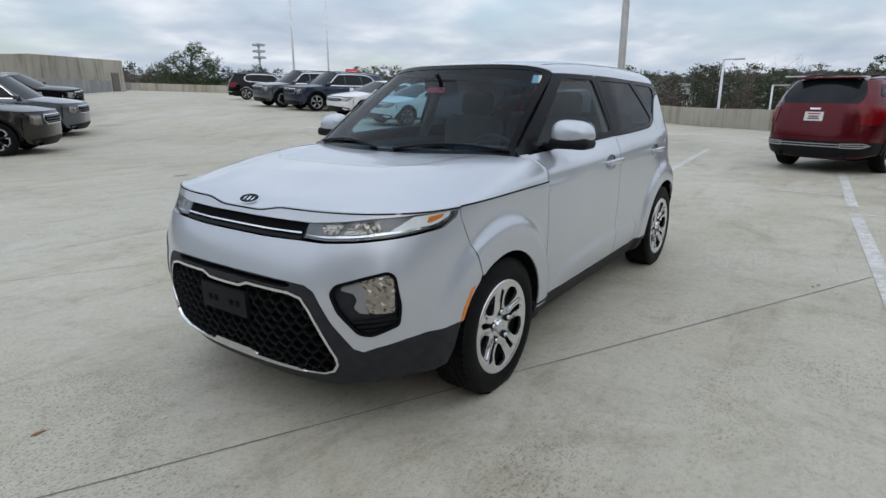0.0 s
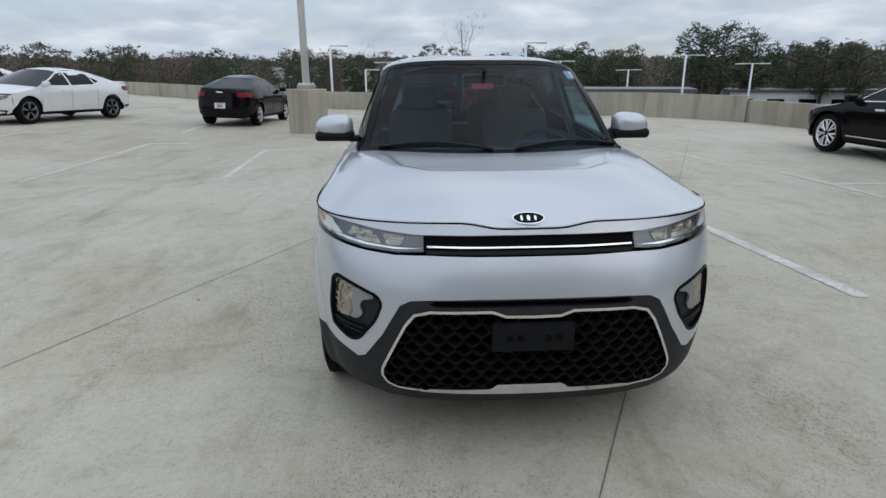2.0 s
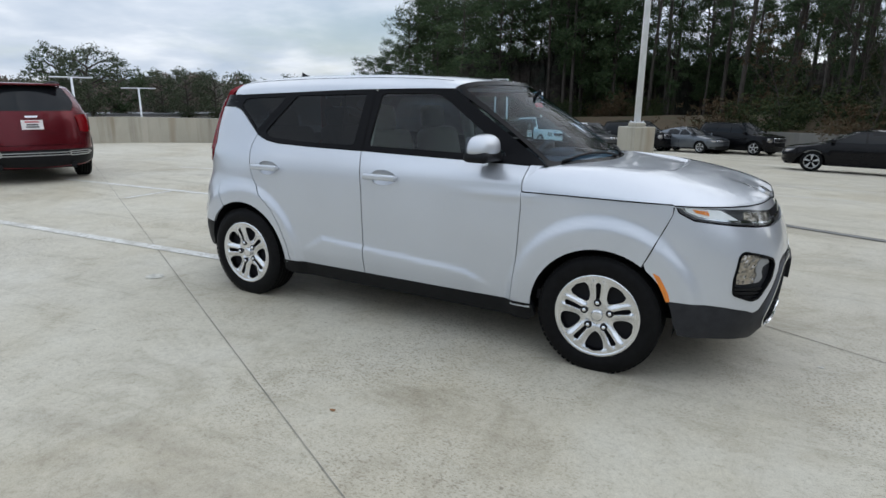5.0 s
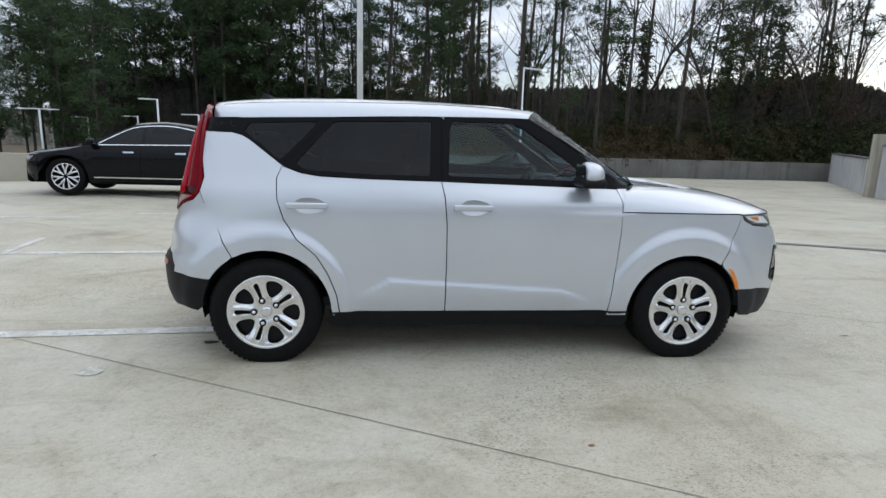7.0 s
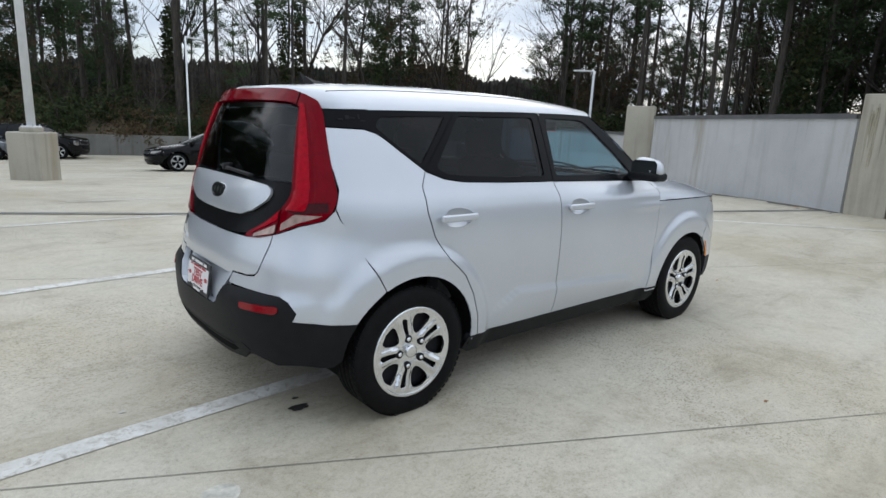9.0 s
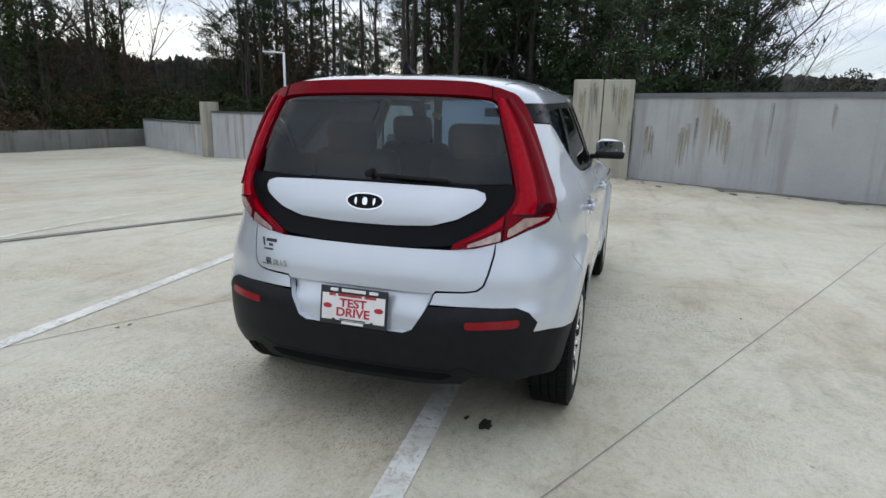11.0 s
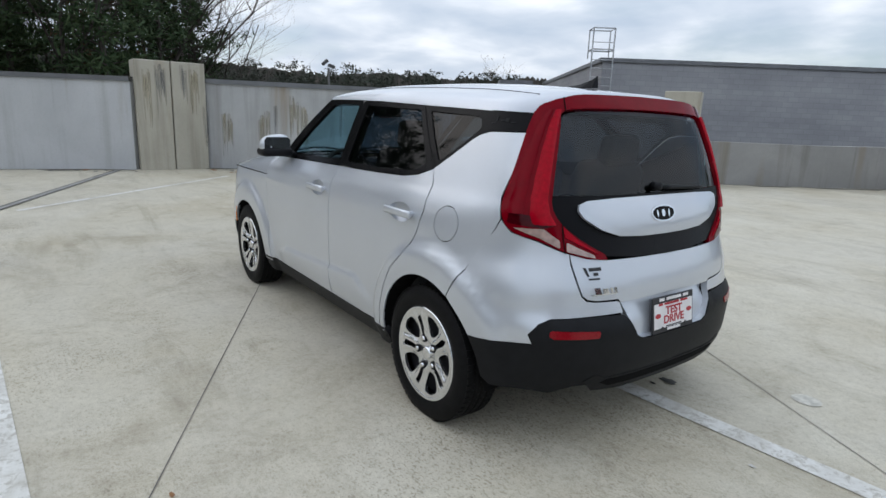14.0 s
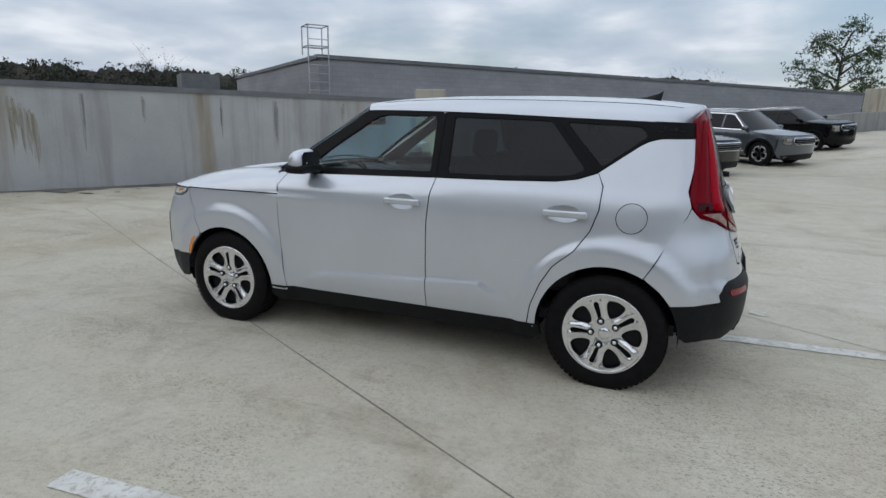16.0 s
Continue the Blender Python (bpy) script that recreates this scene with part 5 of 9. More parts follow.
    panel("intake_back", mir(intake), E(-0.04), M_DARK, car, step=0.06, thick=0)
    gi = mir(grille)
    panel("grille_frame", gi, E(0.006), M_CHROME, car, step=0.03, thick=0.02, holes=(inset(gi, 0.0105),), label="satin chrome grille surround")
    pad = rounded([up(-0.42, 0.292), up(0.0, 0.286), up(0.42, 0.292), up(0.38, 0.310), up(0.15, 0.314), up(0.125, 0.338), up(-0.125, 0.338), up(-0.15, 0.314), up(-0.38, 0.310)], 0.010)
    panel("skid_pad", pad, E(0.008), M_CHROME, car, step=0.03, thick=0.01, label="satin silver skid pad")
    # honeycomb
    gin = inset(gi, 0.012)
    vs, fs = [], []
    w, hh = 0.066, 0.046
    row = 0
    z = 0.305
    while z < 0.645:
        u = -0.62 + (w / 2 if row % 2 else 0)
        while u < 0.62:
            if in_poly(u, z, gin):
                k = len(vs)
                for rr, off in ((0.50, -0.012), (0.455, -0.006), (0.40, -0.010), (0.33, -0.050)):
                    for i in range(6):
                        a = math.pi / 3 * i
                        vs.append(HERO.end(1, u + w * 1.06 * rr * math.cos(a) * 1.06, z + hh * 1.22 * rr * math.sin(a) * 1.1, off))
                for i in range(6):
                    j = (i + 1) % 6
                    fs += [(k + 6 * q + i, k + 6 * q + j, k + 6 * q + 6 + j, k + 6 * q + 6 + i) for q in range(3)]
            u += w
        z += hh * 0.80
        row += 1
    obj("grille_mesh", vs, fs, M_BLACKP, car, "black honeycomb grille mesh")
    # plate holder
    ph = rounded([up(-0.152, 0.60), up(0.152, 0.60), up(0.152, 0.490), up(-0.152, 0.490)], 0.008)
    holder = panel("plate_holder", ph, E(0.016), M_BLACKP, car, step=0.05, thick=0.02, label="empty black plate holder")
    for yy in (-0.10, -0.06, 0.045, 0.085):
        panel("slot", rounded([up(yy, 0.555), up(yy + 0.022, 0.555), up(yy + 0.022, 0.530), up(yy, 0.530)], 0.004), E(0.0185), M_DARK, holder, step=0.03, thick=0.002)
    # fog lamp housings
    for sg in (1, -1):
        mm = dict(mirror=sg < 0)
        fl = panel("fog_lamp", fog, E(-0.022), M_MASK, car, step=0.03, thick=0, label="fog lamp in black housing", **mm)
        panel("bezel", fog, E(0.003), M_GLOSSB, fl, step=0.02, thick=0.022, holes=(inset(fog, 0.012),), **mm)
        refl = rounded([up(0.738, 0.726), up(0.665, 0.706), up(0.630, 0.692), up(0.668, 0.650), up(0.664, 0.600), up(0.700, 0.572), up(0.758, 0.572), up(0.756, 0.70)], 0.018)
        jit = random.Random(8)
        facets = panel("reflector", refl, lambda u, z: HERO.end(1, u, z, -0.015 + jit.uniform(0.0, 0.0055)), M_LENSW, fl, step=0.013, thick=0.01, label="bright faceted reflector", **mm)
        facets.data.polygons.foreach_set("use_smooth", [False] * len(facets.data.polygons))
        sh2 = rounded([up(0.648, 0.696), up(0.600, 0.684), up(0.592, 0.668), up(0.640, 0.655), up(0.652, 0.630), up(0.640, 0.600), up(0.660, 0.578), up(0.690, 0.574), up(0.676, 0.612), up(0.684, 0.648), up(0.672, 0.680)], 0.010)
        panel("lamp_shield", sh2, E(-0.009), M_ALLOYF, fl, step=0.015, thick=0.008, label="satin grey lamp shield", **mm)
        for k in range(3):
            zz = 0.546 - 0.020 * k
            panel("fin", rounded([up(0.632 + 0.012 * k, zz), up(0.764 - 0.004 * k, zz + 0.012), up(0.764 - 0.004 * k, zz - 0.002), up(0.636 + 0.012 * k, zz - 0.012)], 0.003, 2), E(-0.006 - 0.003 * k), M_BLACKP, fl, step=0.03, thick=0.012, **mm)
        mk = rounded([ux(1.565, 0.612), ux(1.60, 0.598), ux(1.648, 0.515), ux(1.660, 0.470), ux(1.640, 0.468), ux(1.618, 0.520), ux(1.585, 0.578)], 0.01)
        panel("side_marker", mk, E(0.004), M_AMBER, car, step=0.02, thick=0.008, label="amber side marker", **mm)
    # front badge: plain dark oval with a bright rim
    hb = lambda u, v, off: hood_skin(0.958 + v, u, 0.0) + Vector((0.45, 0, 0.9)) * off
    ring_obj("badge", 0.0, 0.0, 0.053, 0.027, hb, M_GLOSSB, car, 0.0, 0.004)
    ring_obj("badge_rim", 0.0, 0.0, 0.057, 0.030, hb, M_CHROME, car, 0.0, 0.006, width=0.0045)
    for q in (-0.024, 0.0, 0.024):
        ring_obj("badge_mark", q, 0.0, 0.0045, 0.013, hb, M_CHROME, car, 0.004, 0.0055, 12)
    # wipers
    for sg, x0 in ((1, 0.10), (-1, -0.62)):
        chain("wiper", [screen_skin((x0 + 0.06 * i) / 0.72, 1.098 + 0.028 * math.sin(math.pi * i / 10), 0.012) for i in range(11)], 0.008, M_BLACKP, car, "black windscreen wiper")
    # mirrors
    for sg in (1, -1):
        bm = bmesh.new()
        bmesh.ops.create_uvsphere(bm, u_segments=24, v_segments=14, radius=1.0)
        for v in bm.verts:
            x, y, z = v.co
            sx = math.copysign(abs(x) ** 0.80, x)
            sy = math.copysign(abs(y) ** 0.70, y)
            sz = math.copysign(abs(z) ** 0.72, z)
            v.co = Vector((0.605 + 0.092 * sx * (1.0 if x > 0 else 0.50) - 0.012 * sy, sg * (0.882 + 0.112 * sy), 1.170 + (0.084 if z > 0 else 0.030) * sz - 0.010 * sy * (z > 0)))
        mirror = part("door_mirror", bm, M_SILVER, car, "silver door mirror on a black foot", True)
        bm = bmesh.new()
        add_box(bm, (0.617, sg * 0.878, 1.134), (0.146, 0.222, 0.058), None, 0.024, 3)
        add_box(bm, (0.63, sg * 0.765, 1.118), (0.09, 0.07, 0.035), None, 0.012, 2)
        part("mirror_foot", bm, M_BLACKP, mirror, "black plastic", True)
        vs = [Vector((0.556, sg * (0.882 + a * 0.092), 1.186 + b * 0.056)) for a, b in ((-1, -0.9), (1, -0.9), (1, 0.6), (0.8, 0.95), (-0.8, 0.95), (-1, 0.6))]
        obj("mirror_glass", vs, [(0, 1, 2, 3, 4, 5) if sg < 0 else (5, 4, 3, 2, 1, 0)], simple("mirror_silver", (0.30, 0.32, 0.34), 0.03, 1.0, 0.01), mirror, "mirror glass")

    # tail
    U2 = lambda z, y=None, x=None: HERO.u(-1, z, y, x)
    R = lambda off=0.0: (lambda u, z: HERO.end(-1, u, z, off))
    rp = lambda y, z: (U2(z, y=y), z)
    rx = lambda x, z: (U2(z, x=x), z)

    def rpanel(name, poly, off, mat, parent, **kw):
        return panel(name, mir(poly), R(off), mat, parent, flip=True, **kw)

    gl = [rp(0, 1.478), rp(0.25, 1.475), rp(0.42, 1.468), rp(0.495, 1.452), rp(0.525, 1.40), rp(0.60, 1.22), rp(0.628, 1.135), rp(0.3, 1.128), rp(0, 1.127)]
    rpanel("rear_screen", gl, -0.004, G_REAR, car, step=0.05, thick=0, label="tinted rear screen")
    # red lamp arch
    arch_o = [rp(0, 1.548), rp(0.25, 1.545), rp(0.40, 1.538), rp(0.48, 1.522), rx(-1.668, 1.508), rx(-1.646, 1.46), rx(-1.655, 1.25), rx(-1.650, 1.115), rx(-1.672, 1.035), rx(-1.715, 0.985), rp(0.70, 0.955), rp(0.60, 0.915), rp(0.48, 0.882), rp(0.385, 0.872)]
    arch_i = [rp(0.395, 0.893), rp(0.47, 0.935), rp(0.56, 0.990), rp(0.625, 1.045), rp(0.648, 1.10), rp(0.636, 1.15), rp(0.605, 1.235), rp(0.532, 1.40), rp(0.502, 1.462), rp(0.425, 1.480), rp(0.25, 1.487), rp(0, 1.490)]
    lampL = flowing(arch_o) + flowing(arch_i)
    tl = rpanel("tail_lamp", lampL, 0.008, M_REDL, car, step=0.025, thick=0.03, label="red wraparound tail lamp arch")
    for sg in (1, -1):
        mm = dict(mirror=sg < 0)
        zs = [1.475, 1.40, 1.30, 1.20, 1.12, 1.06, 1.02]
        yin = Curve1([(1.02, 0.600), (1.045, 0.625), (1.10, 0.648), (1.15, 0.636), (1.235, 0.605), (1.40, 0.532), (1.475, 0.495)])

        def tube_of(f0, f1, z0=1.02):
            """A lamp tube between two shares of the lamp's width, bellied outwards."""
            zz = [z for z in zs if z >= z0]
            a = [(U2(z, y=yin(z)) * (1 - f0) + U2(z, x=-1.672) * f0, z) for z in zz]
            b = [(U2(z, y=yin(z)) * (1 - f1) + U2(z, x=-1.672) * f1, z) for z in zz]

            def skin(u, z):
                u0 = U2(z, y=yin(z)) * (1 - f0) + U2(z, x=-1.672) * f0
                u1 = U2(z, y=yin(z)) * (1 - f1) + U2(z, x=-1.672) * f1
                k = min(1.0, max(0.0, (abs(u) - u0) / (u1 - u0 + 1e-9)))
                return HERO.end(-1, u, z, 0.009 + 0.012 * math.sin(math.pi * k) ** 0.7)
            return rounded(a + b[::-1], 0.012, 2), skin

        poly, skin = tube_of(0.10, 0.50)
        panel("lamp_tube", poly, skin, M_REDB, tl, step=0.012, thick=0.004, flip=True, label="bright red inner lamp tube", **mm)
        poly, skin = tube_of(0.60, 0.97, 1.06)
        panel("lamp_tube", poly, skin, M_REDL, tl, step=0.012, thick=0.004, flip=True, label="crimson outer lamp tube", **mm)
        well = rounded([rx(-1.690, 1.062), rp(0.668, 1.050), rp(0.640, 1.015), rp(0.690, 1.005), rx(-1.690, 1.020)], 0.010, 2)
        panel("lamp_well", well, R(0.0095), M_REDD, tl, step=0.02, thick=0.003, flip=True, label="dark red lamp well", **mm)
        lo2 = rounded([rp(0.592, 0.972), rp(0.50, 0.930), rp(0.43, 0.897), rp(0.45, 0.912), rp(0.53, 0.962), rp(0.598, 1.012)], 0.008, 2)
        panel("lamp_tube", lo2, R(0.0135), M_REDB, tl, step=0.02, thick=0.004, flip=True, label="bright red lower lamp tube", **mm)
        wht = [rx(-1.710, 1.004), rp(0.700, 0.966), rp(0.612, 0.926), rp(0.616, 0.958), rp(0.690, 1.004)]
        panel("reverse_lamp", rounded(wht, 0.010), R(0.0130), M_LENSP, tl, step=0.02, thick=0.003, flip=True, label="milky clear lower lamp section", **mm)
        wht2 = [rp(0.584, 0.914), rp(0.45, 0.882), rp(0.455, 0.896), rp(0.584, 0.952)]
        panel("reverse_lamp", rounded(wht2, 0.008), R(0.0140), M_LENSP, tl, step=0.02, thick=0.003, flip=True, label="milky clear lower lamp section", **mm)
        panel("lamp_gap", [rp(0.588, 0.905), rp(0.592, 0.905), rp(0.606, 1.022), rp(0.602, 1.022)], R(0.0120), M_DARK, tl, step=0.05, thick=0.002, flip=True, **mm)
        panel("lamp_gap", [rp(0.475, 1.525), rp(0.479, 1.525), rp(0.488, 1.470), rp(0.484, 1.470)], R(0.0120), M_DARK, tl, step=0.05, thick=0.002, flip=True, **mm)
    band = [rp(0, 1.125), rp(0.3, 1.126), rp(0.632, 1.132), rp(0.648, 1.10), rp(0.625, 1.045), rp(0.56, 0.990), rp(0.47, 0.935), rp(0.385, 0.885), rp(0.2, 0.868), rp(0, 0.866)]
    rpanel("tail_band", band, 0.0, M_GLOSSB, car, step=0.04, thick=0.02, label="gloss black tailgate band")
    bl = [rp(0, 1.118), rp(0.3, 1.117), rp(0.46, 1.112), rp(0.505, 1.098), rp(0.512, 1.075), rp(0.49, 1.045), rp(0.40, 0.992), rp(0.30, 0.962), rp(0.15, 0.952), rp(0, 0.950)]
    pad = mir(bl)
    cen = 1.03
    panel("tailgate_panel", pad, lambda u, z: HERO.end(-1, u, z, 0.012 + 0.016 * max(0.0, 1 - (abs(u) / 0.52) ** 4) * max(0.0, 1 - ((z - cen) / 0.088) ** 2)), M_SILVER, car, step=0.022, thick=0.014, flip=True, label="silver raised tailgate panel")
    hat_side = [rp(0.565, 0.902), rp(0.560, 0.86), rp(0.543, 0.78), rp(0.528, 0.735), rp(0.505, 0.716), rp(0.46, 0.708)]
    hatch = [rp(0, 0.864), rp(0.2, 0.866), rp(0.385, 0.870), rp(0.48, 0.880)] + hat_side + [rp(0.345, 0.704), rp(0.33, 0.690), rp(0.0, 0.690)]
    rpanel("tailgate", hatch, 0.0, M_SILVER, car, step=0.03, thick=0.012, gap=0.002, label="silver tailgate skin")
    # plate recess
    rec = [rp(0, 0.690), rp(0.33, 0.690), rp(0.305, 0.62), rp(0.262, 0.548), rp(0.225, 0.530), rp(0, 0.528)]
    rpanel("plate_recess", rec, -0.032, M_SILVER, car, step=0.04, thick=0, label="silver number plate recess")
    rcm = mir(rec)
    vs, fs = [], []
    for i, (u, z) in enumerate(rcm):
        vs += [HERO.end(-1, u, z, -0.002), HERO.end(-1, u, z, -0.032)]
    n = len(rcm)
    obj("recess_wall", vs, [(2 * i, 2 * i + 1, (2 * i + 3) % (2 * n), (2 * i + 2) % (2 * n)) for i in range(n)], M_SILVER, car, "", False)
    # silver corners under the lamps, black bumper
    b_top = [rp(0.262, 0.545), rp(0.308, 0.625), rp(0.322, 0.642), rp(0.50, 0.648), rp(0.655, 0.646), rp(0.70, 0.628), rp(0.735, 0.585), rx(-1.86, 0.545), rx(-1.70, 0.535), rx(-1.655, 0.530)]
    corner = [rp(0.565, 0.902), rp(0.60, 0.912), rp(0.70, 0.952), rx(-1.715, 0.982), rx(-1.672, 1.030), rx(-1.655, 0.985), rx(-1.56, 0.82), rx(-1.478, 0.665)] + [rx(x, z) for x, z in arc(*RA, ang(RA, cut_b), 148, 6)[1:]] + b_top[::-1][:-3] + [rp(0.322, 0.647), rp(0.336, 0.693), rp(0.348, 0.699), rp(0.46, 0.704), rp(0.508, 0.712), rp(0.532, 0.733), rp(0.548, 0.78), rp(0.565, 0.86)]
    for sg in (1, -1):
        panel("rear_bumper_skin", corner, R(), M_SILVER, car, step=0.03, thick=0.015, gap=0.0018, flip=True, mirror=sg < 0, label="silver rear bumper corner")
    lower = [rp(0, 0.524), rp(0.222, 0.526)] + b_top + [rx(x, z) for x, z in arc(*RA, 148, 176, 4)] + [rx(-1.71, 0.325), rp(0.74, 0.335), rp(0.64, 0.32), rp(0.55, 0.352), rp(0.42, 0.350), rp(0.0, 0.346)]
    rpanel("rear_bumper", lower, 0.002, M_BLACKP, car, step=0.035, thick=0.03, label="black plastic rear bumper")
    low2 = [rp(0, 0.372), rp(0.42, 0.376), rp(0.47, 0.40), rp(0.52, 0.37), rp(0.46, 0.315), rp(0.3, 0.300), rp(0, 0.298)]
    rpanel("diffuser", low2, 0.004, M_BLACKP, car, step=0.04, thick=0.03, label="black lower bumper insert")
    vent = [rp(0, 0.362), rp(0.40, 0.364), rp(0.43, 0.352), rp(0.38, 0.328), rp(0, 0.322)]
    rpanel("diffuser_mesh", vent, 0.006, M_DARK, car, step=0.05, thick=0.002)
    for sg in (1, -1):
        rf = rounded([rp(0.472, 0.595), rp(0.665, 0.606), rp(0.672, 0.585), rp(0.66, 0.572), rp(0.478, 0.566)], 0.012)
        panel("reflector", rf, R(0.006), M_REFL, car, step=0.03, thick=0.006, flip=True, mirror=sg < 0, label="slim red rear reflector")
    # rear badge, wiper
    rb = lambda u, z, off: HERO.end(-1, u, z, 0.028 + off)
    ring_obj("badge", 0.0, 1.042, 0.066, 0.032, rb, M_GLOSSB, car, -0.01, 0.003)
    ring_obj("badge_rim", 0.0, 1.042, 0.071, 0.036, rb, M_CHROME, car, -0.01, 0.005, width=0.006)
    for q in (-0.032, 0.0, 0.032):
        ring_obj("badge_mark", q, 1.042, 0.005, 0.016, rb, M_CHROME, car, 0.003, 0.0045, 12)
    rear_wiper = chain("rear_wiper", [HERO.end(-1, -0.02 - 0.31 * i / 8, 1.152 - 0.010 * i / 8, 0.028) for i in range(9)], 0.009, M_BLACKP, car, "black rear wiper")
    bm = bmesh.new()
    add_tube(bm, HERO.end(-1, 0.0, 1.155, -0.01), HERO.end(-1, 0.0, 1.155, 0.035), 0.02, 0.016, 12)
    part("pivot", bm, M_BLACKP, rear_wiper, "", True)
    # dealer mark and model script as plain shapes
    panel("dealer_mark", [rp(0.512, 0.846), rp(0.500, 0.846), rp(0.488, 0.812), rp(0.497, 0.812)], R(0.003), M_INKBLK, car, step=0.05, thick=0.002, flip=True)
    for (y, z, w, h) in ((0.455, 0.838, 0.060, 0.014), (0.455, 0.819, 0.022, 0.012), (0.465, 0.800, 0.055, 0.007)):
        panel("dealer_mark", [rp(y - w / 2, z - h / 2), rp(y + w / 2, z - h / 2), rp(y + w / 2, z + h / 2), rp(y - w / 2, z + h / 2)], R(0.003), M_INKBLK, car, step=0.05, thick=0.002, flip=True)
    for (y, z, w, h) in ((0.455, 0.750, 0.030, 0.028), (0.415, 0.748, 0.030, 0.022), (0.383, 0.748, 0.014, 0.022), (0.361, 0.748, 0.016, 0.024), (0.425, 0.735, 0.13, 0.004)):
        panel("model_script", [rp(y - w / 2 - 0.004, z - h / 2), rp(y + w / 2 - 0.004, z - h / 2), rp(y + w / 2 + 0.004, z + h / 2), rp(y - w / 2 + 0.004, z + h / 2)], R(0.004), M_CHROME, car, step=0.05, thick=0.003, flip=True)
    # number plate
    base = HERO.end(-1, 0, 0.61, -0.012)
    pm = Matrix.Translation((base.x - 0.006, 0.003, 0.606)) @ Euler((radians(90 - 8), 0, radians(-90))).to_matrix().to_4x4()
    bm = bmesh.new()
    add_box(bm, (0, 0, 0), (0.312, 0.165, 0.008), None, 0.004, 2)
    bm.transform(pm)
    plate = part("number_plate", bm, M_INKBLK, car, "white dealer plate in a black frame")
    bm = bmesh.new()
    add_box(bm, (0, -0.004, 0.004), (0.290, 0.112, 0.004))
    bm.transform(pm)
    part("plate_face", bm, M_PLATEW, plate, "white plate face")
    text_mesh("word", "TEST", 0.050, M_INKRED, pm @ Matrix.Translation((0.0, 0.014, 0.0068)), plate, 1.15, 0.0012)
    text_mesh("word", "DRIVE", 0.050, M_INKRED, pm @ Matrix.Translation((0.0, -0.026, 0.0068)), plate, 1.15, 0.0012)
    for (x, y, w, h, mt) in ((-0.090, 0.069, 0.036, 0.013, M_PLATEW), (0.0, 0.069, 0.110, 0.013, M_PLATEW), (0.092, 0.069, 0.040, 0.013, M_PLATEW), (0, -0.069, 0.100, 0.011, M_PLATEW), (-0.098, 0.047, 0.030, 0.010, M_INKRED), (-0.016, 0.047, 0.110, 0.010, M_INKRED), (0.078, 0.047, 0.054, 0.010, M_INKRED), (0, -0.055, 0.12, 0.005, M_INKBLK)):
        bm = bmesh.new()
        add_box(bm, (x, y, 0.0062), (w, h, 0.0016))
        bm.transform(pm)
        part("plate_bar", bm, mt, plate)
    for sx in (-1, 1):
        bm = bmesh.new()
        bmesh.ops.create_circle(bm, cap_ends=True, segments=20, radius=0.5, matrix=Matrix.Translation((sx * 0.118, -0.002, 0.0066)) @ Matrix.Diagonal((0.042, 0.022, 1, 1)))
        bm.transform(pm)
        part("plate_oval", bm, M_INKRED, plate)
        bm = bmesh.new()
        add_tube(bm, (sx * 0.088, -0.060, 0.004), (sx * 0.088, -0.060, 0.010), 0.007, 0.007, 10)
        bm.transform(pm)
        part("plate_screw", bm, M_INKBLK, plate)
    # roof fin
    bm = bmesh.new()
    lo = [(-1.25, 0.010), (-1.31, 0.026), (-1.38, 0.034), (-1.44, 0.026)]
    vsl = []
    for sg in (1, -1):
        for x, w in lo:
            vsl.append(bm.verts.new((x, sg * w, 1.592)))
    tp = [bm.verts.new((-1.26, 0, 1.600)), bm.verts.new((-1.36, 0, 1.610)), bm.verts.new((-1.425, 0, 1.632)), bm.verts.new((-1.452, 0, 1.648))]
    for i in range(3):
        bm.faces.new((vsl[i], vsl[i + 1], tp[i + 1], tp[i]))
        bm.faces.new((vsl[4 + i + 1], vsl[4 + i], tp[i], tp[i + 1]))
    bm.faces.new((vsl[3], vsl[7], tp[3]))
    part("aerial_fin", bm, M_BLACKP, car, "dark shark fin aerial", False)
    # underside and cabin
    bm = bmesh.new()
    add_box(bm, (0.0, 0, 0.34), (3.3, 1.02, 0.14), None, 0.03, 2)
    add_box(bm, (0.0, 0, 0.28), (1.70, 1.56, 0.10), None, 0.02, 1)
    add_box(bm, (1.62, 0, 0.45), (0.70, 1.0, 0.40), None, 0.05, 2)
    add_box(bm, (-1.62, 0, 0.47), (0.56, 1.0, 0.28), None, 0.05, 2)
    part("underbody", bm, M_DARK, car, "black underbody")
    bm = bmesh.new()
    add_box(bm, (-0.35, 0, 0.36), (2.6, 1.50, 0.06))
    part("cabin_floor", bm, M_SEATD, car)
    bm = bmesh.new()
    add_box(bm, (0.80, 0, 0.86), (0.50, 1.36, 0.40), None, 0.08, 3)
    add_box(bm, (0.98, 0, 1.00), (0.30, 1.30, 0.10), None, 0.04, 2)
    add_box(bm, (0.66, 0.36, 1.06), (0.16, 0.36, 0.08), None, 0.03, 2)
    add_box(bm, (0.50, 0, 0.62), (0.50, 0.24, 0.36), None, 0.04, 2)
    part("dashboard", bm, M_SEATD, car, "charcoal dashboard")
    for sg in (1, -1):
        bm = bmesh.new()
        add_box(bm, (-0.15, sg * 0.72, 0.78), (1.9, 0.08, 0.56), None, 0.03, 1)
        part("door_lining", bm, M_SEATD, car, "charcoal door lining")
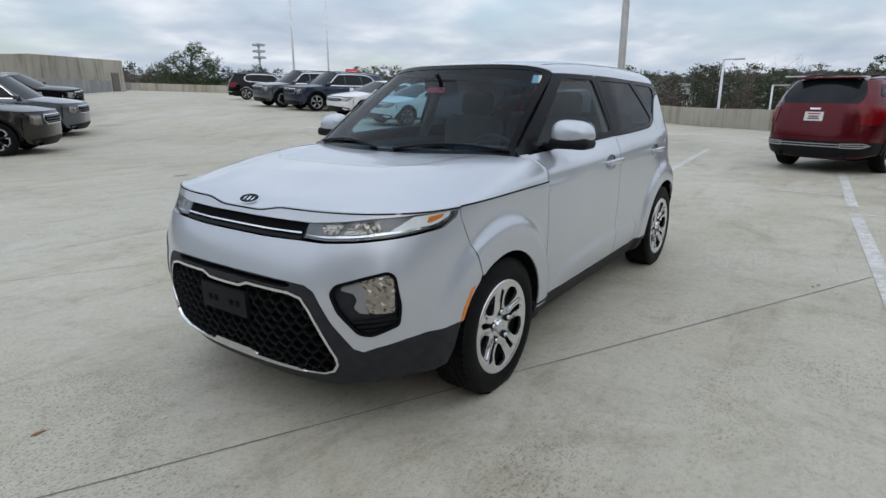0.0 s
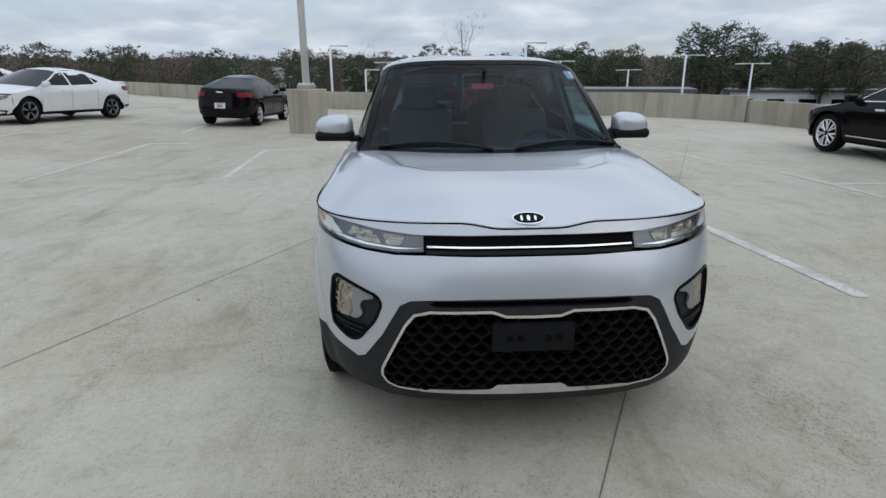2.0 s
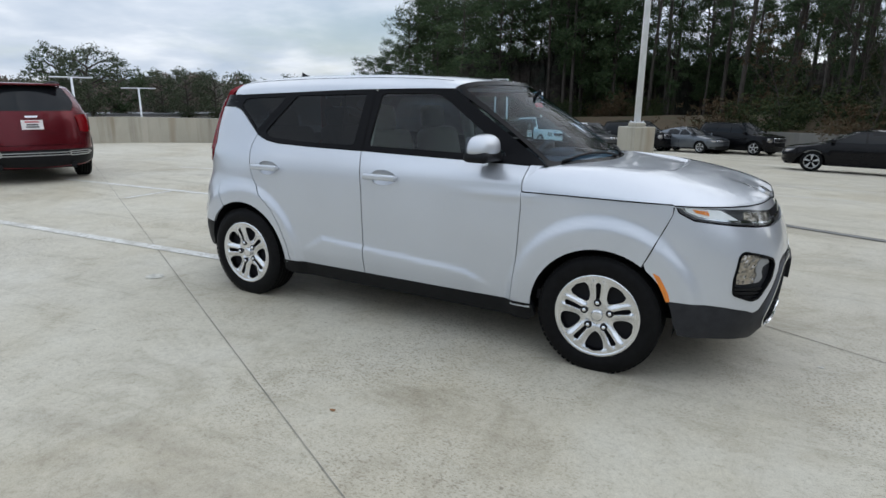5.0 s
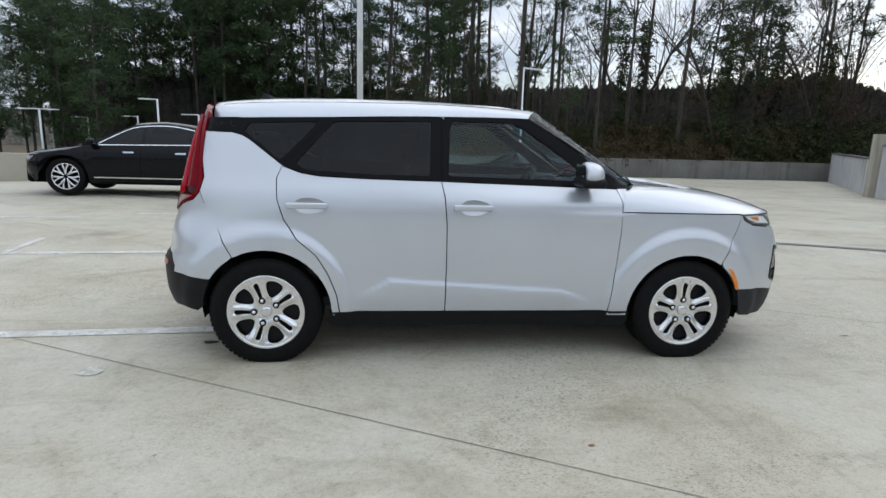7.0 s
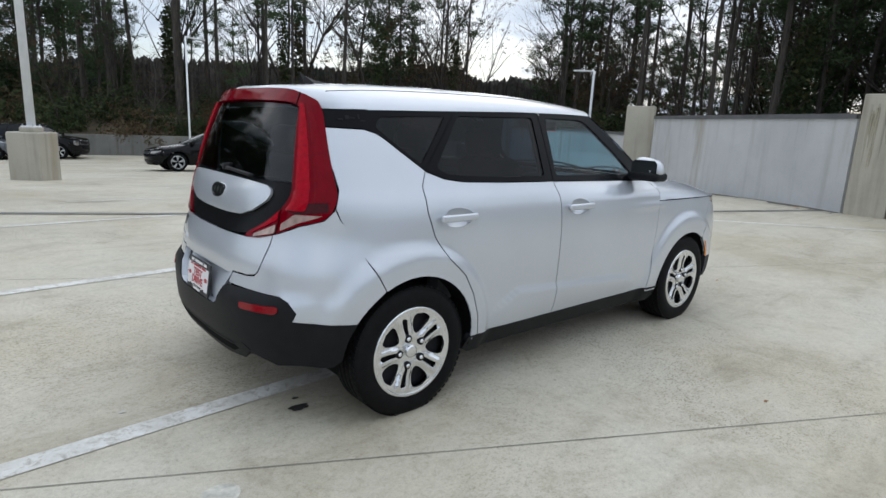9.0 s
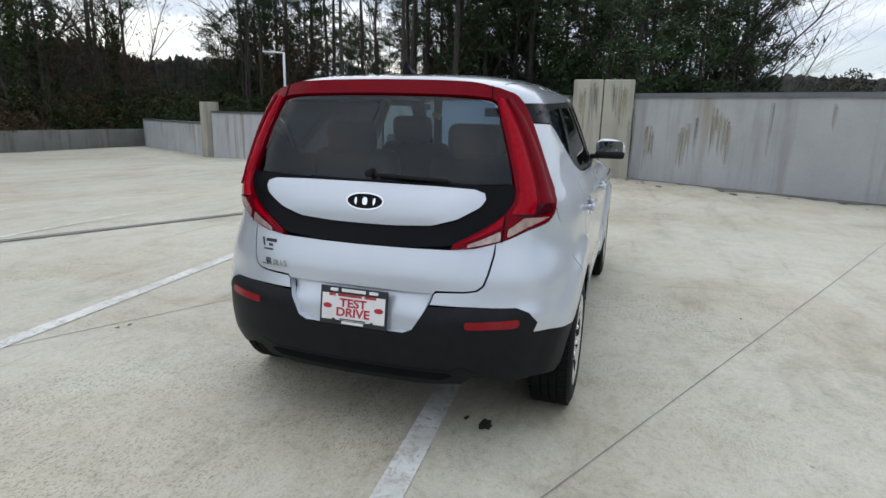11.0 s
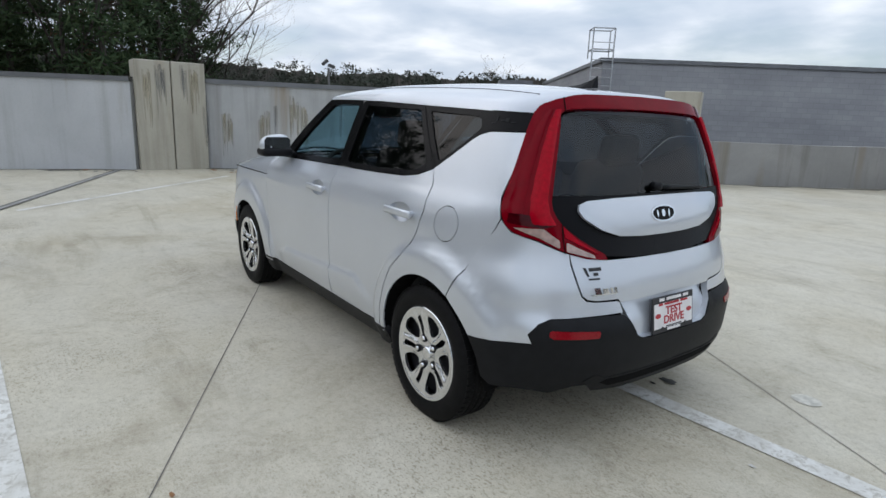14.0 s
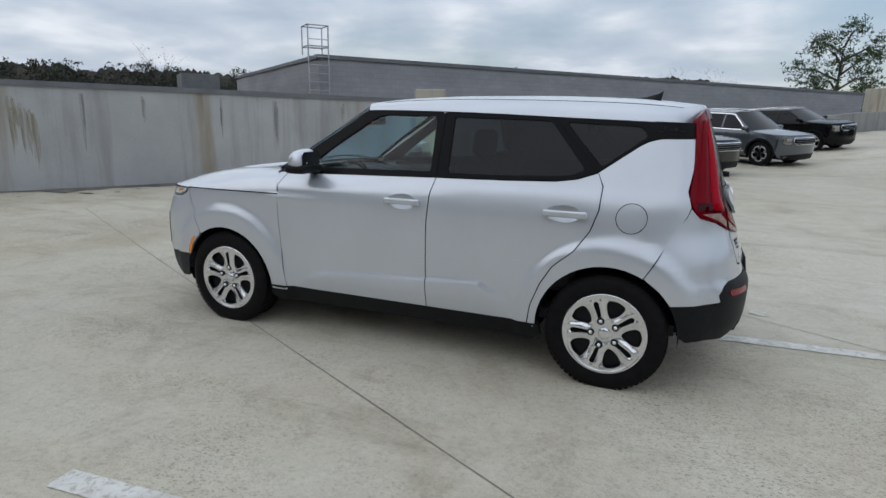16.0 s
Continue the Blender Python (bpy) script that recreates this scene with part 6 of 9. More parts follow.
    for (x, y, rear) in ((0.0, 0.36, 0), (0.0, -0.36, 0), (-0.95, 0.33, 1), (-0.95, -0.33, 1)):
        mat = M_SEAT if not rear else M_SEATD
        seat = new("seat")
        seat.parent = car
        seat["label"] = "grey beige cloth front seat" if not rear else "charcoal cloth rear seat"
        bm = bmesh.new()
        add_box(bm, (x + 0.02, y, 0.60), (0.52, 0.50, 0.20), None, 0.07, 3)
        part("cushion", bm, mat, seat, "", True)
        bm = bmesh.new()
        add_box(bm, (x - 0.32, y, 0.92), (0.17, 0.48, 0.62), Euler((0, radians(-12), 0)).to_matrix(), 0.07, 3)
        part("backrest", bm, mat, seat, "", True)
        bm = bmesh.new()
        add_box(bm, (x - 0.42, y, 1.31 - 0.03 * rear), (0.10, 0.27, 0.17), Euler((0, radians(-8), 0)).to_matrix(), 0.045, 3)
        add_tube(bm, (x - 0.40, y - 0.07, 1.15), (x - 0.42, y - 0.07, 1.27), 0.007)
        add_tube(bm, (x - 0.40, y + 0.07, 1.15), (x - 0.42, y + 0.07, 1.27), 0.007)
        part("headrest", bm, mat, seat, "", True)
    sw = lathe("steering_wheel", [(0.185 + 0.016 * math.cos(a), 0.016 * math.sin(a)) for a in [2 * math.pi * i / 10 for i in range(11)]], M_SEATD, car, 36, "black steering wheel", Matrix.Translation((0.50, 0.36, 0.98)) @ Euler((0, 0, radians(90))).to_matrix().to_4x4() @ Euler((radians(25), 0, 0)).to_matrix().to_4x4())
    bm = bmesh.new()
    add_box(bm, (0.52, 0.36, 0.975), (0.05, 0.14, 0.10), Euler((0, radians(-25), 0)).to_matrix(), 0.02, 2)
    add_box(bm, (0.52, 0.36, 0.98), (0.02, 0.36, 0.03), Euler((0, radians(-25), 0)).to_matrix(), 0.008, 1)
    part("wheel_boss", bm, M_SEATD, car)
    bm = bmesh.new()
    add_box(bm, (0.57, 0, 1.435), (0.03, 0.24, 0.07), Euler((0, radians(12), 0)).to_matrix(), 0.012, 2)
    add_tube(bm, (0.58, 0, 1.46), (0.62, 0, 1.50), 0.012)
    part("rear_view_mirror", bm, M_BLACKP, car, "black interior mirror")
    bm = bmesh.new()
    add_box(bm, (0.615, -0.01, 1.408), (0.004, 0.125, 0.032), Euler((0, radians(-25), 0)).to_matrix(), 0.001, 1)
    part("hang_tag", bm, M_TAG, car, "red paper tag below the mirror")
    p = screen_skin(0.905, 1.455, -0.006)
    bm = bmesh.new()
    add_box(bm, p, (0.004, 0.05, 0.075), Euler((0, radians(-55), radians(20))).to_matrix())
    part("screen_sticker", bm, M_STICKER, car, "small white windscreen sticker")
    bm = bmesh.new()
    add_box(bm, (-1.02, -0.02, 1.315), (0.006, 0.045, 0.36), Euler((0, radians(6), radians(25))).to_matrix())
    part("centre_belt", bm, M_SEATD, car, "black rear centre seat belt")
    bm = bmesh.new()
    add_box(bm, (-1.045, -0.02, 1.40), (0.004, 0.05, 0.03), Euler((radians(20), 0, radians(25))).to_matrix())
    part("belt_tag", bm, simple("yellow_tag", (0.75, 0.62, 0.12), 0.6), car, "small yellow tag")
    # headliner and inner pillars
    vs, fs = [], []
    for i in range(11):
        for j in range(9):
            q = hero_roof(-1.60 + 1.85 * i / 10, (-1 + j / 4) * 0.80, -0.03)
            vs.append(q)
    for i in range(10):
        for j in range(8):
            k = i * 9 + j
            fs.append((k, k + 1, k + 10, k + 9))
    obj("headliner", vs, fs, M_TRIMG, car, "pale grey headliner", True)
    for sg in (1, -1):
        bm = bmesh.new()
        add_box(bm, (-0.275, sg * 0.70, 1.27), (0.09, 0.05, 0.50), Euler((radians(sg * 22), 0, 0)).to_matrix(), 0.015, 1)
        part("inner_pillar", bm, M_TRIMG, car)
    bm = bmesh.new()
    add_box(bm, (-1.60, 0, 0.72), (0.10, 1.2, 0.60), None, 0.03, 1)
    add_box(bm, (-1.45, 0, 1.02), (0.45, 1.2, 0.03))
    part("luggage_trim", bm, M_SEATD, car)
    for x in (1.30, -1.30):
        for sg in (1, -1):
            hero_wheel(car, x, sg, turn=90.0 if x > 0 else (0.0 if sg > 0 else 180.0))
    return car


hero = build_hero()

# ---- other parked cars ----
M_WINDOW = simple("dark_car_glass", (0.008, 0.010, 0.012), 0.05, 0, 0.1, 3, spec=0.22)
M_ALLOY = simple("machined_alloy", (0.55, 0.56, 0.57), 0.3, 0.9, 0.05, 10)
M_ALLOYD = simple("black_alloy", (0.03, 0.03, 0.032), 0.3, 0.5, 0.1, 10)
M_ALLOYG = simple("grey_alloy", (0.22, 0.22, 0.23), 0.35, 0.8, 0.1, 10)
M_TAILR = simple("tail_red", (0.16, 0.003, 0.006), 0.12, 0, 0.2, 30, spec=0.3)
P_RED = paint("dark_red_paint", (0.105, 0.0016, 0.0075), 0.55, 0.26, 0.05, 0.35)
P_BLACK = paint("black_paint", (0.005, 0.005, 0.006), 0.0, 0.10, 0.0, 0.0)
P_BLACK.node_tree.nodes["Principled BSDF"].inputs["Specular IOR Level"].default_value = 0.20
P_NIGHT = paint("night_blue_paint", (0.018, 0.030, 0.060), 0.4, 0.3, 0.0, 0.5)
P_GREY = paint("steel_grey_paint", (0.095, 0.108, 0.125), 0.6, 0.28)
P_BRONZE = paint("dark_bronze_paint", (0.020, 0.018, 0.0155), 0.4, 0.25, 0.0, 0.6)
P_GRAPH = paint("graphite_paint", (0.055, 0.058, 0.064), 0.5, 0.3)
P_WHITE = paint("white_paint", (0.78, 0.79, 0.80), 0.0, 0.3)
P_MAROON = paint("maroon_paint", (0.11, 0.035, 0.045), 0.3, 0.35)


def simple_wheel(parent, x, side, R, yo, rim_r, n, mat, mat_back, split=0.0, width=0.235):
    mtx = Matrix.Translation((x, side * (yo - width / 2), R)) @ Matrix.Diagonal((1, side, 1, 1))
    w = new("wheel")
    w.parent = parent

    def place(o):
        o.data.transform(mtx)
        if side < 0:
            o.data.flip_normals()
        o.parent = w

    place(lathe("tyre", tyre_profile(R, rim_r, width), M_RUBBER, None, 36))
    bm = bmesh.new()
    h = width / 2
    for i in range(n):
        a = math.pi / 2 + 2 * math.pi * i / n
        if split:
            for k in (-1, 1):
                spoke(bm, a, 0.035, rim_r - 0.008, 0.030, 0.036, h * 0.78, h * 0.86, 0.02, k * split)
        else:
            spoke(bm, a, 0.035, rim_r - 0.008, 0.055, 0.075, h * 0.78, h * 0.86, 0.02)
    place(part("spokes", bm, mat, None, "", True))
    place(lathe("rim", [(rim_r + 0.004, h * 0.82), (rim_r, h * 0.92), (rim_r - 0.014, h * 0.86), (rim_r - 0.02, 0.0), (rim_r - 0.02, -h)], mat, None, 36))
    if R > 0.385 and mat is M_ALLOYD:
        for i in range(5):
            bm = bmesh.new()
            m = math.pi / 2 + math.pi / 5 + 2 * math.pi * i / 5
            run = [(rim_r * 0.60, -0.50), (rim_r * 0.86, -0.44), (rim_r * 0.90, 0.0), (rim_r * 0.86, 0.44), (rim_r * 0.60, 0.50)]
            for (ra, a0), (rb, a1) in zip(run, run[1:]):
                add_tube(bm, (ra * math.cos(m + a0), h * 0.90, ra * math.sin(m + a0)), (rb * math.cos(m + a1), h * 0.90, rb * math.sin(m + a1)), 0.016, 0.016, 6)
            place(part("rim_insert", bm, M_ALLOY, None, "bright machined rim insert", True))
    place(lathe("rim_back", [(rim_r - 0.018, h * 0.30), (0.07, h * 0.42), (0.06, h * 0.80), (0.0, h * 0.84)], mat_back, None, 24))
    return w


def make_car(name, label, mat, L, W, H, wb, fo, R, suv, style="", rim=(5, None, 0.0), belt=None, clad=False, rails=False, plate=True, chrome_line=False, group=""):
    """A parked car of given size, nose to +x, built from skin panels; returns its base."""
    car = empty(name)
    tagged(car, label, "car", group)
    xF = wb / 2 + fo
    xR = xF - L
    zb = belt or (1.10 if suv else 0.95)
    ys = [(0.2, W - 0.13), (0.34, W - 0.06), (0.55, W - 0.025), (0.75, W - 0.02), (zb - 0.1, W - 0.03), (zb, W - 0.07), ((zb + H) / 2, W - (0.17 if suv else 0.22)), (H - 0.1, W - (0.28 if suv else 0.36)), (H, W - (0.34 if suv else 0.42))]
    zh = zb - (0.02 if suv else 0.03)
    zn = zb - (0.12 if suv else 0.20)
    xf = [(0.22, xF - 0.12), (0.36, xF - 0.02), (0.5, xF), (zn - 0.12, xF - 0.01), (zn, xF - 0.06), (zn + 0.15, xF - 0.2)]
    if suv:
        xr = [(0.25, xR + 0.10), (0.45, xR), (0.65, xR + 0.01), (0.95, xR + 0.05), (zb, xR + 0.09), (zb + 0.12, xR + 0.12), (H - 0.15, xR + 0.36), (H, xR + 0.46)]
        deck = zb + 0.02
    else:
        xr = [(0.25, xR + 0.10), (0.45, xR), (0.65, xR + 0.02), (0.9, xR + 0.04), (1.05, xR + 0.06), (1.2, xR + 0.2), (H, xR + 0.9)]
        deck = zb + 0.09
    ax = (wb / 2, -wb / 2)
    ar = R + 0.055
    sh = Shell(ys, xf, xr, wb / 2 - 0.25, -wb / 2 + (0.2 if suv else 0.35), ax, ar, nf=5.0, mf=2.6, nr=5.0, mr=2.8, flare=0.015)
    S = sh.side
    # glasshouse outline in side view
    if suv:
        xa, xt, xc, xcb = wb / 2 - 0.40, wb / 2 - 1.15, xR + 0.50, xR + 0.19
        zt, zct = H - 0.105, H - 0.14
    else:
        xa, xt, xc, xcb = wb / 2 - 0.36, wb / 2 - 1.22, -wb / 2 + 0.42, -wb / 2 - 0.50
        zt, zct = H - 0.115, H - 0.155
    zrb = zb + 0.03 if suv else deck - 0.02
    fx, rx = wb / 2 + ar + 0.06, -wb / 2 - ar - 0.06
    zc = Curve1([(rx - 0.3, zrb if suv else deck - 0.05), (xcb, zrb), (xa, zb), (xa + 0.05, zh), (fx + 0.2, zn)])
    top = [(rx, zc(rx)), ((rx + xcb) / 2, zc((rx + xcb) / 2)), (xcb, zc(xcb)), ((xcb + xa) / 2, zc((xcb + xa) / 2)), (xa, zb), (xa + 0.3, zc(xa + 0.3)), (fx, zc(fx))]
    lowz = 0.30
    side = top + [(fx, 0.42)] + arc(ax[0], R, ar, 25, 180, 12) + [(ax[0] - ar, lowz), (ax[1] + ar, lowz)] + arc(ax[1], R, ar, 0, 155, 12) + [(rx, 0.42)]
    both("body_side", side, S, mat, car, step=0.07, thick=0.02)
    sill = [(ax[1] + ar + 0.01, lowz), (ax[0] - ar - 0.01, lowz), (ax[0] - ar, 0.22), (ax[1] + ar, 0.22)]
    both("sill", sill, lambda x, z: S(x, z, -0.005), M_BLACKP, car, step=0.1, thick=0.03)
    if clad:
        for a in ax:
            both("arch_trim", arc(a, R, ar + 0.05, -5, 185, 16) + arc(a, R, ar - 0.005, 185, -5, 16), lambda x, z: S(x, z, 0.012), M_BLACKP, car, step=0.06, thick=0.015)
    both("crease", [(rx + 0.1, zb - 0.16), (fx - 0.1, zb - 0.20), (fx - 0.1, zb - 0.206), (rx + 0.1, zb - 0.168)], lambda x, z: S(x, z, 0.004), mat, car, step=0.12, thick=0.004)
    for xx in (xa - 0.02, xa - 1.02, xa - 1.95):
        both("door_gap", [(xx, zb - 0.02), (xx + 0.008, zb - 0.02), (xx + 0.028, lowz + 0.04), (xx + 0.02, lowz + 0.04)], lambda x, z: S(x, z, 0.002), M_DARK, car, step=0.1, thick=0)
    for xx in (xa - 0.90, xa - 1.85):
        both("handle", rounded([(xx, zb - 0.09), (xx + 0.20, zb - 0.095), (xx + 0.20, zb - 0.125), (xx, zb - 0.12)], 0.012), lambda x, z: S(x, z, 0.022), M_CHROME if chrome_line else mat, car, step=0.06, thick=0.022)
    # wheels and arches
    for a in ax:
        for sg in (1, -1):
            simple_wheel(car, a, sg, R, W - 0.035, R * 0.70, rim[0], rim[1] or M_ALLOY, M_DARK, rim[2])
    bm = bmesh.new()
    add_box(bm, (0, 0, 0.40), (L - 0.5, 2 * W - 0.56, 0.36), None, 0.05, 1)
    add_box(bm, (0, 0, 0.42), (wb - 2 * ar, 2 * W - 0.2, 0.40))
    part("underbody", bm, M_DARK, car)

    # loft helper for bonnet, screens, roof, boot
    def loft(nm, edge, bow, crown, m, n=10, nv=16, lab="", power=2.4, lift=0.0):
        vs, fs = [], []
        for i in range(n + 1):
            s = i / n
            ex, ez = edge(s)
            ey = S(ex, ez).y - 0.004
            for j in range(nv + 1):
                v = -1 + 2 * j / nv
                k = 1 - abs(v) ** power
                vs.append(Vector((ex + bow(s) * (1 - v * v), ey * v, ez + crown(s) * k + lift)))
        for i in range(n):
            for j in range(nv):
                k = i * (nv + 1) + j
                fs.append((k, k + nv + 1, k + nv + 2, k + 1))
        return obj(nm, vs, fs, m, car, lab, True)

    lerp = lambda a, b: (lambda s: (a[0] + (b[0] - a[0]) * s, a[1] + (b[1] - a[1]) * s))
    fb, ft = 0.20, 0.13
    loft("windscreen", lerp((xt, zt), (xa, zb)), lambda s: ft + (fb - ft) * s, lambda s: 0.045 * (1 - s), M_WINDOW, lab="dark windscreen")
    rl = Curve1([(xc, zct), ((xc + xt) / 2 - 0.2, H - 0.09), (xt, zt)])
    if not suv:
        rl = Curve1([(xc, zct), (xc + 0.35, H - 0.094), ((xc + xt) / 2 + 0.12, H - 0.064), (xt - 0.22, H - 0.082), (xt, zt)])
    loft("roof", lambda s: (xc + (xt - xc) * s, rl(xc + (xt - xc) * s)), lambda s: -0.08 * (1 - s) + ft * s * s, lambda s: 0.075 - 0.03 * s - 0.02 * (1 - s), mat if style != "glass_roof" else M_WINDOW, 12, power=4.0)
    loft("rear_screen", lerp((xcb, zrb), (xc, zct)), lambda s: -0.10 + 0.02 * s, lambda s: 0.05 * s, M_WINDOW, lab="dark rear screen")
    # bonnet
    vs, fs = [], []
    n, nv = 12, 18
    for i in range(n + 1):
        s = i / n
        for j in range(nv + 1):
            v = -1 + 2 * j / nv
            uf = sh.u(1, zn, x=fx) * abs(v)
            F = sh.end(1, uf, zn)
            bx = xa + 0.02 + fb * (1 - v * v)
            by = S(xa + 0.05, zh).y * abs(v)
            x = bx + (F.x - bx) * s
            y = by + (F.y - by) * s
            zcut = zc(xa + 0.06 + (fx - xa - 0.06) * s)
            z = zcut + (0.055 * (1 - s) + 0.03 * math.sin(math.pi * s)) * (1 - abs(v) ** 3)
            y += (S(x, zcut).y - y) * abs(v) ** 8 if x < fx else 0
            vs.append(Vector((x, math.copysign(y, v), z)))
    for i in range(n):
        for j in range(nv):
            k = i * (nv + 1) + j
            fs.append((k, k + nv + 1, k + nv + 2, k + 1))
    obj("bonnet", vs, fs, mat, car, "", True)
    if not suv:
        vs, fs = [], []
        for i in range(9):
            s = i / 8
            for j in range(nv + 1):
                v = -1 + 2 * j / nv
                F = sh.end(-1, sh.u(-1, deck, x=rx) * abs(v), deck)
                bx, by = xcb - 0.10 * (1 - v * v), S(xcb, zrb).y * abs(v)
                x, y = bx + (F.x - bx) * s, by + (F.y - by) * s
                zz = zrb + (zc(rx) - zrb) * s
                z = zz + 0.035 * (1 - abs(v) ** 3) * math.sin(math.pi * (0.25 + 0.5 * s)) + (deck - zc(rx)) * s * s * (1 - abs(v) ** 6)
                vs.append(Vector((x, math.copysign(y, v), z)))
        for i in range(8):
            for j in range(nv):
                k = i * (nv + 1) + j
                fs.append((k, k + 1, k + nv + 2, k + nv + 1))
        obj("boot_lid", vs, fs, mat, car, "", True)
    # side glazing
    dlo = [(xa + 0.02, zb - 0.005), (xt, zt + 0.004), ((xt + xc) / 2, rl((xt + xc) / 2) + 0.004), (xc, zct + 0.004), (xcb, zrb - 0.005), ((xcb + xa) / 2, zc((xcb + xa) / 2) - 0.005)]
    pil = mat if not suv else M_GLOSSB
    both("glasshouse", dlo, lambda x, z: S(x, z, -0.004), mat, car, step=0.09, thick=0.02)
    xm, xq = xa - 1.06, xa - 1.98
    roofz = lambda x: rl(x) - 0.05
    ap = lambda z: xa + (xt - xa) * (z - zb) / (zt - zb)
    cp = lambda z: xcb + (xc - xcb) * (z - zrb) / (zct - zrb)
    w1 = [(xa - 0.20, zb + 0.035), (ap(zt - 0.06) - 0.06, zt - 0.055), (xm + 0.04, roofz(xm)), (xm + 0.03, zb + 0.03)]
    w2 = [(xm - 0.03, zb + 0.03), (xm - 0.02, roofz(xm)), (max(xq + 0.16, cp(roofz(xq)) + 0.10), roofz(max(xq + 0.16, xc + 0.1))), (xq + 0.06, zb + 0.06)]
    ws = [w1, w2]
    if suv and chrome_line:
        xe = -wb / 2
        ws.append([(xq + 0.0, zb + 0.075), (xq + 0.06, roofz(xq)), (xe + 0.14, roofz(xe + 0.14) - 0.07), (xe - 0.02, zb + 0.25), (xe + 0.10, zb + 0.11)])
    elif suv:
        ws.append([(xq + 0.0, zb + 0.07), (xq + 0.10, roofz(xq)), (cp(H - 0.2) + 0.22, roofz(xc + 0.15) - 0.02), (cp(zb + 0.16) + 0.22, zb + 0.15)])
    elif wb > 2.7:
        ws.append([(xq + 0.0, zb + 0.09), (xq + 0.12, roofz(xq) - 0.05), (xq - 0.02, roofz(xq) - 0.10), (xq - 0.16, zb + 0.14)])
    for wpoly in ws:
        both("side_window", rounded(wpoly, 0.03), lambda x, z: S(x, z, 0.001), M_WINDOW, car, step=0.12, thick=0.003, label="dark side glass")
    if chrome_line and suv:
        loop = flowing([(xa - 0.14, zb + 0.004), (ap(zt - 0.14) - 0.04, zt - 0.14), (xt - 0.08, rl(xt - 0.08) - 0.036), ((xt + xc) / 2 + 0.2, rl((xt + xc) / 2 + 0.2) - 0.026), (xe + 0.38, rl(xe + 0.38) - 0.034), (xe + 0.06, rl(xe + 0.06) - 0.10), (xe - 0.09, zb + 0.25), (xe + 0.08, zb + 0.068), (xq + 0.1, zb + 0.034), (xm, zb + 0.008), (xa - 0.14, zb + 0.004)], 4)[:-1]
        both("window_surround", loop, lambda x, z: S(x, z, 0.007), M_CHROME, car, step=0.07, thick=0.008, holes=(inset(loop, 0.030),), label="bright rounded window surround")
        both("sill_trim", [(ax[1] + ar + 0.14, 0.455), (ax[0] - ar - 0.10, 0.455), (ax[0] - ar - 0.10, 0.425), (ax[1] + ar + 0.14, 0.425)], lambda x, z: S(x, z, 0.012), M_CHROME, car, step=0.15, thick=0.010, label="bright door sill strip")
    elif chrome_line:
        wl_ = [(xa - 0.22, zb + 0.012), (xq - 0.18, zb + 0.06), (xq - 0.18, zb + 0.075), (xa - 0.20, zb + 0.026)]
        both("window_trim", wl_, lambda x, z: S(x, z, 0.006), M_CHROME, car, step=0.1, thick=0.006, label="chrome window line")
        arch_w = flowing([(xa - 0.20, zb + 0.026), (ap(zt - 0.10) - 0.05, zt - 0.105), (xt - 0.10, rl(xt - 0.10) - 0.036), ((xt + xc) / 2, rl((xt + xc) / 2) - 0.036), (xc + 0.15, rl(xc + 0.15) - 0.045), (xc - 0.05, zct - 0.085), (xq - 0.18, zb + 0.070)], 5)
        tp_ = arch_w + [(x, z - 0.015) for x, z in arch_w[::-1]]
        both("window_trim", tp_, lambda x, z: S(x, z, 0.006), M_CHROME, car, step=0.1, thick=0.006, label="chrome window line")
        if wb > 2.5:
            both("sill_trim", [(ax[1] + ar + 0.1, 0.36), (ax[0] - ar - 0.1, 0.36), (ax[0] - ar - 0.1, 0.338), (ax[1] + ar + 0.1, 0.338)], lambda x, z: S(x, z, 0.008), M_CHROME, car, step=0.15, thick=0.008, label="chrome sill strip")
    if rails:
        for sg in (1, -1):
            run = [xc + 0.15 + (xt - xc - 0.2) * k / 8 for k in range(9)]
            chain("roof_rail", [Vector((x, sg * (S(x, rl(x)).y - 0.10), rl(x) + 0.060 + 0.014 * math.sin(math.pi * (x - xc - 0.15) / (xt - xc - 0.2)))) for x in run], 0.018, M_CHROME if style == "bright" else M_BLACKP, car)
    # mirrors
    for sg in (1, -1):
        bm = bmesh.new()
        add_box(bm, (xa - 0.16, sg * (S(xa - 0.2, zb).y + 0.10), zb + 0.07), (0.12, 0.20, 0.13), None, 0.04, 3)
        part("door_mirror", bm, mat, car, "", True)
    # nose
    E = lambda off=0.0: (lambda u, z: sh.end(1, u, z, off))
    U = lambda z, y=None, x=None: (sh.u(1, z, y, x), z)
    mir = lambda poly: poly + [(-u, z) for u, z in poly[::-1] if abs(u) > 1e-6]
    nose = [U(zn, y=0.0), U(zn, y=W * 0.5), U(zn, x=fx + 0.12), U(zn, x=fx), U(0.42, x=fx), U(0.30, x=fx + 0.05), U(0.24, y=W * 0.75), U(0.22, y=0.0)]
    panel("front_bumper", mir(nose), E(), mat, car, step=0.07, thick=0.02)
    low = [U(0.42, y=0), U(0.40, y=W * 0.62), U(0.36, x=fx + 0.12), U(0.25, x=fx + 0.12), U(0.225, y=W * 0.7), U(0.215, y=0)]
    panel("lower_grille", mir(low), E(0.008), M_BLACKP, car, step=0.08, thick=0.02)
    gt, gb = (zn - 0.05, zn - 0.28) if suv else (zn - 0.04, zn - 0.15)
    gr = [U(gt, y=0), U(gt, y=W * 0.58), U((gt + gb) / 2, y=W * 0.62), U(gb, y=W * 0.52), U(gb, y=0)]
    panel("grille", mir(gr), E(0.006), M_DARK, car, step=0.08, thick=0.012, label="black grille")
